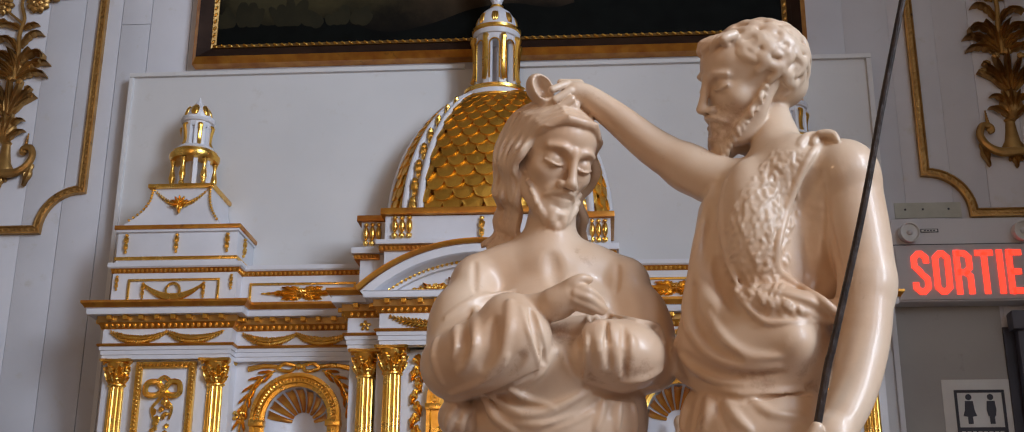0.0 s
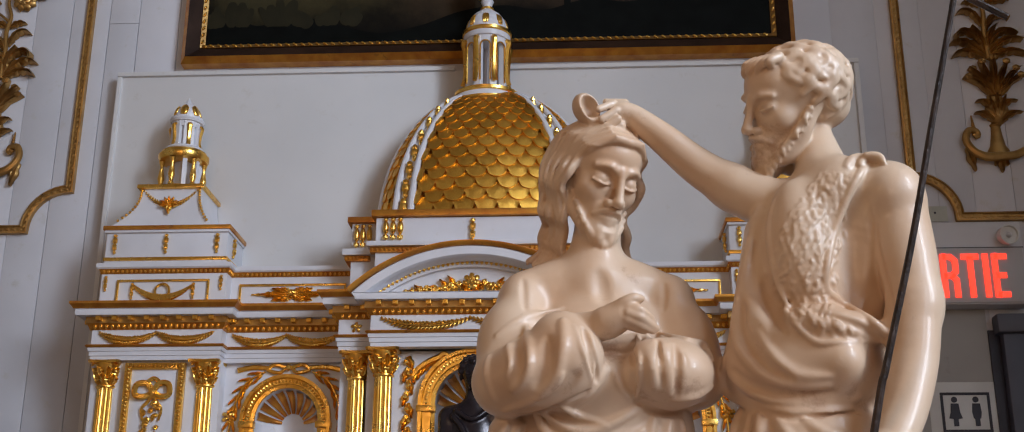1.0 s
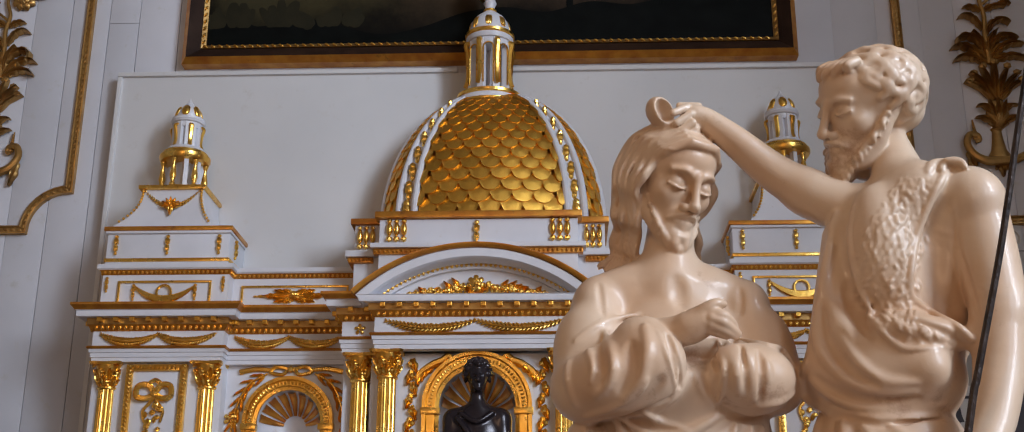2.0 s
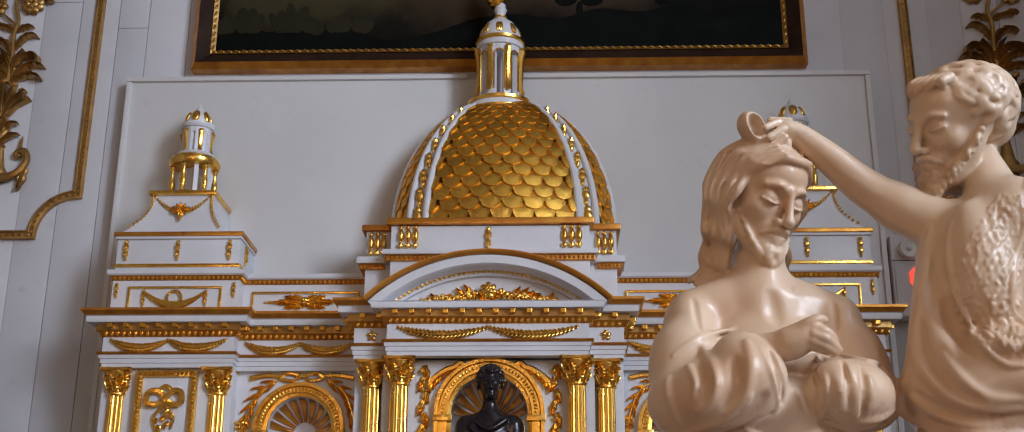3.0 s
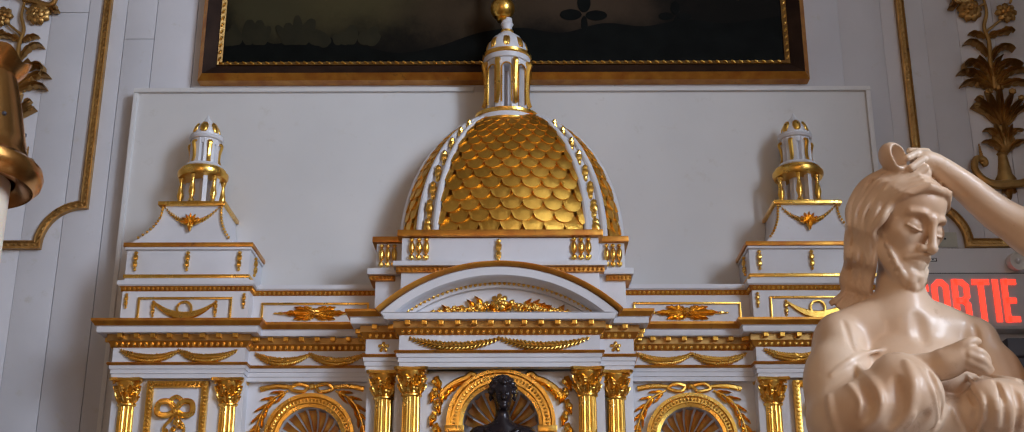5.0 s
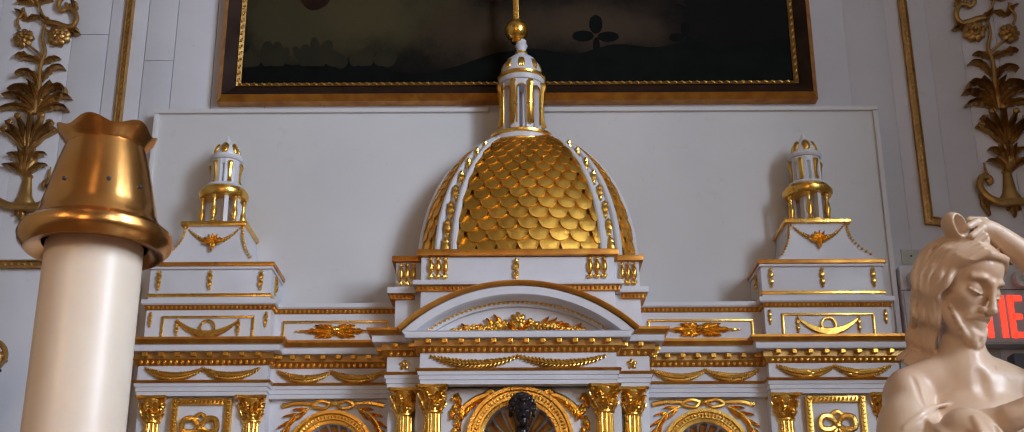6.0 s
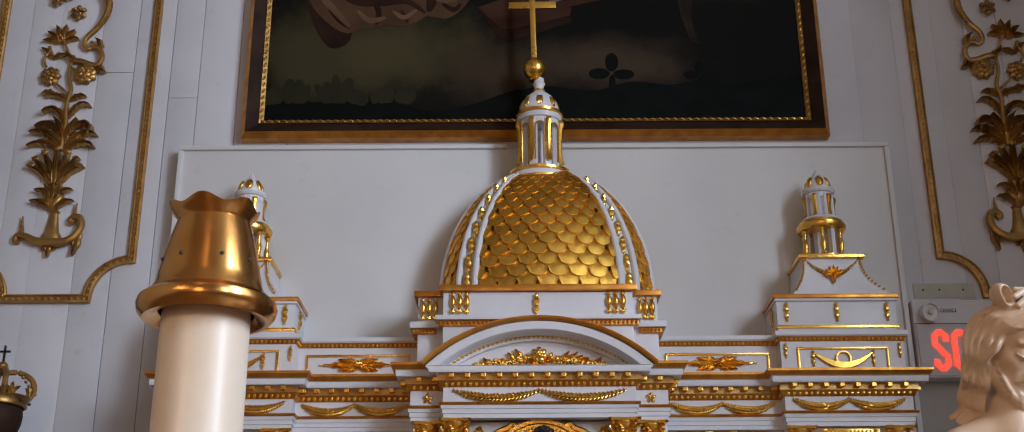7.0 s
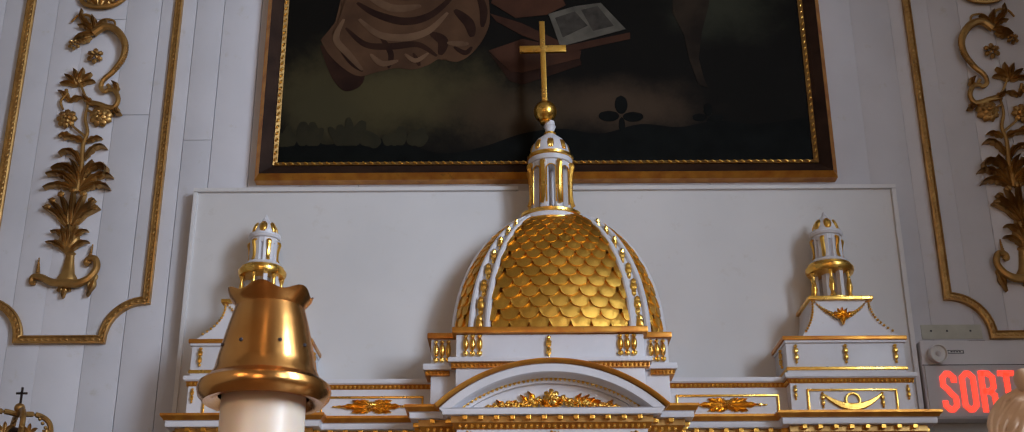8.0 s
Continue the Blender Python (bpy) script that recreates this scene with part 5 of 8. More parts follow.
def statue_group():
    s = Sculpt((-0.19, -0.135, 0.255), (0.17, 0.105, 0.635), 0.0011)
    # bowed figure: waist, chest, shoulders, neck
    s.egg((-0.093, 0.032, 0.343), (0.0653, 0.0543, 0.0552), 0.0046)
    s.egg((-0.088, 0.01, 0.369), (0.0423, 0.0423, 0.0304), 0.0092)
    s.egg((-0.094, 0.032, 0.409), (0.0589, 0.0414, 0.0414), 0.0064)
    s.egg((-0.096, 0.032, 0.446), (0.0497, 0.0304, 0.0239), 0.0092)
    s.bar((-0.099, 0.028, 0.464), (-0.145, 0.022, 0.442), 0.0156, 0.0193, 0.0101)
    s.bar((-0.093, 0.032, 0.465), (-0.044, 0.032, 0.441), 0.0156, 0.0184, 0.0101)
    s.egg((-0.15, 0.018, 0.428), (0.0193, 0.0258, 0.0258), 0.0074)
    s.egg((-0.041, 0.03, 0.432), (0.0175, 0.0248, 0.0230), 0.0074)
    s.bar((-0.094, 0.028, 0.492), (-0.098, 0.022, 0.455), 0.0175, 0.0212, 0.0083)
    # sleeves and forearms
    s.bar((-0.155, 0.006, 0.413), (-0.161, -0.004, 0.374), 0.0202, 0.0212, 0.0064)
    s.bar((-0.158, -0.012, 0.372), (-0.116, -0.034, 0.385), 0.0239, 0.0240, 0.0074)
    s.egg((-0.133, -0.026, 0.374), (0.0359, 0.0270, 0.0230), 0.0083)
    s.egg((-0.121, -0.028, 0.396), (0.0212, 0.0200, 0.0221), 0.0074)
    s.bar((-0.034, 0.022, 0.416), (-0.028, 0.016, 0.379), 0.0202, 0.0212, 0.0064)
    s.bar((-0.028, 0.01, 0.38), (-0.058, -0.030, 0.379), 0.0212, 0.0190, 0.0074)
    s.egg((-0.045, -0.016, 0.376), (0.0276, 0.0265, 0.0230), 0.0083)
    s.egg((-0.0377, 0.0248, 0.4008), (0.0270, 0.0220, 0.0250), 0.0120)
    s.egg((-0.1547, 0.0048, 0.4032), (0.0240, 0.0200, 0.0260), 0.0120)
    s.egg((-0.0889, 0.0239, 0.367), (0.0320, 0.0220, 0.0280), 0.0090)
    # mouth of the one sleeve, hollowed behind its hem
    s.ridge([(-0.1193, 0.0089, 0.4303), (-0.1163, 0.0129, 0.4189), (-0.1115, 0.0184, 0.4035), (-0.1072, 0.0232, 0.3904), (-0.1046, 0.0273, 0.3786)], 0.0026, 0.0026, 0.0014, -0.001)
    s.ridge([(-0.1094, 0.0134, 0.4189), (-0.1059, 0.0181, 0.4058), (-0.102, 0.0228, 0.3926), (-0.0991, 0.0274, 0.3795)], 0.0045, 0.0045, 0.0012, 0.001, True)
    s.ridge([(-0.1051, 0.0189, 0.4036), (-0.1034, 0.0227, 0.3926), (-0.1032, 0.0266, 0.3812)], 0.0016, 0.0016, 0.0008, 0.0)
    # second forearm, low, and the hem it comes out of
    s.fold([(-0.1112, -0.0099, 0.3936), (-0.0909, -0.013, 0.3945), (-0.0664, -0.0143, 0.3975)], 0.0080, 0.0088, 0.0016)
    # the hand laid on the breast
    s.fold([(-0.1142, -0.0247, 0.4056), (-0.1007, -0.0312, 0.4056), (-0.0872, -0.0384, 0.408)], 0.0118, 0.0105, 0.0020)
    s.fold([(-0.089, -0.0385, 0.408), (-0.0802, -0.0419, 0.4106), (-0.0741, -0.042, 0.4123)], 0.0108, 0.0090, 0.0030)
    s.fold([(-0.0862, -0.0427, 0.4149), (-0.0782, -0.0477, 0.4188), (-0.0721, -0.0482, 0.4217), (-0.067, -0.0448, 0.4221)], 0.0050, 0.0028, 0.0022)
    s.fold([(-0.0748, -0.0483, 0.415), (-0.0679, -0.0492, 0.4129), (-0.062, -0.0435, 0.4099), (-0.0587, -0.0361, 0.4073)], 0.0042, 0.0026, 0.0009)
    s.fold([(-0.0757, -0.0492, 0.4113), (-0.068, -0.0488, 0.4086), (-0.0621, -0.0431, 0.4056), (-0.057, -0.0358, 0.4038)], 0.0042, 0.0027, 0.0007)
    s.fold([(-0.0766, -0.048, 0.4076), (-0.069, -0.0465, 0.4048), (-0.0639, -0.0424, 0.4031), (-0.0588, -0.0354, 0.4022)], 0.0040, 0.0026, 0.0007)
    s.fold([(-0.0776, -0.0451, 0.4048), (-0.0707, -0.0438, 0.4024), (-0.0648, -0.0387, 0.4014)], 0.0036, 0.0024, 0.0007)
    # folds of the sleeves
    s.ridge([(-0.1212, 0.009, 0.4294), (-0.1369, 0.0089, 0.4262), (-0.1541, 0.0095, 0.4209), (-0.1695, 0.0116, 0.4112)], 0.0022, 0.0016, 0.0030)
    s.ridge([(-0.1241, 0.0112, 0.4223), (-0.1249, 0.0167, 0.4057), (-0.1303, 0.023, 0.3859), (-0.1412, 0.0266, 0.3727)], 0.0026, 0.0020, 0.0050)
    s.ridge([(-0.1482, 0.0112, 0.417), (-0.1489, 0.0165, 0.4012), (-0.1515, 0.0215, 0.3858), (-0.1601, 0.0245, 0.3748)], 0.0024, 0.0018, 0.0050)
    s.ridge([(-0.1627, 0.014, 0.4055), (-0.162, 0.0178, 0.3945), (-0.1645, 0.021, 0.3844)], 0.0018, 0.0014, 0.0040)
    s.ridge([(-0.1762, 0.016, 0.3967), (-0.1783, 0.02, 0.3844), (-0.1731, 0.0258, 0.3682)], 0.0022, 0.0018, 0.0040)
    s.ridge([(-0.1659, 0.0291, 0.3599), (-0.1482, 0.028, 0.367), (-0.1333, 0.0271, 0.3732), (-0.1266, 0.0233, 0.3859)], 0.0026, 0.0020, 0.0040)
    s.ridge([(-0.1358, 0.0145, 0.41), (-0.1376, 0.0203, 0.3925), (-0.1434, 0.0246, 0.3784)], 0.0030, 0.0020, 0.0060, 0.001, True)
    s.ridge([(-0.1562, 0.0133, 0.409), (-0.1564, 0.0182, 0.3946), (-0.1599, 0.0219, 0.3827)], 0.0026, 0.0020, 0.0060, 0.001, True)
    s.ridge([(-0.1155, 0.0241, 0.386), (-0.1241, 0.0271, 0.375), (-0.1413, 0.0291, 0.3652)], 0.0030, 0.0020, 0.0060, 0.001, True)
    s.ridge([(-0.1669, 0.0302, 0.3563), (-0.1461, 0.0309, 0.3591), (-0.1228, 0.0302, 0.3662), (-0.1047, 0.0282, 0.3759)], 0.0030, 0.0026, 0.0020, 0.0, True)
    s.ridge([(-0.0689, 0.0184, 0.413), (-0.0696, 0.0237, 0.3972), (-0.0699, 0.0288, 0.3818), (-0.0716, 0.0327, 0.37)], 0.0026, 0.0022, 0.0012, -0.0005)
    s.ridge([(-0.0736, 0.0204, 0.4059), (-0.0743, 0.0248, 0.3928), (-0.0751, 0.0292, 0.3796)], 0.0030, 0.0030, 0.0014, 0.0008, True)
    s.ridge([(-0.062, 0.0195, 0.4112), (-0.0614, 0.025, 0.395), (-0.0599, 0.0317, 0.3753)], 0.0042, 0.0030, 0.0030, -0.001)
    s.ridge([(-0.0527, 0.0199, 0.4121), (-0.0494, 0.0259, 0.3951), (-0.0489, 0.0333, 0.3731)], 0.0034, 0.0026, 0.0034, -0.001)
    s.ridge([(-0.0458, 0.0204, 0.4122), (-0.0387, 0.0251, 0.3995), (-0.038, 0.0296, 0.3863)], 0.0026, 0.0018, 0.0040)
    s.ridge([(-0.056, 0.0202, 0.4104), (-0.0554, 0.0262, 0.3928), (-0.0539, 0.0314, 0.3775)], 0.0020, 0.0016, 0.0026, 0.0008, True)
    s.ridge([(-0.0436, 0.0226, 0.4061), (-0.0435, 0.0278, 0.3907), (-0.0434, 0.0344, 0.371)], 0.0022, 0.0016, 0.0034, 0.0008, True)
    s.ridge([(-0.0527, 0.0193, 0.4139), (-0.0343, 0.0221, 0.4096), (-0.0206, 0.0242, 0.4062), (-0.0148, 0.0283, 0.3952)], 0.0022, 0.0018, 0.0034)
    s.ridge([(-0.0721, 0.0335, 0.3673), (-0.0584, 0.0367, 0.3608), (-0.0399, 0.0385, 0.3596), (-0.0199, 0.0376, 0.3667)], 0.0030, 0.0030, 0.0022, 0.0, True)
    s.ridge([(-0.0444, 0.0351, 0.3688), (-0.0305, 0.0353, 0.371), (-0.0165, 0.0341, 0.3777)], 0.0024, 0.0018, 0.0040)
    s.ridge([(-0.148, 0.0003, 0.4494), (-0.1482, 0.004, 0.4385), (-0.1479, 0.0071, 0.4292)], 0.0018, 0.0020, 0.0030, 0.0008, True)
    s.ridge([(-0.047, 0.0083, 0.4477), (-0.0476, 0.0112, 0.4389), (-0.0487, 0.0143, 0.4297)], 0.0018, 0.0020, 0.0030, 0.0008, True)
    s.ridge([(-0.093, 0.0031, 0.4532), (-0.0923, 0.0058, 0.4453), (-0.0915, 0.0088, 0.4365)], 0.0030, 0.0030, 0.0080, 0.0015, True)
    # gathered cloth below
    s.ridge([(-0.0887, 0.0241, 0.3918), (-0.0843, 0.0285, 0.3795), (-0.0753, 0.0327, 0.3691)], 0.0022, 0.0018, 0.0030)
    s.ridge([(-0.0924, 0.0242, 0.3905), (-0.1042, 0.0288, 0.3742), (-0.1183, 0.0314, 0.3636)], 0.0022, 0.0018, 0.0036)
    s.ridge([(-0.14, 0.031, 0.36), (-0.1277, 0.0345, 0.3521), (-0.1163, 0.0371, 0.3469), (-0.0978, 0.0379, 0.3488), (-0.0792, 0.0363, 0.3576), (-0.0675, 0.035, 0.3638)], 0.0040, 0.0034, 0.0030)
    s.ridge([(-0.1261, 0.0308, 0.3636), (-0.1115, 0.0342, 0.3566), (-0.0932, 0.0376, 0.3506)], 0.0026, 0.0020, 0.0026)
    s.ridge([(-0.1322, 0.0318, 0.3591), (-0.1162, 0.0354, 0.3522), (-0.1, 0.0362, 0.3532)], 0.0022, 0.0018, 0.0026, 0.0008, True)
    s.ridge([(-0.1437, 0.031, 0.3591), (-0.1348, 0.0367, 0.3442), (-0.1211, 0.0408, 0.3351)], 0.0040, 0.0034, 0.0030)
    s.ridge([(-0.121, 0.0388, 0.3408), (-0.0934, 0.0411, 0.34), (-0.0678, 0.04, 0.3489)], 0.0030, 0.0026, 0.0036)
    s.ridge([(-0.1027, 0.0419, 0.3356), (-0.0794, 0.0407, 0.3445), (-0.0607, 0.0379, 0.3569)], 0.0022, 0.0018, 0.0030, 0.0008, True)
    s.egg((-0.16, 0.01, 0.34), (0.0129, 0.0184, 0.0138), 0.0055)
    s.ridge([(-0.1624, 0.0325, 0.3507), (-0.168, 0.0343, 0.3441), (-0.17, 0.0371, 0.3353)], 0.0034, 0.0034, 0.0030)
    s.ridge([(-0.1522, 0.0328, 0.352), (-0.1588, 0.0352, 0.3432), (-0.1599, 0.0378, 0.3353)], 0.0034, 0.0034, 0.0030)
    s.ridge([(-0.1596, 0.0331, 0.3494), (-0.1639, 0.0353, 0.3419)], 0.0022, 0.0022, 0.0020, 0.0008, True)
    s.ridge([(-0.0585, 0.0385, 0.3555), (-0.0619, 0.0419, 0.3446), (-0.0648, 0.0447, 0.3358)], 0.0026, 0.0026, 0.0030)
    s.ridge([(-0.0469, 0.0397, 0.3543), (-0.049, 0.0428, 0.3446), (-0.0501, 0.0457, 0.3358)], 0.0026, 0.0026, 0.0030)
    s.ridge([(-0.0377, 0.0404, 0.3543), (-0.037, 0.0437, 0.3447), (-0.0362, 0.0467, 0.3359)], 0.0026, 0.0026, 0.0030)
    s.ridge([(-0.0525, 0.0389, 0.3556), (-0.0554, 0.0424, 0.3446)], 0.0020, 0.0020, 0.0024, 0.0008, True)
    # shell and the pouring hand
    s.egg((-0.101, -0.008, 0.577), (0.0097, 0.0129, 0.0124), 0.0014, tilt=-32)
    s.egg((-0.097, -0.018, 0.575), (0.0069, 0.0129, 0.0101), 0.0014, tilt=-32, cut=True)
    s.egg((-0.087, 0.002, 0.566), (0.0156, 0.0120, 0.0055), 0.0028)
    s.bar((-0.097, -0.008, 0.566), (-0.076, -0.006, 0.564), 0.0041, 0.0041, 0.0028)
    s.egg((-0.075, -0.002, 0.576), (0.0110, 0.0101, 0.0087), 0.0028)
    s.bar((-0.081, -0.008, 0.581), (-0.092, -0.014, 0.574), 0.0032, 0.0028, 0.0009)
    s.bar((-0.079, -0.011, 0.574), (-0.09, -0.014, 0.566), 0.0032, 0.0028, 0.0009)
    s.bar((-0.072, -0.002, 0.584), (-0.086, -0.004, 0.584), 0.0032, 0.0028, 0.0009)
    s.bar((-0.078, -0.012, 0.567), (-0.085, -0.012, 0.562), 0.0032, 0.0028, 0.0009)
    # raised arm of the standing figure
    s.fold([(-0.066, -0.002, 0.573), (-0.045, 0.002, 0.557), (-0.019, 0.008, 0.536), (0.006, 0.008, 0.519)], 0.0087, 0.0166, 0.0037)
    s.fold([(0.004, 0.008, 0.52), (0.026, 0.002, 0.506), (0.052, -0.004, 0.498)], 0.0166, 0.0202, 0.0055)
    # its torso, neck and shoulders
    s.egg((0.069, 0.005, 0.447), (0.0483, 0.0460, 0.0782), 0.0064)
    s.egg((0.062, -0.002, 0.493), (0.0350, 0.0350, 0.0285), 0.0083)
    s.bar((0.0678, 0.0041, 0.5547), (0.068, -0.012, 0.512), 0.0128, 0.0225, 0.0064)
    s.bar((0.068, -0.014, 0.513), (0.103, -0.028, 0.499), 0.0193, 0.0221, 0.0083)
    s.egg((0.107, -0.032, 0.495), (0.0248, 0.0276, 0.0258), 0.0064)
    s.fold([(0.11, -0.034, 0.486), (0.113, -0.04, 0.447), (0.113, -0.045, 0.414)], 0.0216, 0.0184, 0.0037)
    s.fold([(0.113, -0.045, 0.418), (0.107, -0.052, 0.378), (0.095, -0.064, 0.342), (0.081, -0.074, 0.317)], 0.0184, 0.0124, 0.0046)
    s.egg((0.119, -0.043, 0.419), (0.0120, 0.0166, 0.0230), 0.0055)
    s.egg((0.077, -0.078, 0.311), (0.0138, 0.0120, 0.0156), 0.0037)
    s.fold([(0.067, -0.09, 0.316), (0.062, -0.09, 0.308)], 0.0041, 0.0037, 0.0014)
    s.egg((0.085, -0.022, 0.467), (0.0221, 0.0193, 0.0368), 0.0074)
    s.egg((0.0871, -0.036, 0.4808), (0.0138, 0.0092, 0.0175), 0.0074)
    bowed_head(s, pose(-0.0936, 0.0185, 0.5393, 27.6, 3.6, 33.2), 0.0009)
    # breastbone and flank of the standing figure
    s.ridge([(0.0764, 0.0061, 0.4812), (0.084, 0.0023, 0.4944), (0.0954, -0.0016, 0.5085)], 0.0050, 0.0050, 0.0080, 0.002, True)
    s.ridge([(0.0998, 0.0012, 0.501), (0.1022, 0.0095, 0.4769), (0.1081, 0.0187, 0.4506), (0.1124, 0.0249, 0.4331)], 0.0022, 0.0026, 0.0030, 0.0006, True)
    # pelt across the breast: a thick sheet with a raised rim
    s.egg((0.046, -0.032, 0.455), (0.0239, 0.0221, 0.0543), 0.0129, tilt=-4)
    s.egg((0.07, -0.032, 0.501), (0.0184, 0.0184, 0.0248), 0.0129, tilt=26)
    s.egg((0.06, -0.041, 0.402), (0.0350, 0.0193, 0.0129), 0.0092, tilt=8)
    s.ridge([(0.089, -0.004, 0.5141), (0.0813, 0.0021, 0.4944), (0.0744, 0.0089, 0.4724), (0.0716, 0.0161, 0.4505), (0.0802, 0.0203, 0.44), (0.0984, 0.0257, 0.4278)], 0.0075, 0.0075, 0.0050, 0.0045, True)
    s.ridge([(0.0942, 0.003, 0.4944), (0.0864, 0.0098, 0.4725), (0.0869, 0.0172, 0.4505), (0.1023, 0.0235, 0.4353)], 0.0095, 0.0095, 0.0090, 0.0060, True)
    s.ridge([(0.0537, 0.0215, 0.4306), (0.0698, 0.0241, 0.4263), (0.0881, 0.0276, 0.4198), (0.1041, 0.032, 0.4103)], 0.0024, 0.0030, 0.0030, 0.0008, True)
    rng = random.Random(12)
    top, mid, low = Vector((0.0772, -0.0083, 0.5242)), Vector((0.0506, 0.0028, 0.4854)), Vector((0.0496, 0.0213, 0.4302))
    wide, tall = Vector((0.069, 0.0056, 0.4811)) - Vector((0.0293, 0.0028, 0.481)), low - top
    for row in range(21):
        for col in range(9):
            q = (row + 0.3 * rng.random()) / 20
            span = 0.62 + 0.5 * min(1, q * 2.2) - 0.35 * max(0, q - 0.6)
            p = top.lerp(mid, q).lerp(mid.lerp(low, q), q) + wide * ((col + 0.5 * (row % 2)) / 8.5 - 0.5) * span
            d = (tall.normalized() + wide.normalized() * rng.uniform(-0.9, 0.9)).normalized() * rng.uniform(0.0055, 0.0085)
            bend = wide.normalized() * rng.uniform(-0.0016, 0.0016)
            s.ridge([p, p + d * 0.5 + bend, p + d], 0.0019, 0.0010, 0.0009, -0.0006)
    for col in range(34):
        p = Vector((0.0422, 0.0211, 0.4293)).lerp(Vector((0.0949, 0.0314, 0.4102)), col / 33) + Vector((0, 0, rng.uniform(-0.006, 0.007)))
        s.ridge([p, p + Vector((rng.uniform(-0.003, 0.004), 0, -0.0035)), p + Vector((rng.uniform(-0.002, 0.006), 0, -0.006))], 0.0019, 0.0010, 0.0009, -0.0006)
    s.ridge([(0.1014, -0.0092, 0.5322), (0.0901, -0.0062, 0.5207), (0.0805, -0.0009, 0.5031), (0.0723, 0.0051, 0.4834), (0.0668, 0.0113, 0.4636), (0.0647, 0.0156, 0.4504), (0.0673, 0.0185, 0.4425), (0.0815, 0.0227, 0.433), (0.0965, 0.0268, 0.4243), (0.1065, 0.0301, 0.4164)], 0.0030, 0.0030, 0.0014, 0.0004, flat=True)
    # knot of the pelt on the shoulder
    s.ridge([(0.0819, -0.0088, 0.5268), (0.0885, -0.0104, 0.533), (0.096, -0.0116, 0.5383), (0.1014, -0.0104, 0.5357)], 0.0046, 0.0036, 0.0012, -0.001)
    s.ridge([(0.0921, -0.0087, 0.5286), (0.0977, -0.0103, 0.5348), (0.1033, -0.0105, 0.5366), (0.1078, -0.0087, 0.5322)], 0.0042, 0.0030, 0.0010, 0.001)
    s.ridge([(0.095, -0.0111, 0.5365), (0.1006, -0.0116, 0.5392), (0.1061, -0.01, 0.5357), (0.1106, -0.0079, 0.5305)], 0.0036, 0.0026, 0.0010, 0.001)
    # robe across the hips
    s.egg((0.046, -0.002, 0.379), (0.0543, 0.0515, 0.0414), 0.0074)
    s.bar((0.026, -0.01, 0.477), (0.013, -0.01, 0.389), 0.0166, 0.0212, 0.0074)
    s.bar((0.015, -0.022, 0.408), (0.062, -0.045, 0.378), 0.0156, 0.0156, 0.0074)
    s.egg((0.045, 0.0, 0.32), (0.0543, 0.0497, 0.0552), 0.0046)
    s.ridge([(0.0307, -0.0051, 0.5046), (0.0272, -0.0004, 0.4897), (0.0273, 0.0056, 0.4722), (0.0315, 0.0132, 0.4503), (0.0376, 0.0196, 0.4328)], 0.0030, 0.0030, 0.0024)
    s.ridge([(0.0214, -0.0037, 0.4985), (0.0155, 0.0018, 0.4809), (0.0095, 0.0087, 0.4589), (0.0109, 0.0162, 0.437), (0.0234, 0.0245, 0.4151)], 0.0034, 0.0034, 0.0050)
    s.ridge([(0.0136, 0.0031, 0.4765), (0.0019, 0.0126, 0.4457), (0.0005, 0.0213, 0.4194), (0.0115, 0.031, 0.3932), (0.032, 0.0363, 0.3818), (0.0643, 0.0392, 0.3802)], 0.0032, 0.0032, 0.0050)
    s.ridge([(0.0009, 0.014, 0.4413), (-0.0053, 0.0239, 0.4106), (-0.0039, 0.0321, 0.3865), (0.0134, 0.0377, 0.3734), (0.041, 0.0419, 0.367), (0.0872, 0.0438, 0.3716)], 0.0032, 0.0032, 0.0044)
    s.ridge([(-0.0064, 0.0282, 0.3975), (-0.0069, 0.0355, 0.3755), (0.0086, 0.0399, 0.3659), (0.0362, 0.0437, 0.3608), (0.0824, 0.0458, 0.3645)], 0.0026, 0.0026, 0.0036)
    s.ridge([(0.0348, 0.0197, 0.4319), (0.042, 0.0236, 0.4218), (0.0511, 0.0272, 0.4131), (0.0593, 0.0292, 0.4087), (0.0764, 0.0303, 0.4093), (0.0949, 0.0314, 0.4102)], 0.0026, 0.0022, 0.0014)
    s.ridge([(0.0165, 0.024, 0.4151), (0.0277, 0.0307, 0.3976), (0.0437, 0.0355, 0.3867), (0.0653, 0.0372, 0.3864)], 0.0030, 0.0024, 0.0050)
    s.ridge([(0.0232, 0.0126, 0.4502), (0.0261, 0.0187, 0.4327), (0.035, 0.0245, 0.4174)], 0.0034, 0.0030, 0.0060, 0.0012, True)
    s.ridge([(0.0062, 0.0173, 0.4326), (0.0086, 0.0249, 0.4107), (0.0207, 0.0316, 0.3932), (0.0367, 0.0357, 0.3845)], 0.0030, 0.0024, 0.0050, 0.0010, True)
    s.ridge([(-0.002, 0.0315, 0.3887), (0.0112, 0.0357, 0.3791), (0.0319, 0.0389, 0.374), (0.0688, 0.0413, 0.375)], 0.0026, 0.0022, 0.0036, 0.0008, True)
    s.ridge([(-0.0033, 0.038, 0.369), (0.0132, 0.0414, 0.3625), (0.0408, 0.0452, 0.3573), (0.087, 0.0473, 0.3611)], 0.0030, 0.0026, 0.0024, 0.0006, True)
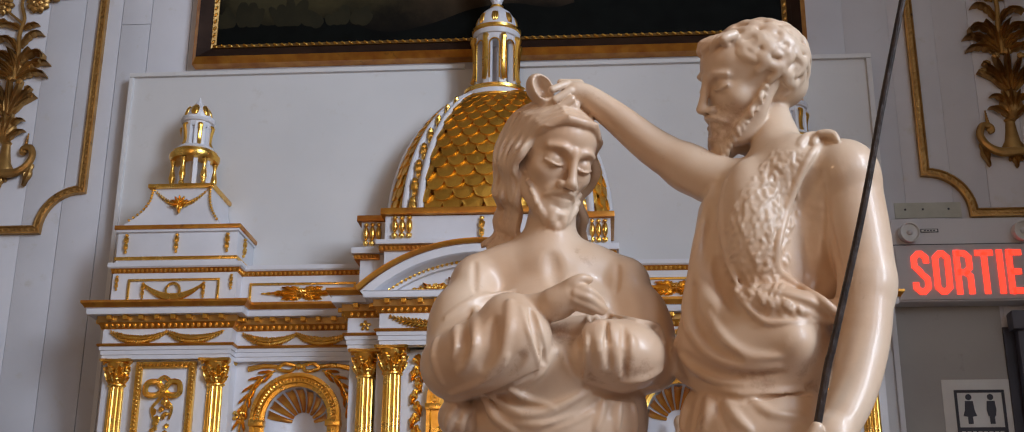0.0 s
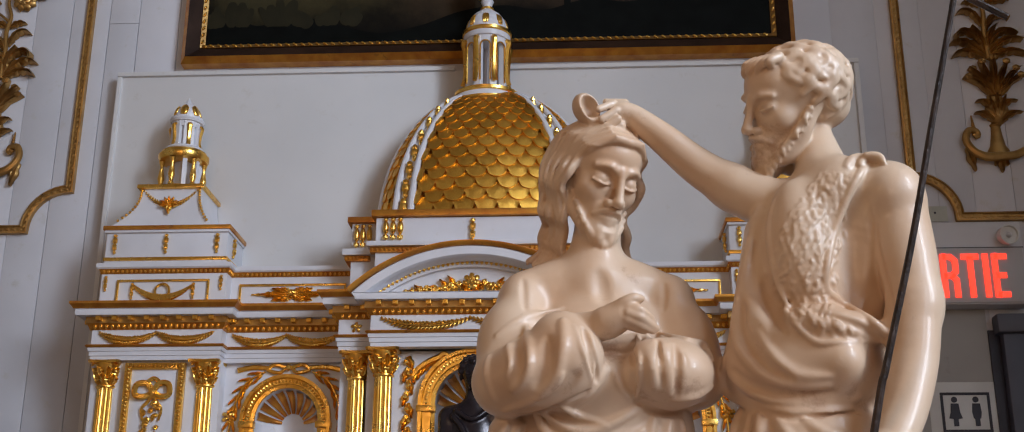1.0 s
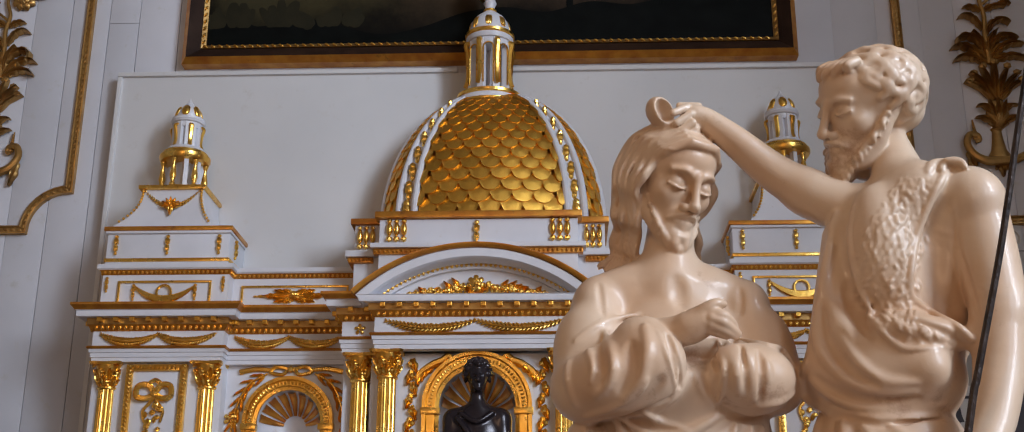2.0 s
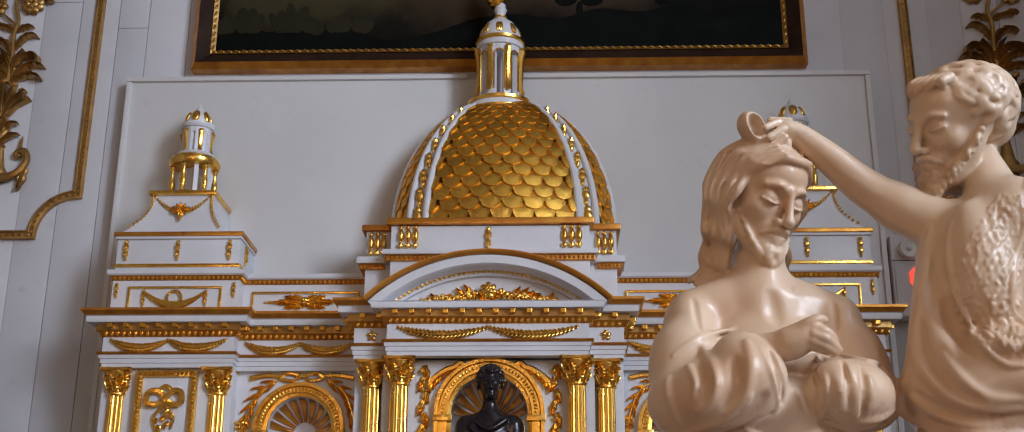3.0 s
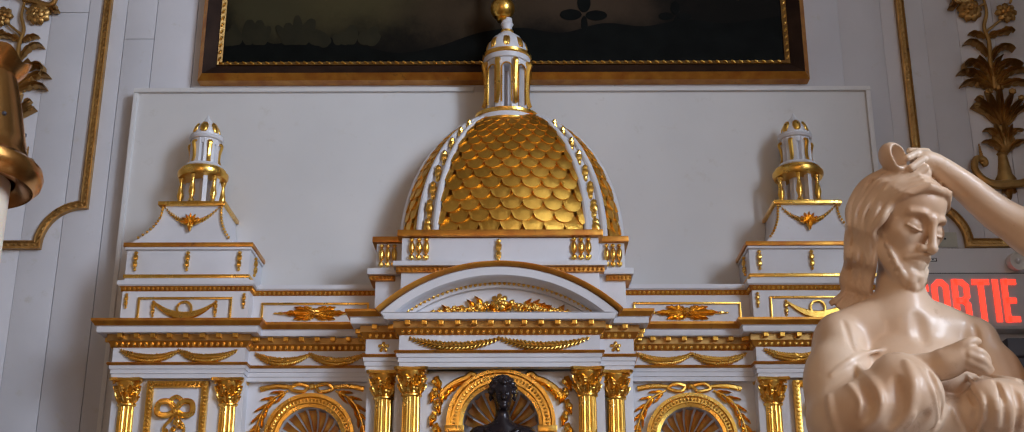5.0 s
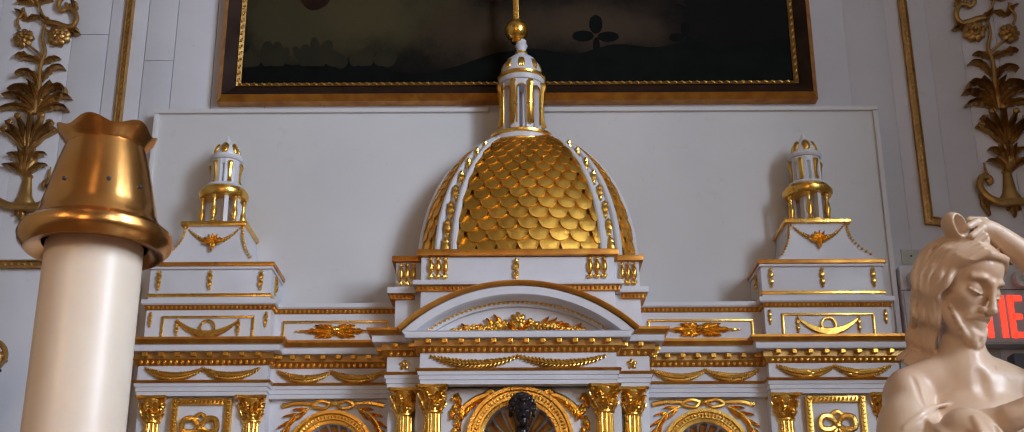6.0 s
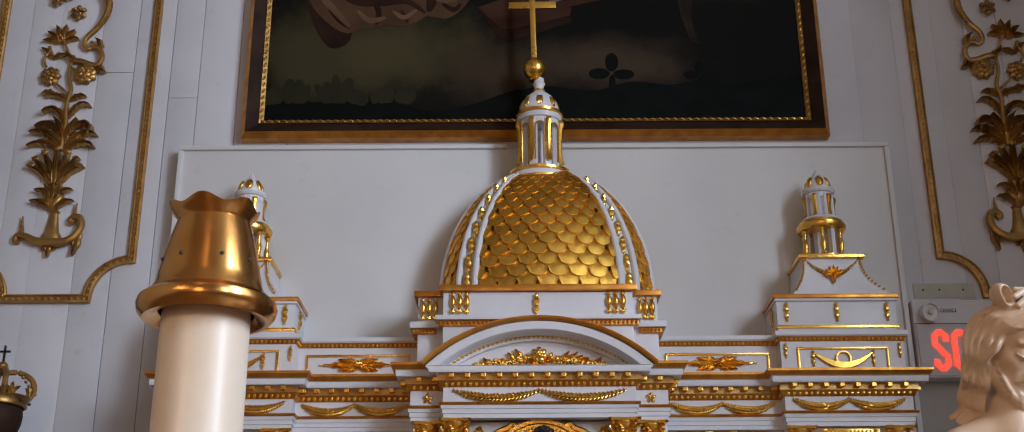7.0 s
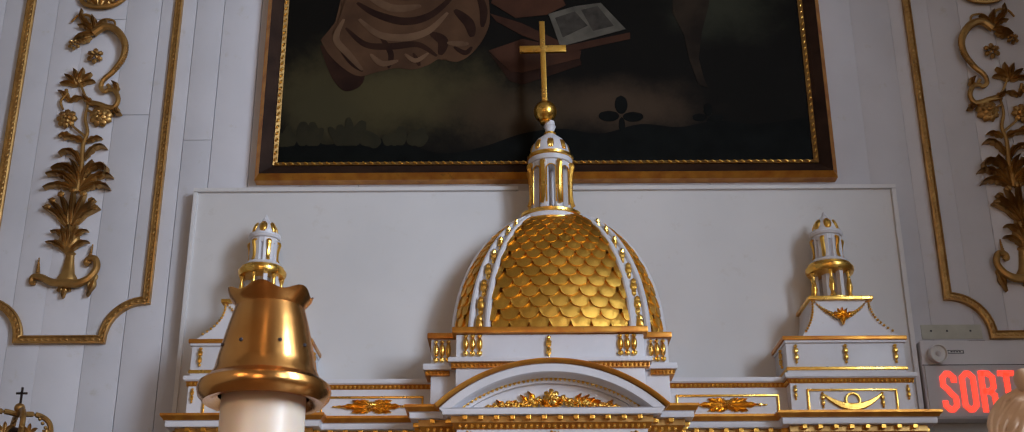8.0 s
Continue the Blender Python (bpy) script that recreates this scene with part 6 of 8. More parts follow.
    s.ridge([(0.004, 0.0408, 0.3624), (-0.0009, 0.0448, 0.3492), (-0.0039, 0.049, 0.3361)], 0.0034, 0.0034, 0.0036)
    s.ridge([(0.0154, 0.0428, 0.359), (0.0148, 0.0462, 0.3484), (0.0118, 0.0502, 0.3361)], 0.0034, 0.0034, 0.0036)
    s.ridge([(0.0278, 0.0445, 0.3564), (0.035, 0.0489, 0.345), (0.045, 0.0525, 0.3363)], 0.0034, 0.0030, 0.0036)
    s.ridge([(0.0454, 0.0458, 0.3565), (0.0591, 0.0494, 0.3486), (0.0821, 0.0523, 0.3452)], 0.0030, 0.0030, 0.0036)
    s.ridge([(0.0095, 0.042, 0.3598), (0.0065, 0.0456, 0.3484), (0.0035, 0.0496, 0.3361)], 0.0022, 0.0022, 0.0026, 0.0008, True)
    s.ridge([(0.0214, 0.0438, 0.3572), (0.0239, 0.0481, 0.345), (0.0275, 0.0513, 0.3362)], 0.0022, 0.0022, 0.0026, 0.0008, True)
    standing_head(s, pose(0.0518, -0.0043, 0.5856, 17.8, 17.3, -64.8), 0.00088)
    verts, quads = s.skin()
    me = bpy.data.meshes.new("plaster_statue")
    # skirts and rocky foot below, in the same mesh
    bm = bmesh.new()
    for cx, cy, rx, ry in ((-0.035, 0.055, 0.075, 0.055), (0.098, 0.012, 0.062, 0.058)):
        lathe(bm, [(1.25, 0.02), (1.2, 0.06), (1.0, 0.12), (0.96, 0.20), (0.98, 0.262)], 48, (cx, cy, 0), rx, ry, wave=lambda a, r, z: 1 + 0.05 * math.sin(9 * a + 6 * z))
    lathe(bm, [(0.20, 0.0), (0.20, 0.018), (0.17, 0.03)], 24, (0.02, 0.03, 0), 1.0, 0.6)
    tmp = bpy.data.meshes.new("tmp")
    bm.to_mesh(tmp)
    bm.free()
    off = len(verts)
    allv = np.concatenate([verts, np.array([v.co for v in tmp.vertices])])
    faces = quads.tolist() + [[i + off for i in p.vertices] for p in tmp.polygons]
    me.from_pydata(allv.tolist(), [], faces)
    bpy.data.meshes.remove(tmp)
    me.shade_smooth()
    me.materials.append(PLASTER)
    ob = new("plaster_statue", me)
    ob.location = (0.06, 0.84, 1.30)
    return tagged(ob, "glazed cream plaster statue of one figure pouring water over another", "statue")


statue_group()


# ---- bust in the middle niche ----
def bust():
    x, y = AX + 0.012, 4.02
    bm = bmesh.new()
    s = Sculpt((-0.12, -0.09, -0.02), (0.12, 0.09, 0.40), 0.003)
    s.egg((0.0, 0.006, 0.335), (0.038, 0.044, 0.046), 0.01)
    s.egg((0.002, -0.012, 0.312), (0.028, 0.032, 0.040), 0.01)
    s.egg((0.004, -0.030, 0.282), (0.014, 0.014, 0.012), 0.01)
    s.bar((0.004, -0.040, 0.325), (0.005, -0.048, 0.306), 0.005, 0.008, 0.006)
    for e in (-1, 1):
        s.egg((0.003 + e * 0.014, -0.042, 0.322), (0.009, 0.008, 0.006), 0.004, cut=True)
        s.egg((e * 0.040, 0.008, 0.318), (0.006, 0.010, 0.014), 0.004)
        s.bar((0.0, 0.010, 0.215), (e * 0.072, 0.012, 0.185), 0.030, 0.034, 0.02)
        s.bar((e * 0.078, 0.010, 0.185), (e * 0.088, 0.0, 0.06), 0.032, 0.030, 0.02)
    for k in range(46):
        a, h = k * 2.4, 1 - 1.15 * (k + 0.5) / 46
        r = math.sqrt(max(0, 1 - h * h))
        if r * math.cos(a) > 0.55 and h < 0.45:
            continue
        s.egg((0.040 * r * math.sin(a), 0.008 - 0.046 * r * math.cos(a), 0.338 + 0.046 * h), (0.011, 0.011, 0.011), 0.003)
    s.bar((0.0, 0.004, 0.29), (0.0, 0.010, 0.20), 0.022, 0.028, 0.015)
    s.egg((0.0, 0.010, 0.10), (0.085, 0.055, 0.13), 0.02)
    s.fold([(-0.05, -0.03, 0.20), (0.0, -0.045, 0.17), (0.05, -0.03, 0.20)], 0.008, 0.008, 0.01)
    s.fold([(-0.06, -0.03, 0.18), (-0.02, -0.050, 0.12), (0.0, -0.05, 0.0)], 0.008, 0.008, 0.012)
    v, q = s.skin()
    me = bpy.data.meshes.new("dark_statue")
    me.from_pydata(v.tolist(), [], q.tolist())
    me.shade_smooth()
    me.materials.append(BRONZE)
    ob = new("dark_statue", me)
    ob.location = (x, y, 1.987)
    tagged(ob, "dark polished bronze statue standing before the middle niche", "statue")
    p = finish("statue_pedestal", lathe(bmesh.new(), [(0.12, 1.6), (0.12, 1.66), (0.10, 1.68), (0.10, 1.94), (0.12, 1.96), (0.12, 1.986)], 32, (x, y, 0)), WHITE)
    tagged(p, "white round pedestal under the dark statue", "pedestal")


bust()


def niche_statue():
    """Only the crown of its head shows in the east side niche."""
    s = Sculpt((-0.06, -0.05, 0.0), (0.06, 0.05, 0.40), 0.003)
    s.egg((0, 0, 0.355), (0.021, 0.024, 0.028), 0.01)
    s.bar((0, 0, 0.33), (0, 0.0, 0.28), 0.014, 0.02, 0.01)
    s.egg((0, 0, 0.22), (0.045, 0.035, 0.10), 0.02)
    s.egg((0, 0, 0.08), (0.05, 0.04, 0.12), 0.02)
    v, q = s.skin()
    me = bpy.data.meshes.new("small_statue")
    me.from_pydata(v.tolist(), [], q.tolist())
    me.shade_smooth()
    me.materials.append(PLASTER)
    ob = new("small_statue", me)
    ob.location = (AX + 0.672, 4.33, 1.835)
    tagged(ob, "small pale plaster statue standing in the side niche", "statue")
    p = finish("statue_pedestal", slab(AX + 0.612, AX + 0.732, 4.28, 4.38, 1.6, 1.84, 0.004), WHITE)
    tagged(p, "white block pedestal inside the side niche", "pedestal")


niche_statue()


# ---- gilded wall trims ----
def trim_path(cx, half, z_low, r, z_top):
    """An upright panel outline with concave lower corners."""
    pts = [(cx - half, z_top), (cx - half, z_low + r)]
    pts += [(cx - half - 0.0 + r * (1 - math.cos(radians(a))) - 0.0, z_low + r - r * math.sin(radians(a))) for a in ()]
    pts += [(cx - half + r * math.sin(radians(a)), z_low + r * math.cos(radians(a))) for a in range(0, 91, 9)]
    pts += [(cx + half - r * math.sin(radians(a)), z_low + r * math.cos(radians(a))) for a in range(90, -1, -9)]
    pts += [(cx + half, z_top)]
    return pts


def wall_trim(cx, half=0.335):
    t = thing("panel_moulding", "gilded carved moulding framing a white wall panel", "moulding", (cx, WALL_Y, 3.0), "wall panels")
    raw = trim_path(0, half, 0.0, 0.165, 2.0)
    pts = [p for i, p in enumerate(raw) if i == 0 or (Vector(p) - Vector(raw[i - 1])).length > 1e-4]
    prof = [(-0.018, 0.0), (-0.018, 0.012), (-0.012, 0.017), (-0.008, 0.012), (0.008, 0.014), (0.012, 0.024), (0.018, 0.022), (0.018, 0.0)]
    bm = bmesh.new()
    rows = []
    for i, p in enumerate(pts):
        p = Vector(p)
        d0 = (p - Vector(pts[i - 1])).normalized() if i else (Vector(pts[1]) - p).normalized()
        d1 = (Vector(pts[i + 1]) - p).normalized() if i < len(pts) - 1 else d0
        n0, n1 = Vector((-d0.y, d0.x)), Vector((-d1.y, d1.x))
        m = n0 + n1
        m = m / max(0.35, m.dot(n0))
        rows.append([bm.verts.new((p.x - m.x * o, -h, p.y - m.y * o)) for o, h in prof])
    for a, b in zip(rows, rows[1:]):
        for i in range(len(prof) - 1):
            bm.faces.new((a[i], a[i + 1], b[i + 1], b[i]))
    part("rail", bm, TRIMGOLD, t)
    bm = bmesh.new()
    for a, b in zip(pts, pts[1:]):
        a, b = Vector(a), Vector(b)
        d = b - a
        k = max(1, round(d.length / 0.026))
        ang = math.atan2(d.x, d.y)
        for i in range(k):
            c = a + d * ((i + 0.5) / k)
            ball(bm, (c.x, -0.013, c.y), 0.0075, 0.005, 0.013, Matrix.Rotation(ang + 0.5, 4, "Y"))
    part("carving", bm, OLDGOLD, t, "small carved gilded leaves")
    return t


TRIM_W, TRIM_E = -2.385, 1.575
wall_trim(TRIM_W)
wall_trim(TRIM_E)


# ---- carved ornaments in the panels ----
def ornament(cx, mirror):
    t = thing("wall_ornament", "aged gilded carved wood ornament of flowers, leaves and scrolls", "ornament", (cx, WALL_Y - 0.002, 3.18), "carved wall ornaments")
    Y = 0.0

    def put(name, bm, label=""):
        if mirror:
            bmesh.ops.scale(bm, verts=bm.verts, vec=(-1, 1, 1))
        part(name, bm, OLDGOLD, t, label)

    def scroll(pts, r0, r1, seg=8):
        bm = bmesh.new()
        tube(bm, spline([(x, Y - d, z) for x, z, d in pts], 8), lambda q: r0 + (r1 - r0) * q, seg, 0.8)
        return bm
    # foot: bowl, drop, side horns
    bm = lathe(bmesh.new(), [(0.040, 0.062), (0.042, 0.085), (0.030, 0.105), (0.022, 0.15), (0.018, 0.185), (0.024, 0.192), (0.018, 0.20)], 16, (-0.006, Y, 0), 1, 0.7)
    put("stem", bm)
    bm = bmesh.new()
    for a in (150, 180, 210):
        leaf(bm, -0.010, 0.068, a, 0.072 if a == 180 else 0.05, 0.034, Y, 0, 2, 0.02)
    put("drop", bm)
    put("horn", scroll([(-0.006, 0.058, 0.02), (-0.06, 0.062, 0.02), (-0.11, 0.085, 0.016), (-0.142, 0.088, 0.012), (-0.148, 0.066, 0.01), (-0.130, 0.062, 0.008)], 0.018, 0.010))
    put("horn", scroll([(-0.006, 0.058, 0.02), (0.05, 0.056, 0.022), (0.095, 0.08, 0.022), (0.118, 0.125, 0.02), (0.105, 0.165, 0.018), (0.075, 0.165, 0.014), (0.068, 0.148, 0.012), (0.082, 0.140, 0.012)], 0.020, 0.009))
    bm = bmesh.new()
    leaf(bm, 0.112, 0.10, 192, 0.10, 0.034, Y, 0, 2, 0.024)
    put("tail_leaf", bm)
    for x, z0, a in ((-0.125, 0.092, -3), (0.080, 0.150, 4)):
        bm = bmesh.new()
        for k in range(9):
            q = k / 9
            ball(bm, (x + 0.10 * math.sin(radians(a)) * q, Y - 0.012, z0 + 0.085 * q), 0.013 * (1 - 0.8 * q), 0.010 * (1 - 0.6 * q), 0.007)
        put("twist", bm, "twisted gilded finial")
    # urn of closed leaves
    bm = bmesh.new()
    lathe(bm, [(0.014, 0.195), (0.040, 0.215), (0.048, 0.245), (0.040, 0.285), (0.028, 0.31)], 16, (-0.018, Y, 0), 1, 0.6)
    put("urn", bm)
    for x, z, a, ln, cu in ((-0.03, 0.21, -50, 0.085, -60), (0.0, 0.21, 50, 0.085, 60), (-0.03, 0.25, -30, 0.08, -90), (0.0, 0.25, 30, 0.085, 95), (-0.025, 0.215, -12, 0.10, -10), (-0.01, 0.215, 12, 0.10, 10), (-0.018, 0.215, 0, 0.105, 0)):
        bm = bmesh.new()
        leaf(bm, x, z, a, ln, 0.028, Y - 0.012, cu, 2, 0.024)
        put("leaf", bm)
    # fan
    for k, a in enumerate((-52, -38, -20, 0, 18, 38, 54)):
        bm = bmesh.new()
        ln = 0.165 - 0.010 * abs(k - 3)
        leaf(bm, -0.022 + 0.004 * (k - 3), 0.318, a * 0.75, ln, 0.036, Y - 0.004 * (k % 2), a * 0.8, 1, 0.026, 0.9)
        ball(bm, (-0.022 + ln * 0.93 * math.sin(radians(a * 1.0)), Y - 0.026, 0.318 + ln * 0.93 * math.cos(radians(a * 1.0))), 0.017, 0.010, 0.015)
        put("fan_leaf", bm)
    # acanthus
    for k, (x, z, a, ln, w, cu) in enumerate(((-0.010, 0.475, -62, 0.150, 0.036, -70), (0.0, 0.475, 62, 0.145, 0.036, 75), (-0.008, 0.49, -40, 0.160, 0.038, -80), (0.002, 0.49, 42, 0.160, 0.038, 85), (-0.006, 0.52, -26, 0.16, 0.036, -120), (0.004, 0.53, 26, 0.175, 0.034, 190), (-0.006, 0.50, -8, 0.13, 0.036, -40), (0.0, 0.50, 10, 0.12, 0.036, 40), (-0.012, 0.60, -20, 0.13, 0.030, -140), (0.0, 0.62, 24, 0.13, 0.028, 110))):
        bm = bmesh.new()
        leaf(bm, x, z, a, ln, w, Y - 0.003 * (k % 3), cu, 5, 0.030, 0.9)
        put("leaf", bm)
    put("stalk", scroll([(-0.010, 0.47, 0.012), (-0.004, 0.58, 0.014), (-0.010, 0.68, 0.014), (0.0, 0.75, 0.012), (-0.018, 0.82, 0.012), (-0.012, 0.90, 0.01)], 0.012, 0.006))
    put("twig", scroll([(-0.006, 0.73, 0.01), (-0.05, 0.765, 0.012), (-0.09, 0.80, 0.01)], 0.006, 0.005))
    for x, z, a, ln, cu in ((-0.006, 0.70, -55, 0.10, -50), (0.0, 0.705, 60, 0.075, 40), (-0.075, 0.735, -70, 0.05, -60)):
        bm = bmesh.new()
        leaf(bm, x, z, a, ln, 0.030, Y - 0.004, cu * 1.4, 3, 0.024)
        put("leaf", bm)
    for x, z, r, n in ((-0.098, 0.816, 0.048, 8), (0.050, 0.829, 0.056, 9), (-0.012, 1.125, 0.040, 6), (-0.112, 1.185, 0.030, 6)):
        put("flower", flower(bmesh.new(), x, z, r, Y - 0.006, n, 0.022), "gilded carved blossom")
    put("twig", scroll([(-0.018, 0.86, 0.012), (0.02, 0.84, 0.012), (0.05, 0.829, 0.01)], 0.006, 0.005))
    put("twig", scroll([(-0.120, 0.86, 0.01), (-0.135, 0.90, 0.012), (-0.115, 0.935, 0.012), (-0.120, 0.96, 0.01)], 0.005, 0.008))
    bm = bmesh.new()
    leaf(bm, -0.10, 0.905, -30, 0.075, 0.03, Y, -50, 2, 0.022)
    leaf(bm, -0.10, 0.905, 60, 0.06, 0.03, Y, 40, 2, 0.022)
    put("lily", bm)
    put("twig", scroll([(-0.012, 0.89, 0.01), (-0.034, 0.932, 0.012), (-0.062, 0.99, 0.012)], 0.006, 0.005))
    for a in (-75, -45, -15, 12, 40, 68):
        bm = bmesh.new()
        leaf(bm, -0.072, 0.985, a, 0.078, 0.036, Y - 0.004 * (abs(a) < 20), a * 0.5, 1, 0.026)
        put("petal", bm)
    # great C scroll with ridged back
    put("scroll", scroll([(-0.03, 1.235, 0.02), (0.02, 1.268, 0.024), (0.075, 1.245, 0.028), (0.118, 1.18, 0.028), (0.118, 1.11, 0.026), (0.085, 1.045, 0.024), (0.043, 1.0, 0.02), (0.035, 0.965, 0.018), (0.055, 0.945, 0.016), (0.072, 0.965, 0.014), (0.060, 0.982, 0.014)], 0.020, 0.007))
    bm = bmesh.new()
    c = spline([(0.02, 0, 1.272), (0.078, 0, 1.252), (0.126, 0, 1.18), (0.125, 0, 1.10), (0.09, 0, 1.04)], 7)
    for p, q in zip(c, c[1:]):
        d = q - p
        ball(bm, (p.x, Y - 0.030, p.z), 0.011, 0.010, 0.006, Matrix.Rotation(math.atan2(d.x, d.z), 4, "Y"))
    put("ridge", bm)
    put("scroll", scroll([(0.060, 0.952, 0.014), (0.095, 0.950, 0.018), (0.118, 0.905, 0.020), (0.105, 0.868, 0.018), (0.07, 0.870, 0.016), (0.03, 0.885, 0.014), (-0.02, 0.895, 0.012)], 0.010, 0.014))
    for x, z, a, ln, cu in ((0.10, 0.94, 10, 0.06, -60), (0.11, 0.87, 170, 0.055, -60), (0.01, 0.89, -70, 0.065, 40), (-0.03, 1.24, -95, 0.095, -40), (-0.03, 1.24, -40, 0.085, -50), (-0.03, 1.25, -5, 0.085, -15), (-0.03, 1.25, 30, 0.075, 30), (-0.04, 1.22, -130, 0.06, 30), (-0.05, 1.28, -60, 0.10, 60)):
        bm = bmesh.new()
        leaf(bm, x, z, a, ln, 0.030, Y - 0.008, cu * 1.4, 3, 0.028)
        put("leaf", bm)
    put("twig", scroll([(-0.04, 1.27, 0.012), (-0.06, 1.33, 0.012), (-0.11, 1.335, 0.012), (-0.14, 1.30, 0.01)], 0.007, 0.005))
    put("twig", scroll([(-0.03, 1.27, 0.012), (0.0, 1.31, 0.012), (0.05, 1.305, 0.012), (0.06, 1.27, 0.01)], 0.007, 0.005))
    put("scroll", scroll([(-0.12, 1.47, 0.012), (-0.10, 1.40, 0.014), (-0.03, 1.375, 0.016), (0.05, 1.39, 0.014), (0.10, 1.45, 0.012), (0.09, 1.52, 0.012)], 0.010, 0.014))
    for x, z, a, ln, cu in ((-0.02, 1.37, 0, 0.12, 10), (-0.03, 1.38, -40, 0.10, -30), (-0.01, 1.38, 40, 0.10, 30)):
        bm = bmesh.new()
        leaf(bm, x, z, a, ln, 0.045, Y - 0.006, cu, 4, 0.028)
        put("leaf", bm)


ornament(TRIM_W + 0.0, False)
ornament(TRIM_E + 0.0, True)


# ---- painting ----
def paint_material(name, a, b, scale, stretch=(1, 1, 1), rough=0.55):
    m = material(name, [c * 0.42 for c in a], [c * 0.35 for c in b], rough, scale=scale, bump=0.15, fine=160)
    m.node_tree.nodes["Principled BSDF"].inputs["Specular IOR Level"].default_value = 0.2
    nt = m.node_tree
    mp = nt.nodes.new("ShaderNodeMapping")
    mp.inputs["Scale"].default_value = stretch
    tc = nt.nodes["Texture Coordinate"]
    for n in nt.nodes:
        if n.type == "TEX_NOISE" and n.inputs["Scale"].default_value == scale:
            nt.links.new(tc.outputs["Object"], mp.inputs["Vector"])
            nt.links.new(mp.outputs[0], n.inputs["Vector"])
    return m


def ground_material(name, dark, glades):
    """Dark painted ground with soft lighter glades: centre x, z, half width, half height, colour."""
    m = paint_material(name, dark, dark, 2.3, (1, 1, 1.5))
    nt = m.node_tree
    N, L = nt.nodes, nt.links
    b = N["Principled BSDF"]
    b.inputs["Specular IOR Level"].default_value = 0.07
    out = b.inputs["Base Color"].links[0].from_socket
    noise = N.new("ShaderNodeTexNoise")
    noise.inputs["Scale"].default_value, noise.inputs["Detail"].default_value, noise.inputs["Roughness"].default_value = 4.5, 6, 0.65
    L.new(N["Texture Coordinate"].outputs["Object"], noise.inputs["Vector"])
    for x, z, rx, rz, colour in glades:
        mp = N.new("ShaderNodeMapping")
        mp.inputs["Scale"].default_value = (1 / rx, 0.0, 1 / rz)
        mp.inputs["Location"].default_value = (-x / rx, 0.0, -z / rz)
        L.new(N["Texture Coordinate"].outputs["Object"], mp.inputs["Vector"])
        ln = N.new("ShaderNodeVectorMath")
        ln.operation = "LENGTH"
        L.new(mp.outputs[0], ln.inputs[0])
        add = N.new("ShaderNodeMath")
        add.operation = "MULTIPLY_ADD"
        add.inputs[1].default_value = 1.3
        L.new(noise.outputs["Fac"], add.inputs[0])
        L.new(ln.outputs["Value"], add.inputs[2])
        rg = N.new("ShaderNodeMapRange")
        rg.interpolation_type = "SMOOTHSTEP"
        rg.inputs["From Min"].default_value, rg.inputs["From Max"].default_value = 0.75, 1.75
        rg.inputs["To Min"].default_value, rg.inputs["To Max"].default_value = 1.0, 0.0
        L.new(add.outputs[0], rg.inputs["Value"])
        mix = N.new("ShaderNodeMix")
        mix.data_type = "RGBA"
        L.new(rg.outputs[0], mix.inputs["Factor"])
        L.new(out, mix.inputs["A"])
        mix.inputs["B"].default_value = (*colour, 1)
        out = mix.outputs["Result"]
    L.new(out, b.inputs["Base Color"])
    return m


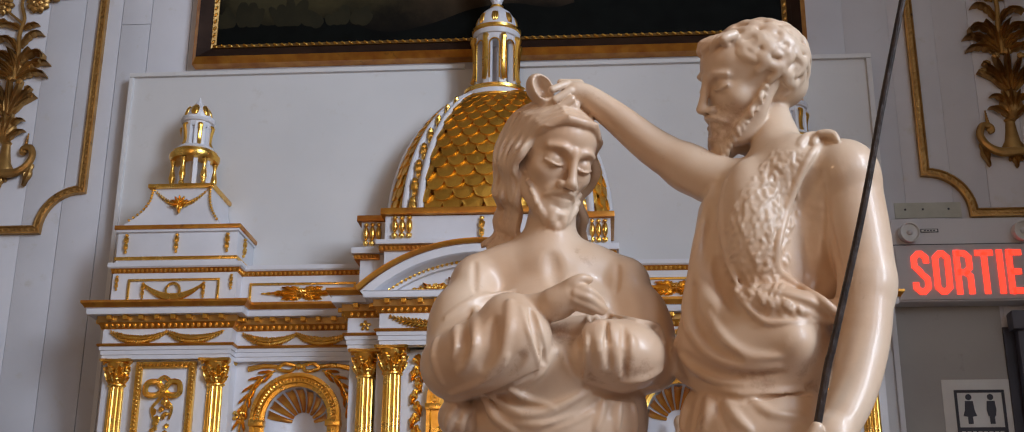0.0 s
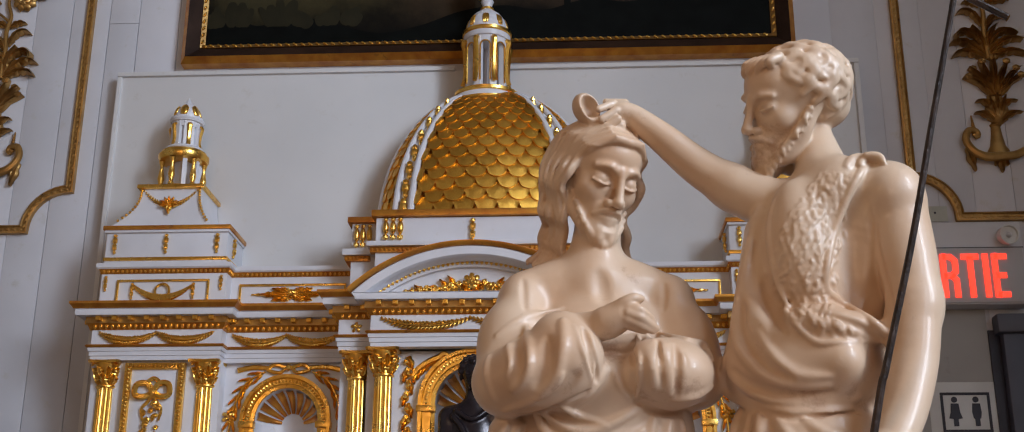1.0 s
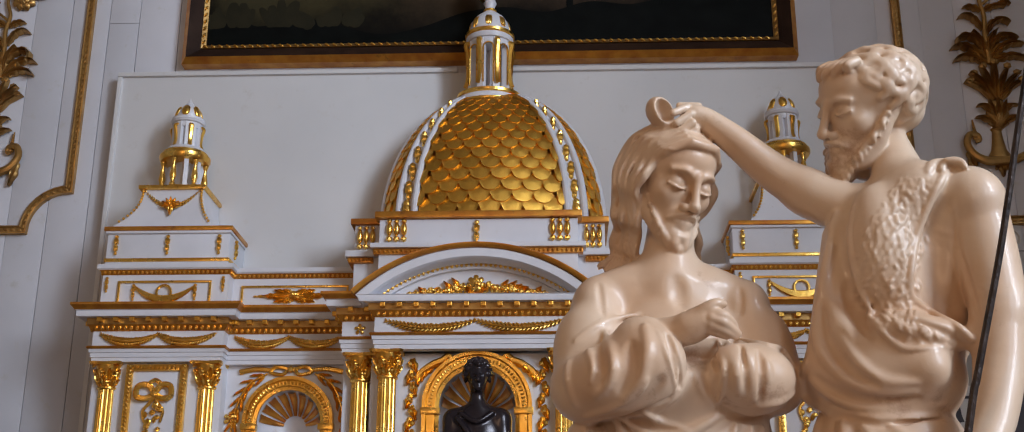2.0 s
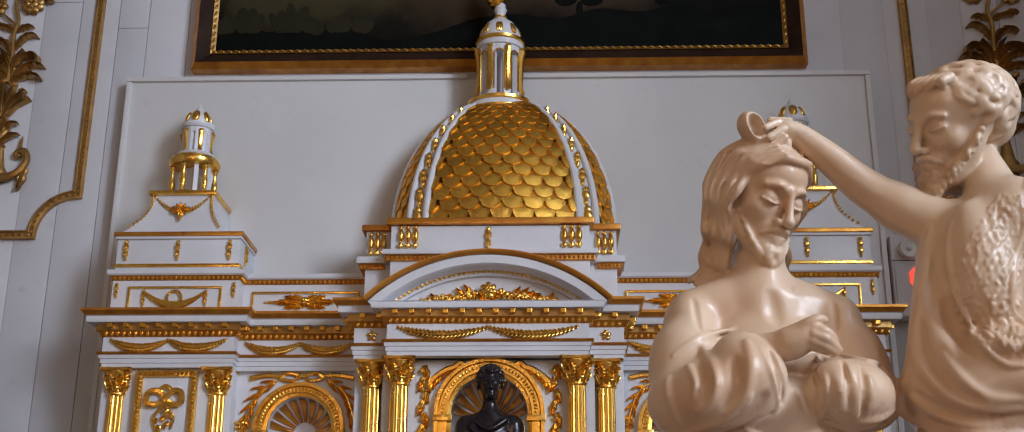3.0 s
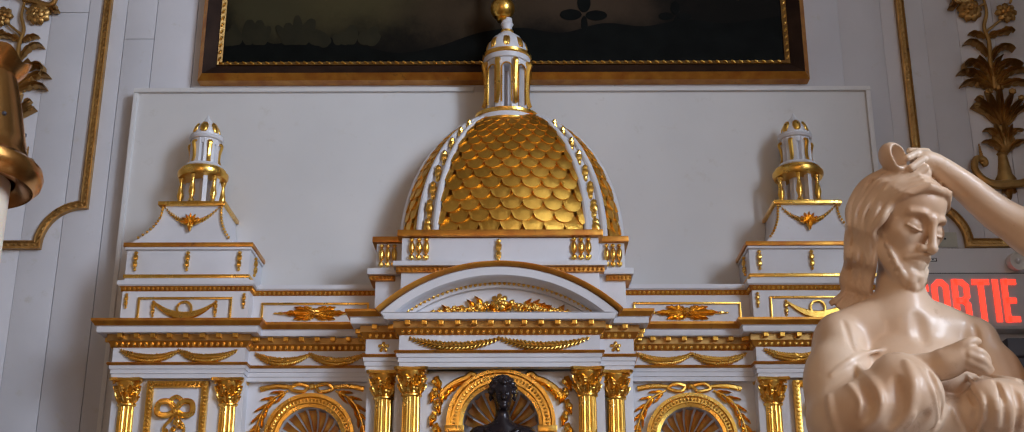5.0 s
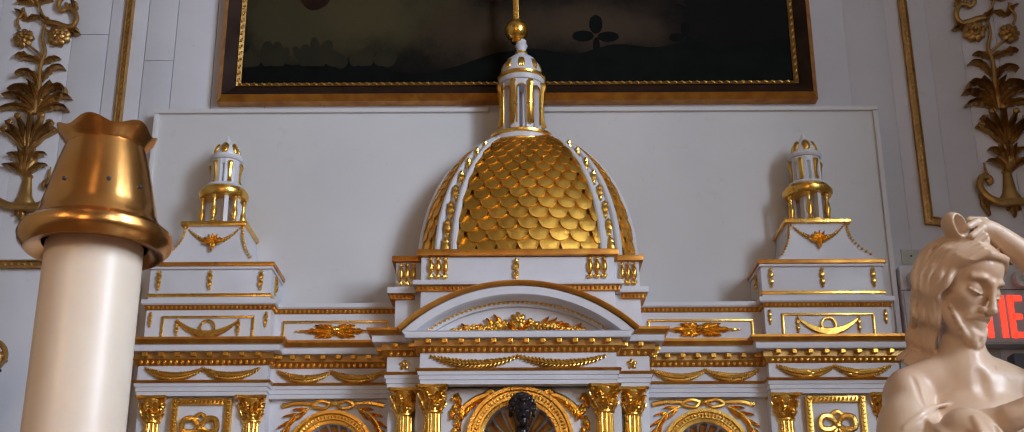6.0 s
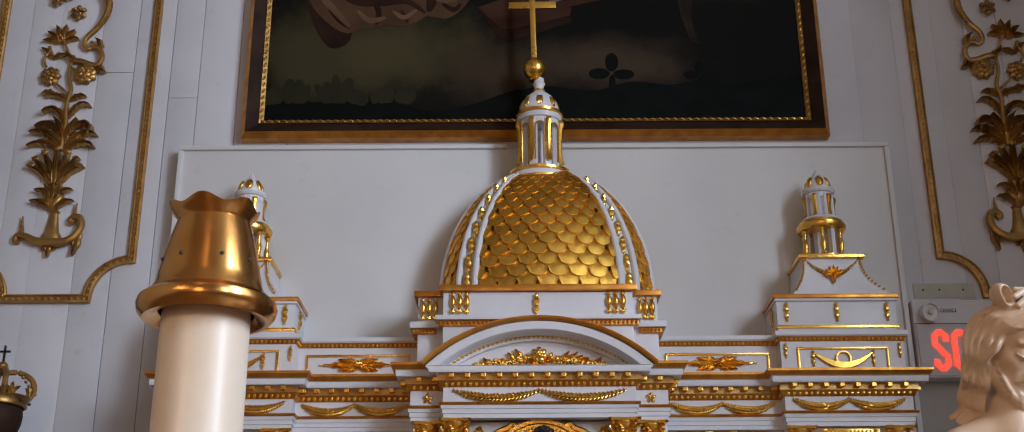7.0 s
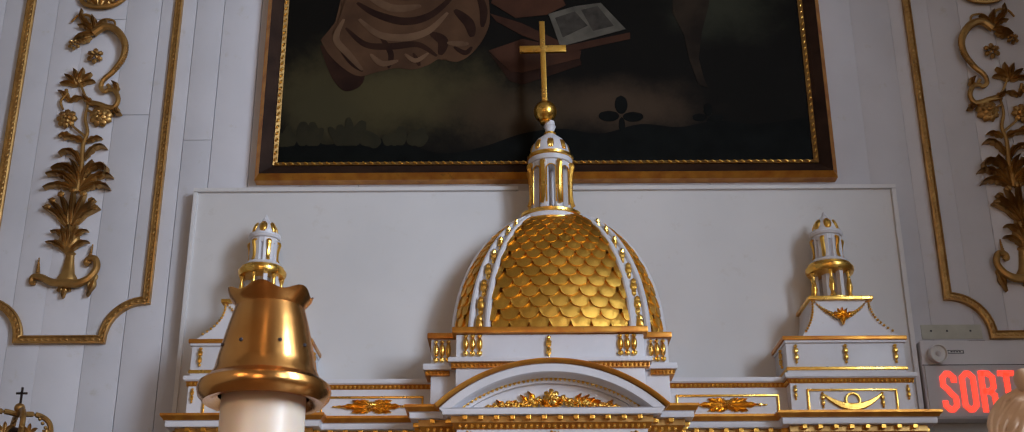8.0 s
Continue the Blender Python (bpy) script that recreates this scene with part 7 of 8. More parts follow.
def painting():
    x0, x1, z0, z1 = -1.636, 0.832, 3.681, 6.3
    t = thing("painting", "large dark oil painting in a gilded brown wooden frame", "painting", (AX, WALL_Y, z0))
    o = Vector((AX, WALL_Y, z0))

    def put(name, bm, mat, label="", parent=None):
        bmesh.ops.translate(bm, verts=bm.verts, vec=-o)
        return part(name, bm, mat, parent or t, label)

    def ring(inset0, inset1, y_out, y_in):
        a, b = inset0, inset1
        bm = bmesh.new()
        out_ = [(x0 + a, z0 + a), (x1 - a, z0 + a), (x1 - a, z1 - a), (x0 + a, z1 - a)]
        in_ = [(x0 + b, z0 + b), (x1 - b, z0 + b), (x1 - b, z1 - b), (x0 + b, z1 - b)]
        vo = [bm.verts.new((x, WALL_Y - y_out, z)) for x, z in out_]
        vi = [bm.verts.new((x, WALL_Y - y_in, z)) for x, z in in_]
        wo = [bm.verts.new((x, WALL_Y, z)) for x, z in out_]
        wi = [bm.verts.new((x, WALL_Y, z)) for x, z in in_]
        for i in range(4):
            j = (i + 1) % 4
            bm.faces.new((vo[i], vo[j], vi[j], vi[i]))
            bm.faces.new((wo[i], wo[j], vo[j], vo[i]))
            bm.faces.new((wi[i], wi[j], vi[j], vi[i]))
        return bm
    put("outer_frame", ring(0.0, 0.022, 0.050, 0.075), OCHRE, "worn gilded outer edge")
    put("frame", ring(0.0222, 0.056, 0.075, 0.050), DARKWOOD, "dark brown wooden frame")
    put("frame", ring(0.0562, 0.072, 0.050, 0.038), DARKWOOD)
    bm = ring(0.0722, 0.090, 0.046, 0.036)
    slip = put("gilt_slip", bm, OLDGOLD, "gilded beaded inner edge")
    bead = bmesh.new()
    x = x0 + 0.09
    while x < x1 - 0.085:
        ball(bead, (x - o.x, -0.045, z0 + 0.081 - o.z), 0.012, 0.006, 0.0055, Matrix.Rotation(0.5, 4, "Y"))
        x += 0.031
    z = z0 + 0.10
    while z < z0 + 1.3:
        for x in (x0 + 0.081, x1 - 0.081):
            ball(bead, (x - o.x, -0.045, z - o.z), 0.0055, 0.006, 0.012, Matrix.Rotation(0.5, 4, "Y"))
        z += 0.031
    part("beading", bead, GOLD, slip)
    ground_m = ground_material("painted_ground", (0.016, 0.0145, 0.012), [(-0.70, 0.42, 0.74, 0.28, (0.056, 0.046, 0.021)), (0.30, 0.36, 0.48, 0.16, (0.054, 0.036, 0.023)), (-0.15, 0.32, 0.36, 0.20, (0.046, 0.031, 0.018)), (-0.97, 0.35, 0.22, 0.20, (0.044, 0.038, 0.019)), (0.82, 0.85, 0.32, 0.22, (0.030, 0.032, 0.021))])
    put("canvas", slab(x0 + 0.090, x1 - 0.090, WALL_Y - 0.030, WALL_Y, z0 + 0.090, z1 - 0.090), ground_m, "dark brown and green painted canvas")
    yc = WALL_Y - 0.031

    def patch(name, pts, mat, lift, label=""):
        pts = spline([(x, yc - lift, z) for x, z in pts] + [(pts[0][0], yc - lift, pts[0][1])], 6)[:-1]
        bm = bmesh.new()
        top = [bm.verts.new(p) for p in pts]
        bot = [bm.verts.new((p.x, yc + 0.0004, p.z)) for p in pts]
        bm.faces.new(top)
        for i in range(len(pts)):
            j = (i + 1) % len(pts)
            bm.faces.new((top[i], top[j], bot[j], bot[i]))
        bmesh.ops.triangulate(bm, faces=[f_ for f_ in bm.faces if len(f_.verts) > 4])
        put(name, bm, mat, label)
    robe_a = paint_material("painted_robe", (0.202, 0.105, 0.056), (0.137, 0.069, 0.040), 7)
    robe_b = paint_material("painted_robe_fold", (0.074, 0.034, 0.021), (0.048, 0.022, 0.016), 9)
    robe_c = paint_material("painted_robe_light", (0.323, 0.188, 0.108), (0.235, 0.130, 0.074), 9)
    cover = paint_material("painted_book_cover", (0.150, 0.064, 0.037), (0.094, 0.041, 0.026), 8)
    page = paint_material("painted_page", (0.276, 0.251, 0.203), (0.179, 0.162, 0.133), 12)
    ink = paint_material("painted_print", (0.130, 0.114, 0.094), (0.091, 0.081, 0.068), 30)
    green = paint_material("painted_leaf", (0.010, 0.013, 0.012), (0.007, 0.009, 0.008), 12)
    skin_m = paint_material("painted_trunk", (0.073, 0.051, 0.033), (0.040, 0.029, 0.022), 8)
    for m_ in (robe_a, robe_b, robe_c, cover, page, ink, green, skin_m):
        m_.node_tree.nodes["Principled BSDF"].inputs["Specular IOR Level"].default_value = 0.07

    def stroke(pts, width, mat, lift):
        """One tapered brush stroke."""
        path = spline([(x, 0, z) for x, z in pts], 8)
        bm = bmesh.new()
        n = len(path) - 1
        rows = []
        for i, p in enumerate(path):
            d = (path[min(n, i + 1)] - path[max(0, i - 1)]).normalized()
            w = width * math.sin(math.pi * (0.06 + 0.88 * i / n)) ** 0.7
            rows.append([bm.verts.new((p.x + e * w * -d.z, yc - lift - (0.0 if e else 0.0006), p.z + e * w * d.x)) for e in (-1, 0, 1)])
        for a, c in zip(rows, rows[1:]):
            for k in (0, 1):
                bm.faces.new((a[k], a[k + 1], c[k + 1], c[k]))
        bmesh.ops.recalc_face_normals(bm, faces=bm.faces[:])
        put("painted_fold", bm, mat)
    patch("painted_shade", [(-1.396, 4.342), (-1.362, 4.243), (-1.323, 4.162), (-1.269, 4.113), (-1.20, 4.15), (-1.20, 4.25), (-1.30, 4.33)], robe_b, 0.0006)
    patch("painted_robe", [(-1.394, 4.369), (-1.35, 4.292), (-1.274, 4.217), (-1.209, 4.187), (-1.13, 4.209), (-1.044, 4.228), (-0.98, 4.218), (-0.915, 4.24), (-0.858, 4.273), (-0.785, 4.256), (-0.714, 4.305), (-0.656, 4.404), (-0.642, 4.504), (-0.672, 4.71), (-0.794, 4.958), (-1.217, 4.961), (-1.267, 4.714), (-1.311, 4.509)], robe_a, 0.0010, "brown-red painted cloth")
    for k, (pts, w) in enumerate((([(-1.24, 4.56), (-1.15, 4.50), (-1.022, 4.462), (-0.905, 4.495), (-0.80, 4.60)], 0.020), ([(-1.285, 4.43), (-1.193, 4.345), (-1.076, 4.335), (-0.96, 4.343), (-0.875, 4.285)], 0.017), ([(-1.136, 4.40), (-1.08, 4.30), (-1.087, 4.225)], 0.013), ([(-0.905, 4.40), (-0.85, 4.36), (-0.86, 4.29)], 0.024), ([(-0.80, 4.52), (-0.735, 4.45), (-0.72, 4.38)], 0.024), ([(-1.30, 4.31), (-1.25, 4.25), (-1.20, 4.21)], 0.010), ([(-0.98, 4.30), (-0.96, 4.26), (-0.95, 4.235)], 0.010), ([(-0.80, 4.33), (-0.75, 4.30), (-0.72, 4.33)], 0.012), ([(-0.70, 4.62), (-0.67, 4.52), (-0.675, 4.43)], 0.018), ([(-1.20, 4.66), (-1.10, 4.60), (-0.98, 4.58)], 0.018))):
        stroke(pts, w, robe_b, 0.0014 + 0.0001 * k)
    for k, (pts, w) in enumerate((([(-1.295, 4.475), (-1.325, 4.375), (-1.262, 4.290), (-1.201, 4.215)], 0.016), ([(-1.227, 4.474), (-1.136, 4.395), (-1.019, 4.378), (-0.915, 4.412), (-0.83, 4.505)], 0.019), ([(-1.17, 4.295), (-1.117, 4.248), (-1.045, 4.262)], 0.014), ([(-1.017, 4.295), (-0.968, 4.262), (-0.912, 4.300)], 0.011), ([(-1.20, 4.60), (-1.08, 4.53), (-0.95, 4.54)], 0.020), ([(-0.83, 4.35), (-0.78, 4.345), (-0.735, 4.345)], 0.014))):
        stroke(pts, w, robe_c, 0.0026 + 0.0001 * k)
    bm = bmesh.new()

    def flat(pts, mat, lift, name):
        b = bmesh.new()
        b.faces.new([b.verts.new((x, yc - lift, z)) for x, z in pts])
        r = bmesh.ops.extrude_face_region(b, geom=b.faces[:])
        bmesh.ops.translate(b, verts=[v for v in r["geom"] if isinstance(v, bmesh.types.BMVert)], vec=(0, lift + 0.0003, 0))
        put(name, b, mat)
    bm.free()
    flat([(-0.647, 4.311), (-0.496, 4.369), (-0.236, 4.308), (-0.243, 4.269), (-0.498, 4.200), (-0.549, 4.205)], cover, 0.0010, "painted_book")
    flat([(-0.643, 4.300), (-0.549, 4.203), (-0.497, 4.198), (-0.243, 4.267), (-0.236, 4.236), (-0.498, 4.14), (-0.555, 4.16)], robe_b, 0.0013, "painted_book")
    flat([(-0.64, 4.50), (-0.612, 4.46), (-0.496, 4.386), (-0.294, 4.300), (-0.017, 4.366), (-0.016, 4.399), (-0.293, 4.335), (-0.50, 4.45)], cover, 0.0016, "painted_book")
    flat([(-0.378, 4.496), (-0.26, 4.535), (-0.142, 4.552), (-0.035, 4.416), (-0.328, 4.328)], page, 0.0020, "painted_page")
    flat([(-0.612, 4.64), (-0.636, 4.555), (-0.525, 4.476), (-0.385, 4.492), (-0.300, 4.542), (-0.375, 4.708)], cover, 0.0019, "painted_page")
    for a in ([(-0.349, 4.475), (-0.26, 4.508), (-0.204, 4.434), (-0.316, 4.375)], [(-0.231, 4.515), (-0.157, 4.535), (-0.087, 4.433), (-0.181, 4.407)]):
        flat(a, ink, 0.0026, "painted_print")
    for cx, cz, k in ((-0.069, 3.985, 1.0), (0.307, 3.976, 0.7)):
        for dx, dz, rx, rz in ((0, 0.055, 0.028, 0.045), (-0.055, 0.0, 0.045, 0.026), (0.050, -0.004, 0.045, 0.024), (0.0, -0.045, 0.014, 0.04)):
            patch("painted_leaf", [(cx + k * (dx + rx * math.sin(a)), cz + k * (dz + rz * math.cos(a))) for a in [2 * math.pi * i / 7 for i in range(7)]], green, 0.0011)
    bush = paint_material("painted_bush", (0.062, 0.055, 0.031), (0.055, 0.05, 0.03), 12)
    bush.node_tree.nodes["Principled BSDF"].inputs["Specular IOR Level"].default_value = 0.07
    rng = random.Random(31)
    for cx, height, spread in ((-1.45, 0.15, 0.07), (-1.24, 0.13, 0.06), (-1.03, 0.09, 0.13)):
        for k in range(12):
            x = cx + rng.uniform(-spread, spread)
            hgt = height * rng.uniform(0.4, 1.0) * (1.1 - abs(x - cx) / spread * 0.6)
            lean = rng.uniform(-0.03, 0.03) + 0.5 * (x - cx)
            stroke([(x, 3.85), (x + 0.3 * lean, 3.85 + 0.5 * hgt), (x + lean, 3.86 + hgt)], rng.uniform(0.016, 0.03), bush, 0.0011 + 0.00005 * k)
    top = spline([(x, 0, z) for x, z in ((-1.54, 3.85), (-1.429, 3.909), (-1.342, 3.855), (-1.175, 3.892), (-1.005, 3.853), (-0.836, 3.812), (-0.668, 3.842), (-0.499, 3.903), (-0.33, 3.925), (-0.162, 3.901), (0.009, 3.945), (0.177, 3.93), (0.348, 3.96), (0.516, 3.943), (0.735, 3.975))], 6)
    bm = bmesh.new()
    rows = [(bm.verts.new((p.x, yc - 0.0009, p.z)), bm.verts.new((p.x, yc - 0.0009, 3.7715))) for p in top]
    for (a, c), (e, g) in zip(rows, rows[1:]):
        bm.faces.new((a, c, g, e))
    put("painted_area", bm, green)
    for q in ([(0.179, 4.499), (0.225, 4.381), (0.239, 4.265), (0.274, 4.135), (0.316, 4.119), (0.299, 4.167), (0.282, 4.265), (0.304, 4.397), (0.342, 4.531)], [(0.19, 4.66), (0.179, 4.50), (0.342, 4.53), (0.36, 4.66)]):
        flat(q, skin_m, 0.0010, "painted_trunk")
    return t


painting()


# ---- exit sign, washroom notice, door frame ----
def exit_sign():
    t = thing("exit_sign", "grey metal exit sign with lit red letters and emergency lamps", "sign", (1.32, 4.53, 2.64))
    x0, x1 = -0.245, 0.275
    body = part("housing", slab(x0, x1, -0.082, 0.0, 0.0, 0.315, 0.006), GREYBOX, t)
    part("face", slab(x0 + 0.006, x1 - 0.006, -0.088, -0.082, 0.006, 0.212, 0.002), SIGNFACE, t)
    part("seam", slab(x0, x1, -0.0835, -0.080, 0.214, 0.217), INK, body)
    x, h, w = -0.187, 0.165, 0.064
    q = 0.0105

    def ribbon(paths, width):
        """A flat lit letter made of even strokes."""
        bm = bmesh.new()
        for pts in paths:
            pts = [Vector(p) for p in pts]
            rows = []
            for i, p in enumerate(pts):
                d0 = (p - pts[i - 1]).normalized() if i else (pts[1] - p).normalized()
                d1 = (pts[i + 1] - p).normalized() if i < len(pts) - 1 else d0
                n0, n1 = Vector((-d0.y, d0.x)), Vector((-d1.y, d1.x))
                m = (n0 + n1) / max(0.4, (n0 + n1).dot(n0))
                rows.append([bm.verts.new((p.x + s_ * m.x * width / 2, y_, p.y + s_ * m.y * width / 2)) for s_, y_ in ((-1, 0), (-1, -0.004), (1, -0.004), (1, 0))])
            for a, c in zip(rows, rows[1:]):
                for k in range(3):
                    bm.faces.new((a[k], a[k + 1], c[k + 1], c[k]))
            bm.faces.new(rows[0])
            bm.faces.new(rows[-1])
        return bm
    c = 0.016
    L_, R_, T_, B_, M_ = q, w - q, h - q, q, h / 2
    glyphs = (
        ([[(R_, h * 0.72), (R_, T_ - c), (R_ - c, T_), (L_ + c, T_), (L_, T_ - c), (L_, M_ + c + 0.008), (L_ + c, M_ + 0.008), (R_ - c, M_ - 0.008), (R_, M_ - c - 0.008), (R_, B_ + c), (R_ - c, B_), (L_ + c, B_), (L_, B_ + c), (L_, h * 0.28)]], w),
        ([[(w / 2, T_), (L_ + c, T_), (L_, T_ - c), (L_, B_ + c), (L_ + c, B_), (R_ - c, B_), (R_, B_ + c), (R_, T_ - c), (R_ - c, T_), (w / 2, T_)]], w),
        ([[(L_, 0), (L_, h)], [(L_, T_), (R_ - c, T_), (R_, T_ - c), (R_, M_ + c), (R_ - c, M_), (L_, M_)], [(R_ - c, M_), (R_, M_ - c), (R_, 0)]], w),
        ([[(0, T_), (w, T_)], [(w / 2, T_), (w / 2, 0)]], w),
        ([[(L_, 0), (L_, h)]], 2 * q),
        ([[(L_, 0), (L_, h)], [(L_, T_), (w * 0.86, T_)], [(L_, M_), (w * 0.76, M_)], [(L_, B_), (w * 0.86, B_)]], w * 0.86))
    for paths, adv in glyphs:
        part("letter", ribbon(paths, 2 * q), RED, t, smooth=0).location = (x, -0.089, 0.024)
        x += adv + 0.0125
    for x in (-0.19, 0.215):
        m = pose(x, -0.085, 0.258, 96, 0, 10)
        h = part("lamp_head", lathe(bmesh.new(), [(0.026, -0.02), (0.034, 0.0), (0.037, 0.028), (0.037, 0.034), (0.033, 0.034), (0.030, 0.026), (0.012, 0.022)], 24), PLASTIC, t, "round emergency lamp head")
        h.matrix_basis = m
        b = bmesh.new()
        ball(b, (0, 0, 0.026), 0.011, None, None, None, 2)
        part("bulb", b, GREYBOX, h)
    part("label_bar", slab(-0.14, -0.075, -0.0835, -0.081, 0.262, 0.276), INK, t)
    part("label_field", slab(-0.136, -0.079, -0.0845, -0.083, 0.265, 0.273), PLASTIC, t)
    for k in range(4):
        part("label_bar", slab(-0.128 + 0.011 * k, -0.120 + 0.011 * k, -0.0852, -0.084, 0.267, 0.271), INK, t)
    part("conduit", slab(-0.04, 0.03, -0.05, 0.0, 0.315, 0.325, 0.003), INK, t)
    return t


exit_sign()
p = finish("primer_patch", slab(1.115, 1.36, WALL_Y - 0.0035, WALL_Y + 0.003, 2.985, 3.045), GREENPATCH)
tagged(p, "bare greenish unpainted patch on the white boards", "patch", kind="structure")
for dx in (0.02, 0.085, 0.18):
    part("screw", slab(dx + 1.13, dx + 1.137, WALL_Y - 0.0055, WALL_Y - 0.0035, 3.015, 3.022), INK, p)


def washroom_notice():
    t = thing("washroom_notice", "white notice card with two dark pictograms and a dark band", "sign", (1.34, 4.53, 2.07))
    part("card", slab(-0.122, 0.122, -0.006, 0.0, 0.0, 0.30, 0.002), PLASTIC, t)
    bm = bmesh.new()
    frame_bars(bm, -0.082, 0.094, 0.10, 0.262, -0.006, 0.010, 0.0015)
    part("border", bm, INK, t)
    part("band", slab(-0.082, 0.094, -0.0085, -0.006, 0.08, 0.128), INK, t)
    for k in range(8):
        part("letter_bar", slab(-0.068 + 0.019 * k, -0.055 + 0.019 * k, -0.0098, -0.0085, 0.094, 0.114), PLASTIC, t)
    for x, skirt in ((-0.033, True), (0.043, False)):
        bm = bmesh.new()
        lathe(bm, [(0.011, 0.0), (0.011, 0.002)], 16)
        bmesh.ops.rotate(bm, verts=bm.verts, matrix=Matrix.Rotation(radians(90), 3, "X"))
        bmesh.ops.translate(bm, verts=bm.verts, vec=(x, -0.006, 0.236))
        w = 0.024 if skirt else 0.013
        q = [(-0.014, 0.222), (0.014, 0.222), (0.017, 0.19), (w, 0.168), (0.009, 0.166), (0.009, 0.140), (-0.009, 0.140), (-0.009, 0.166), (-w, 0.168), (-0.017, 0.19)]
        f0 = [bm.verts.new((x + a, -0.008, z)) for a, z in q]
        bm.faces.new(f0)
        part("pictogram", bm, INK, t)


washroom_notice()


def door_surround():
    t = thing("door_1", "dark blue-grey painted door surround", "door", (1.56, 4.53, 0.0))
    t["kind"] = "structure"
    part("frame", slab(-0.065, 0.02, -0.05, 0.0, 0.0, 2.54, 0.006), BLUEGREY, t)
    part("frame", slab(1.0, 1.085, -0.05, 0.0, 0.0, 2.54, 0.006), BLUEGREY, t)
    part("lintel", slab(-0.085, 1.105, -0.07, 0.0, 2.54, 2.61, 0.008), BLUEGREY, t)
    part("leaf", slab(0.02, 1.0, -0.02, 0.0, 0.0, 2.54, 0.004), BLUEGREY, t)
    part("back_strip", slab(-0.105, -0.065, -0.012, 0.0, 0.0, 2.56, 0.002), INK, t)


door_surround()
part("grey_panel", slab(1.071, 1.455, WALL_Y - 0.004, WALL_Y + 0.004, 0.0, 2.655, 0.001), SHADOWGREY, core, "grey lower wall beside the altarpiece")


# ---- candle with brass follower ----
def big_candle():
    x, y = -0.777, 0.85
    t = thing("altar_candle", "thick ivory candle with a polished brass follower", "candle", (x, y, 0.95))
    part("wax_body", lathe(bmesh.new(), [(0.0412, 0.0), (0.0412, 0.60), (0.0408, 0.918), (0.038, 0.93)], 48), WAX, t)
    z = 0.912
    prof = [(0.044, 0.006), (0.050, 0.001), (0.058, 0.000), (0.0635, 0.006), (0.0650, 0.0125), (0.0635, 0.018), (0.058, 0.0225), (0.0535, 0.025), (0.0520, 0.029), (0.0498, 0.033), (0.0485, 0.040), (0.0440, 0.060), (0.0392, 0.080), (0.0352, 0.094), (0.0342, 0.097), (0.0355, 0.100), (0.0398, 0.105), (0.0420, 0.1105), (0.0405, 0.111), (0.0368, 0.106), (0.0325, 0.098), (0.032, 0.085), (0.044, 0.032), (0.0425, 0.016), (0.044, 0.006)]

    def lip(a, r, zz):
        return 1.0 + (0.035 * math.cos(6 * a + 0.4) if zz > 0.103 else 0.0)
    bm = bmesh.new()
    lathe(bm, [(r, zz) for r, zz in prof], 72, wave=lip)
    for v in bm.verts:
        if v.co.z > 0.103:
            v.co.z += 0.0035 * math.cos(6 * math.atan2(v.co.x, -v.co.y) + 0.4) * (v.co.z - 0.098) / 0.014
    f_ = part("follower", bm, BRASS, t, "polished brass candle follower")
    f_.matrix_basis = Matrix.Translation((0, 0, z))
    for a in (-58, -22, 26, 62, 120, 180, 240):
        b = bmesh.new()
        r = radians(a)
        ball(b, (0.0455 * math.sin(r), -0.0455 * math.cos(r), 0.053), 0.0023)
        part("air_hole", b, INK, f_)
    st = thing("candle_stand", "brass stand under the altar candle", "candle stand", (x, y, 0))
    part("stem", lathe(bmesh.new(), [(0.13, 0.0), (0.13, 0.02), (0.05, 0.05), (0.022, 0.12), (0.022, 0.80), (0.04, 0.86), (0.06, 0.93), (0.06, 0.95)], 32), BRASS, st)


big_candle()


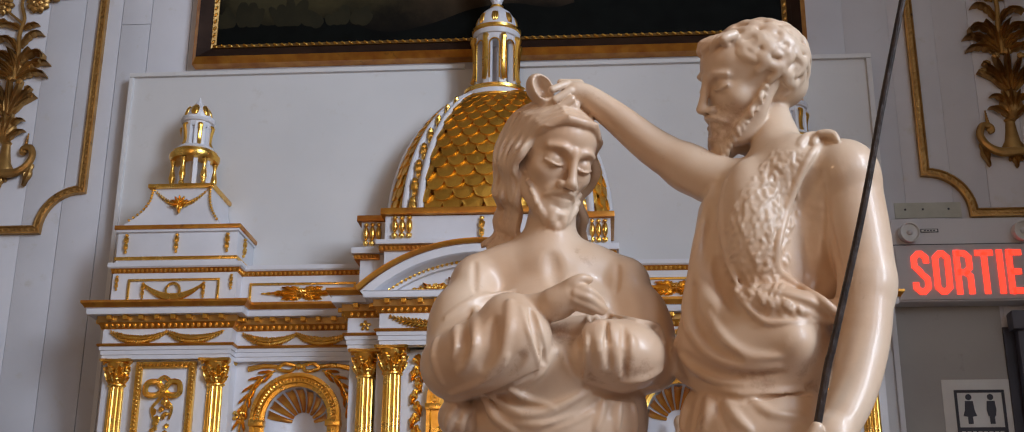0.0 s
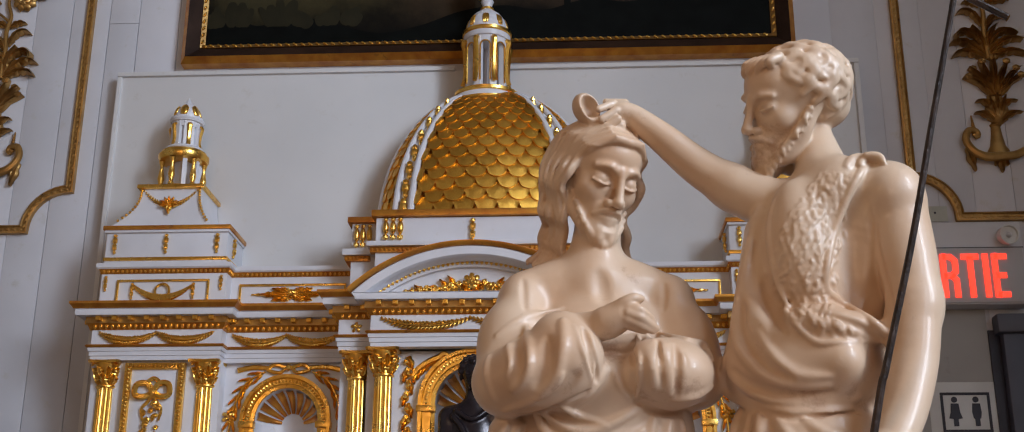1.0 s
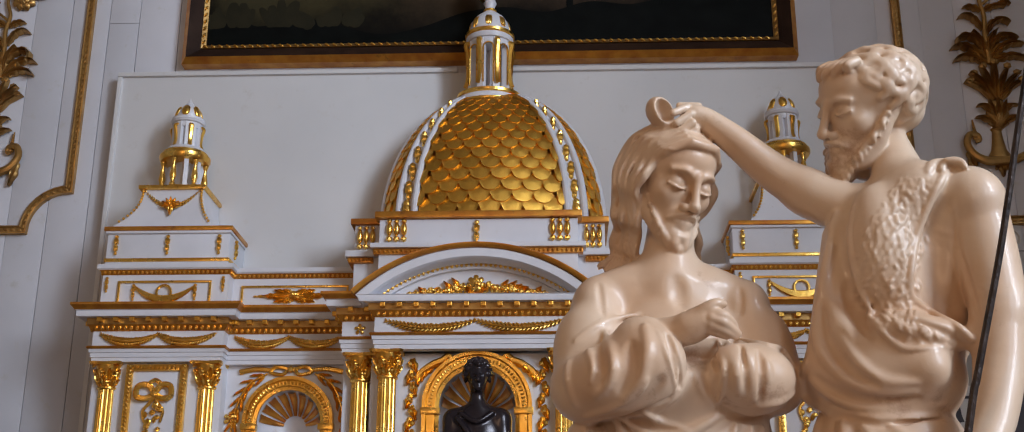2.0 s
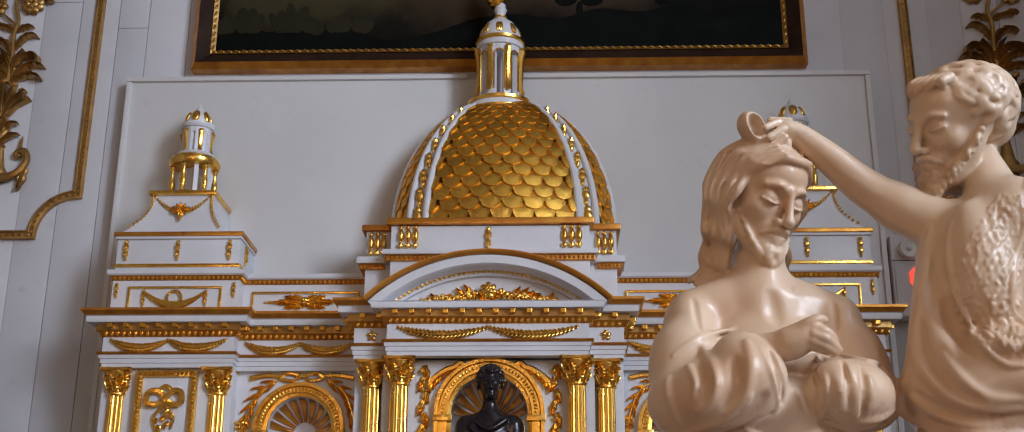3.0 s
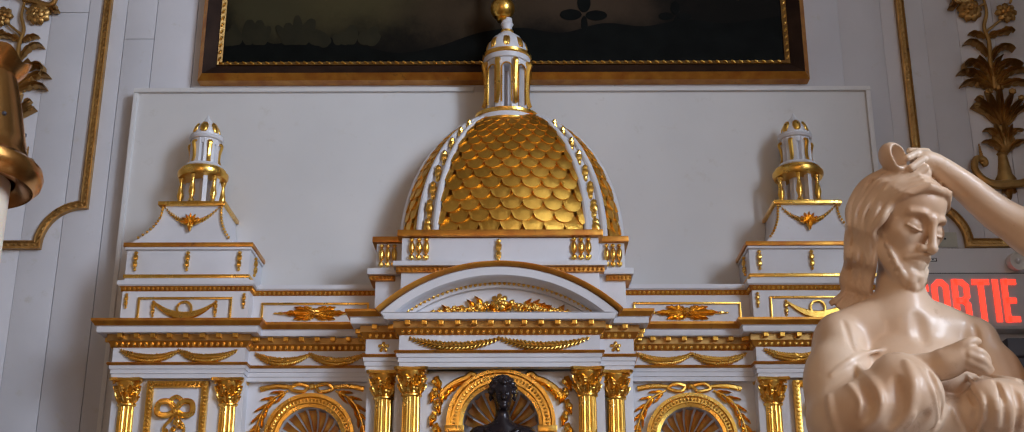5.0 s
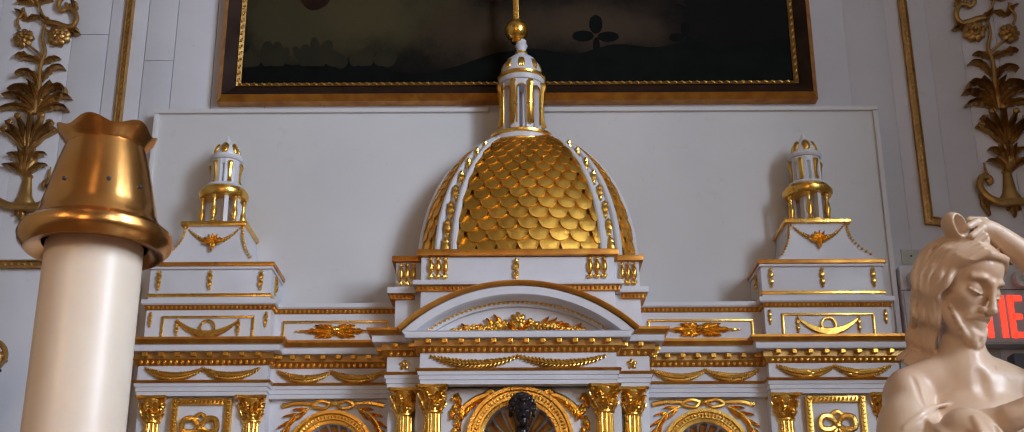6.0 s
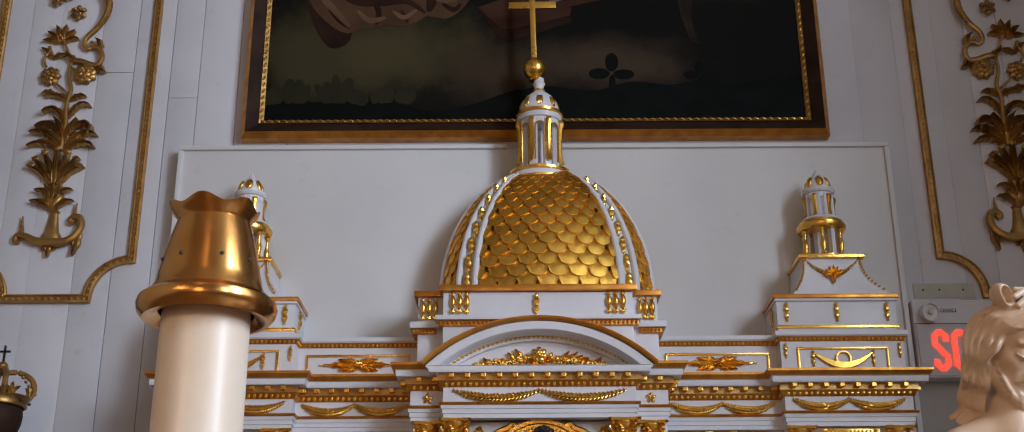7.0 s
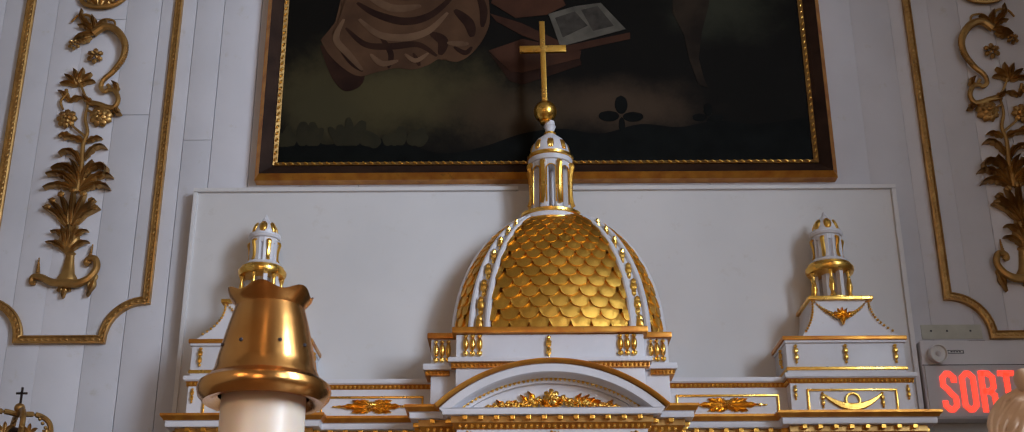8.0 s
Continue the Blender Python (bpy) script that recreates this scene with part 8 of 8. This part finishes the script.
# ---- crowned figure beside the altar ----
def crown():
    x, y, z = -2.376, 4.20, 2.49
    c = thing("crown", "aged gilded crown with arches, orb and small cross", "crown", (x, y, z))
    part("band", lathe(bmesh.new(), [(0.098, 0.0), (0.104, 0.004), (0.102, 0.012), (0.106, 0.030), (0.112, 0.036), (0.108, 0.040), (0.098, 0.036), (0.096, 0.0)], 40), OLDGOLD, c)
    for k in range(8):
        a = radians(45 * k)
        bm = bmesh.new()
        for ang in (-35, 0, 35):
            leaf(bm, 0, 0.038, ang, 0.040, 0.020, -0.106, ang, 1, 0.010)
        part("fleuron", bm, OLDGOLD, c).matrix_basis = Matrix.Rotation(a, 4, "Z")
        b = bmesh.new()
        ball(b, (0, -0.108, 0.020), 0.007)
        part("jewel", b, INK, c, "dark blue glass jewel").matrix_basis = Matrix.Rotation(a + 0.39, 4, "Z")
    for k in range(4):
        bm = bmesh.new()
        tube(bm, spline([(0, -0.102, 0.036), (0, -0.120, 0.075), (0, -0.106, 0.115), (0, -0.060, 0.135), (0, 0.0, 0.128)], 6), 0.0105, 8)
        for q in range(6):
            ball(bm, (0, -0.124 + 0.012 * q, 0.06 + 0.015 * q), 0.008)
        part("arch", bm, OLDGOLD, c).matrix_basis = Matrix.Rotation(radians(90 * k + 30), 4, "Z")
    b = bmesh.new()
    ball(b, (0, 0, 0.152), 0.020, None, None, None, 3)
    part("orb", b, OLDGOLD, c)
    bm = slab(-0.004, 0.004, -0.003, 0.003, 0.168, 0.232, 0.001)
    box(bm, -0.021, 0.021, -0.003, 0.003, 0.205, 0.213, 0.001)
    part("cross", bm, IRON, c)
    bm = bmesh.new()
    ball(bm, (0, 0, -0.03), 0.092, 0.098, 0.11, None, 3)
    lathe(bm, [(0.32, -2.49), (0.30, -1.4), (0.24, -0.55), (0.19, -0.36), (0.07, -0.22), (0.055, -0.12)], 32, (0, 0, 0), 1, 0.7)
    s = finish("crowned_statue", bm, DARKWOOD)
    s.location = (x, y, z)
    tagged(s, "dark veiled statue under the gilded crown", "statue")


crown()


# ---- iron cross staff held by the standing figure ----
def staff():
    t = thing("cross_staff", "thin black wrought iron cross staff leaning on the statue", "staff", (0.127, 0.75, 1.31))
    o = Vector((0.127, 0.75, 1.31))
    pts = [(0.055, 0.752, 1.312), (0.128, 0.75, 1.62), (0.1405, 0.7495, 1.667), (0.164, 0.749, 1.748), (0.1845, 0.749, 1.828), (0.2035, 0.749, 1.90), (0.212, 0.749, 1.935)]
    part("rod", tube(bmesh.new(), [Vector(p) - o for p in spline(pts, 8)], lambda q: 0.0026 - 0.0006 * q, 10), IRON, t)
    part("crossbar", tube(bmesh.new(), [Vector(p) - o for p in ((0.182, 0.749, 1.933), (0.212, 0.749, 1.9215), (0.242, 0.749, 1.9025))], 0.0024, 8), IRON, t)


staff()
p = finish("statue_plinth", lathe(bmesh.new(), [(0.30, 0.0), (0.30, 0.06), (0.26, 0.08), (0.25, 1.20), (0.28, 1.24), (0.28, 1.30)], 8, (0.07, 0.87, 0)), WHITE)
tagged(p, "white painted plinth under the plaster statue", "plinth")

# ---- added warm fill globes, out of view behind the visitor ----
FILLGLASS = glowing("fill_lamp_glass", (1.0, 0.72, 0.42), 6.0)


def fill_lamp(x, y, z, watts):
    t = thing("pendant_lamp", "unseen warm glass globe on a brass rod, added as fill", "lamp", (x, y, z), "nave lamps")
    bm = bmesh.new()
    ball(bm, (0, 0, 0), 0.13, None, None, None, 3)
    g = part("globe", bm, FILLGLASS, t)
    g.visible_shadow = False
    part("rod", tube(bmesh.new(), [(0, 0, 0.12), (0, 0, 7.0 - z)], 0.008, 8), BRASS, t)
    data = bpy.data.lights.new("fill_bulb", "POINT")
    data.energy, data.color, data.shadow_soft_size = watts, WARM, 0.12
    l = new("fill_bulb", data)
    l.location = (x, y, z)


for lx, ly, lz, lw in FILL_LAMPS:
    fill_lamp(lx, ly, lz, lw)

# ---- wall boards, one by one ----
rng = random.Random(21)
edges = [-3.6, -3.35, -3.09, -2.84, -2.60, -2.47, -2.285, -2.13, -1.97, -1.845, -1.675, -1.45, -1.2, -0.95, -0.7, -0.45, -0.2, 0.05, 0.3, 0.55, 0.80, 0.985, 1.16, 1.335, 1.47, 1.62, 1.79, 1.98, 2.2, 2.45, 2.7]
for a, b in zip(edges, edges[1:]):
    cuts = [0.0, rng.uniform(1.6, 2.3), 7.0]
    if abs(a + 1.97) < 0.01:
        cuts = [0.0, 3.896, 7.0]
    elif abs(a + 2.285) < 0.01 or abs(a + 2.47) < 0.01:
        cuts = [0.0, 4.02 if a > -2.4 else 4.5, 7.0]
    for z0, z1 in zip(cuts, cuts[1:]):
        yy = WALL_Y + rng.uniform(0.0, 0.0012)
        g = rng.choice((0.0002, 0.0002, 0.0003, 0.0012))
        if abs(a + 1.97) < 0.01 or abs(b + 1.97) < 0.01 or abs(a + 2.285) < 0.01:
            g = 0.0014
        bm = slab(a + g, b - g, yy, WALL_Y + 0.021, z0 + 0.001, z1 - 0.001, 0.0008)
        part("board", bm, WALLPAINT, core)
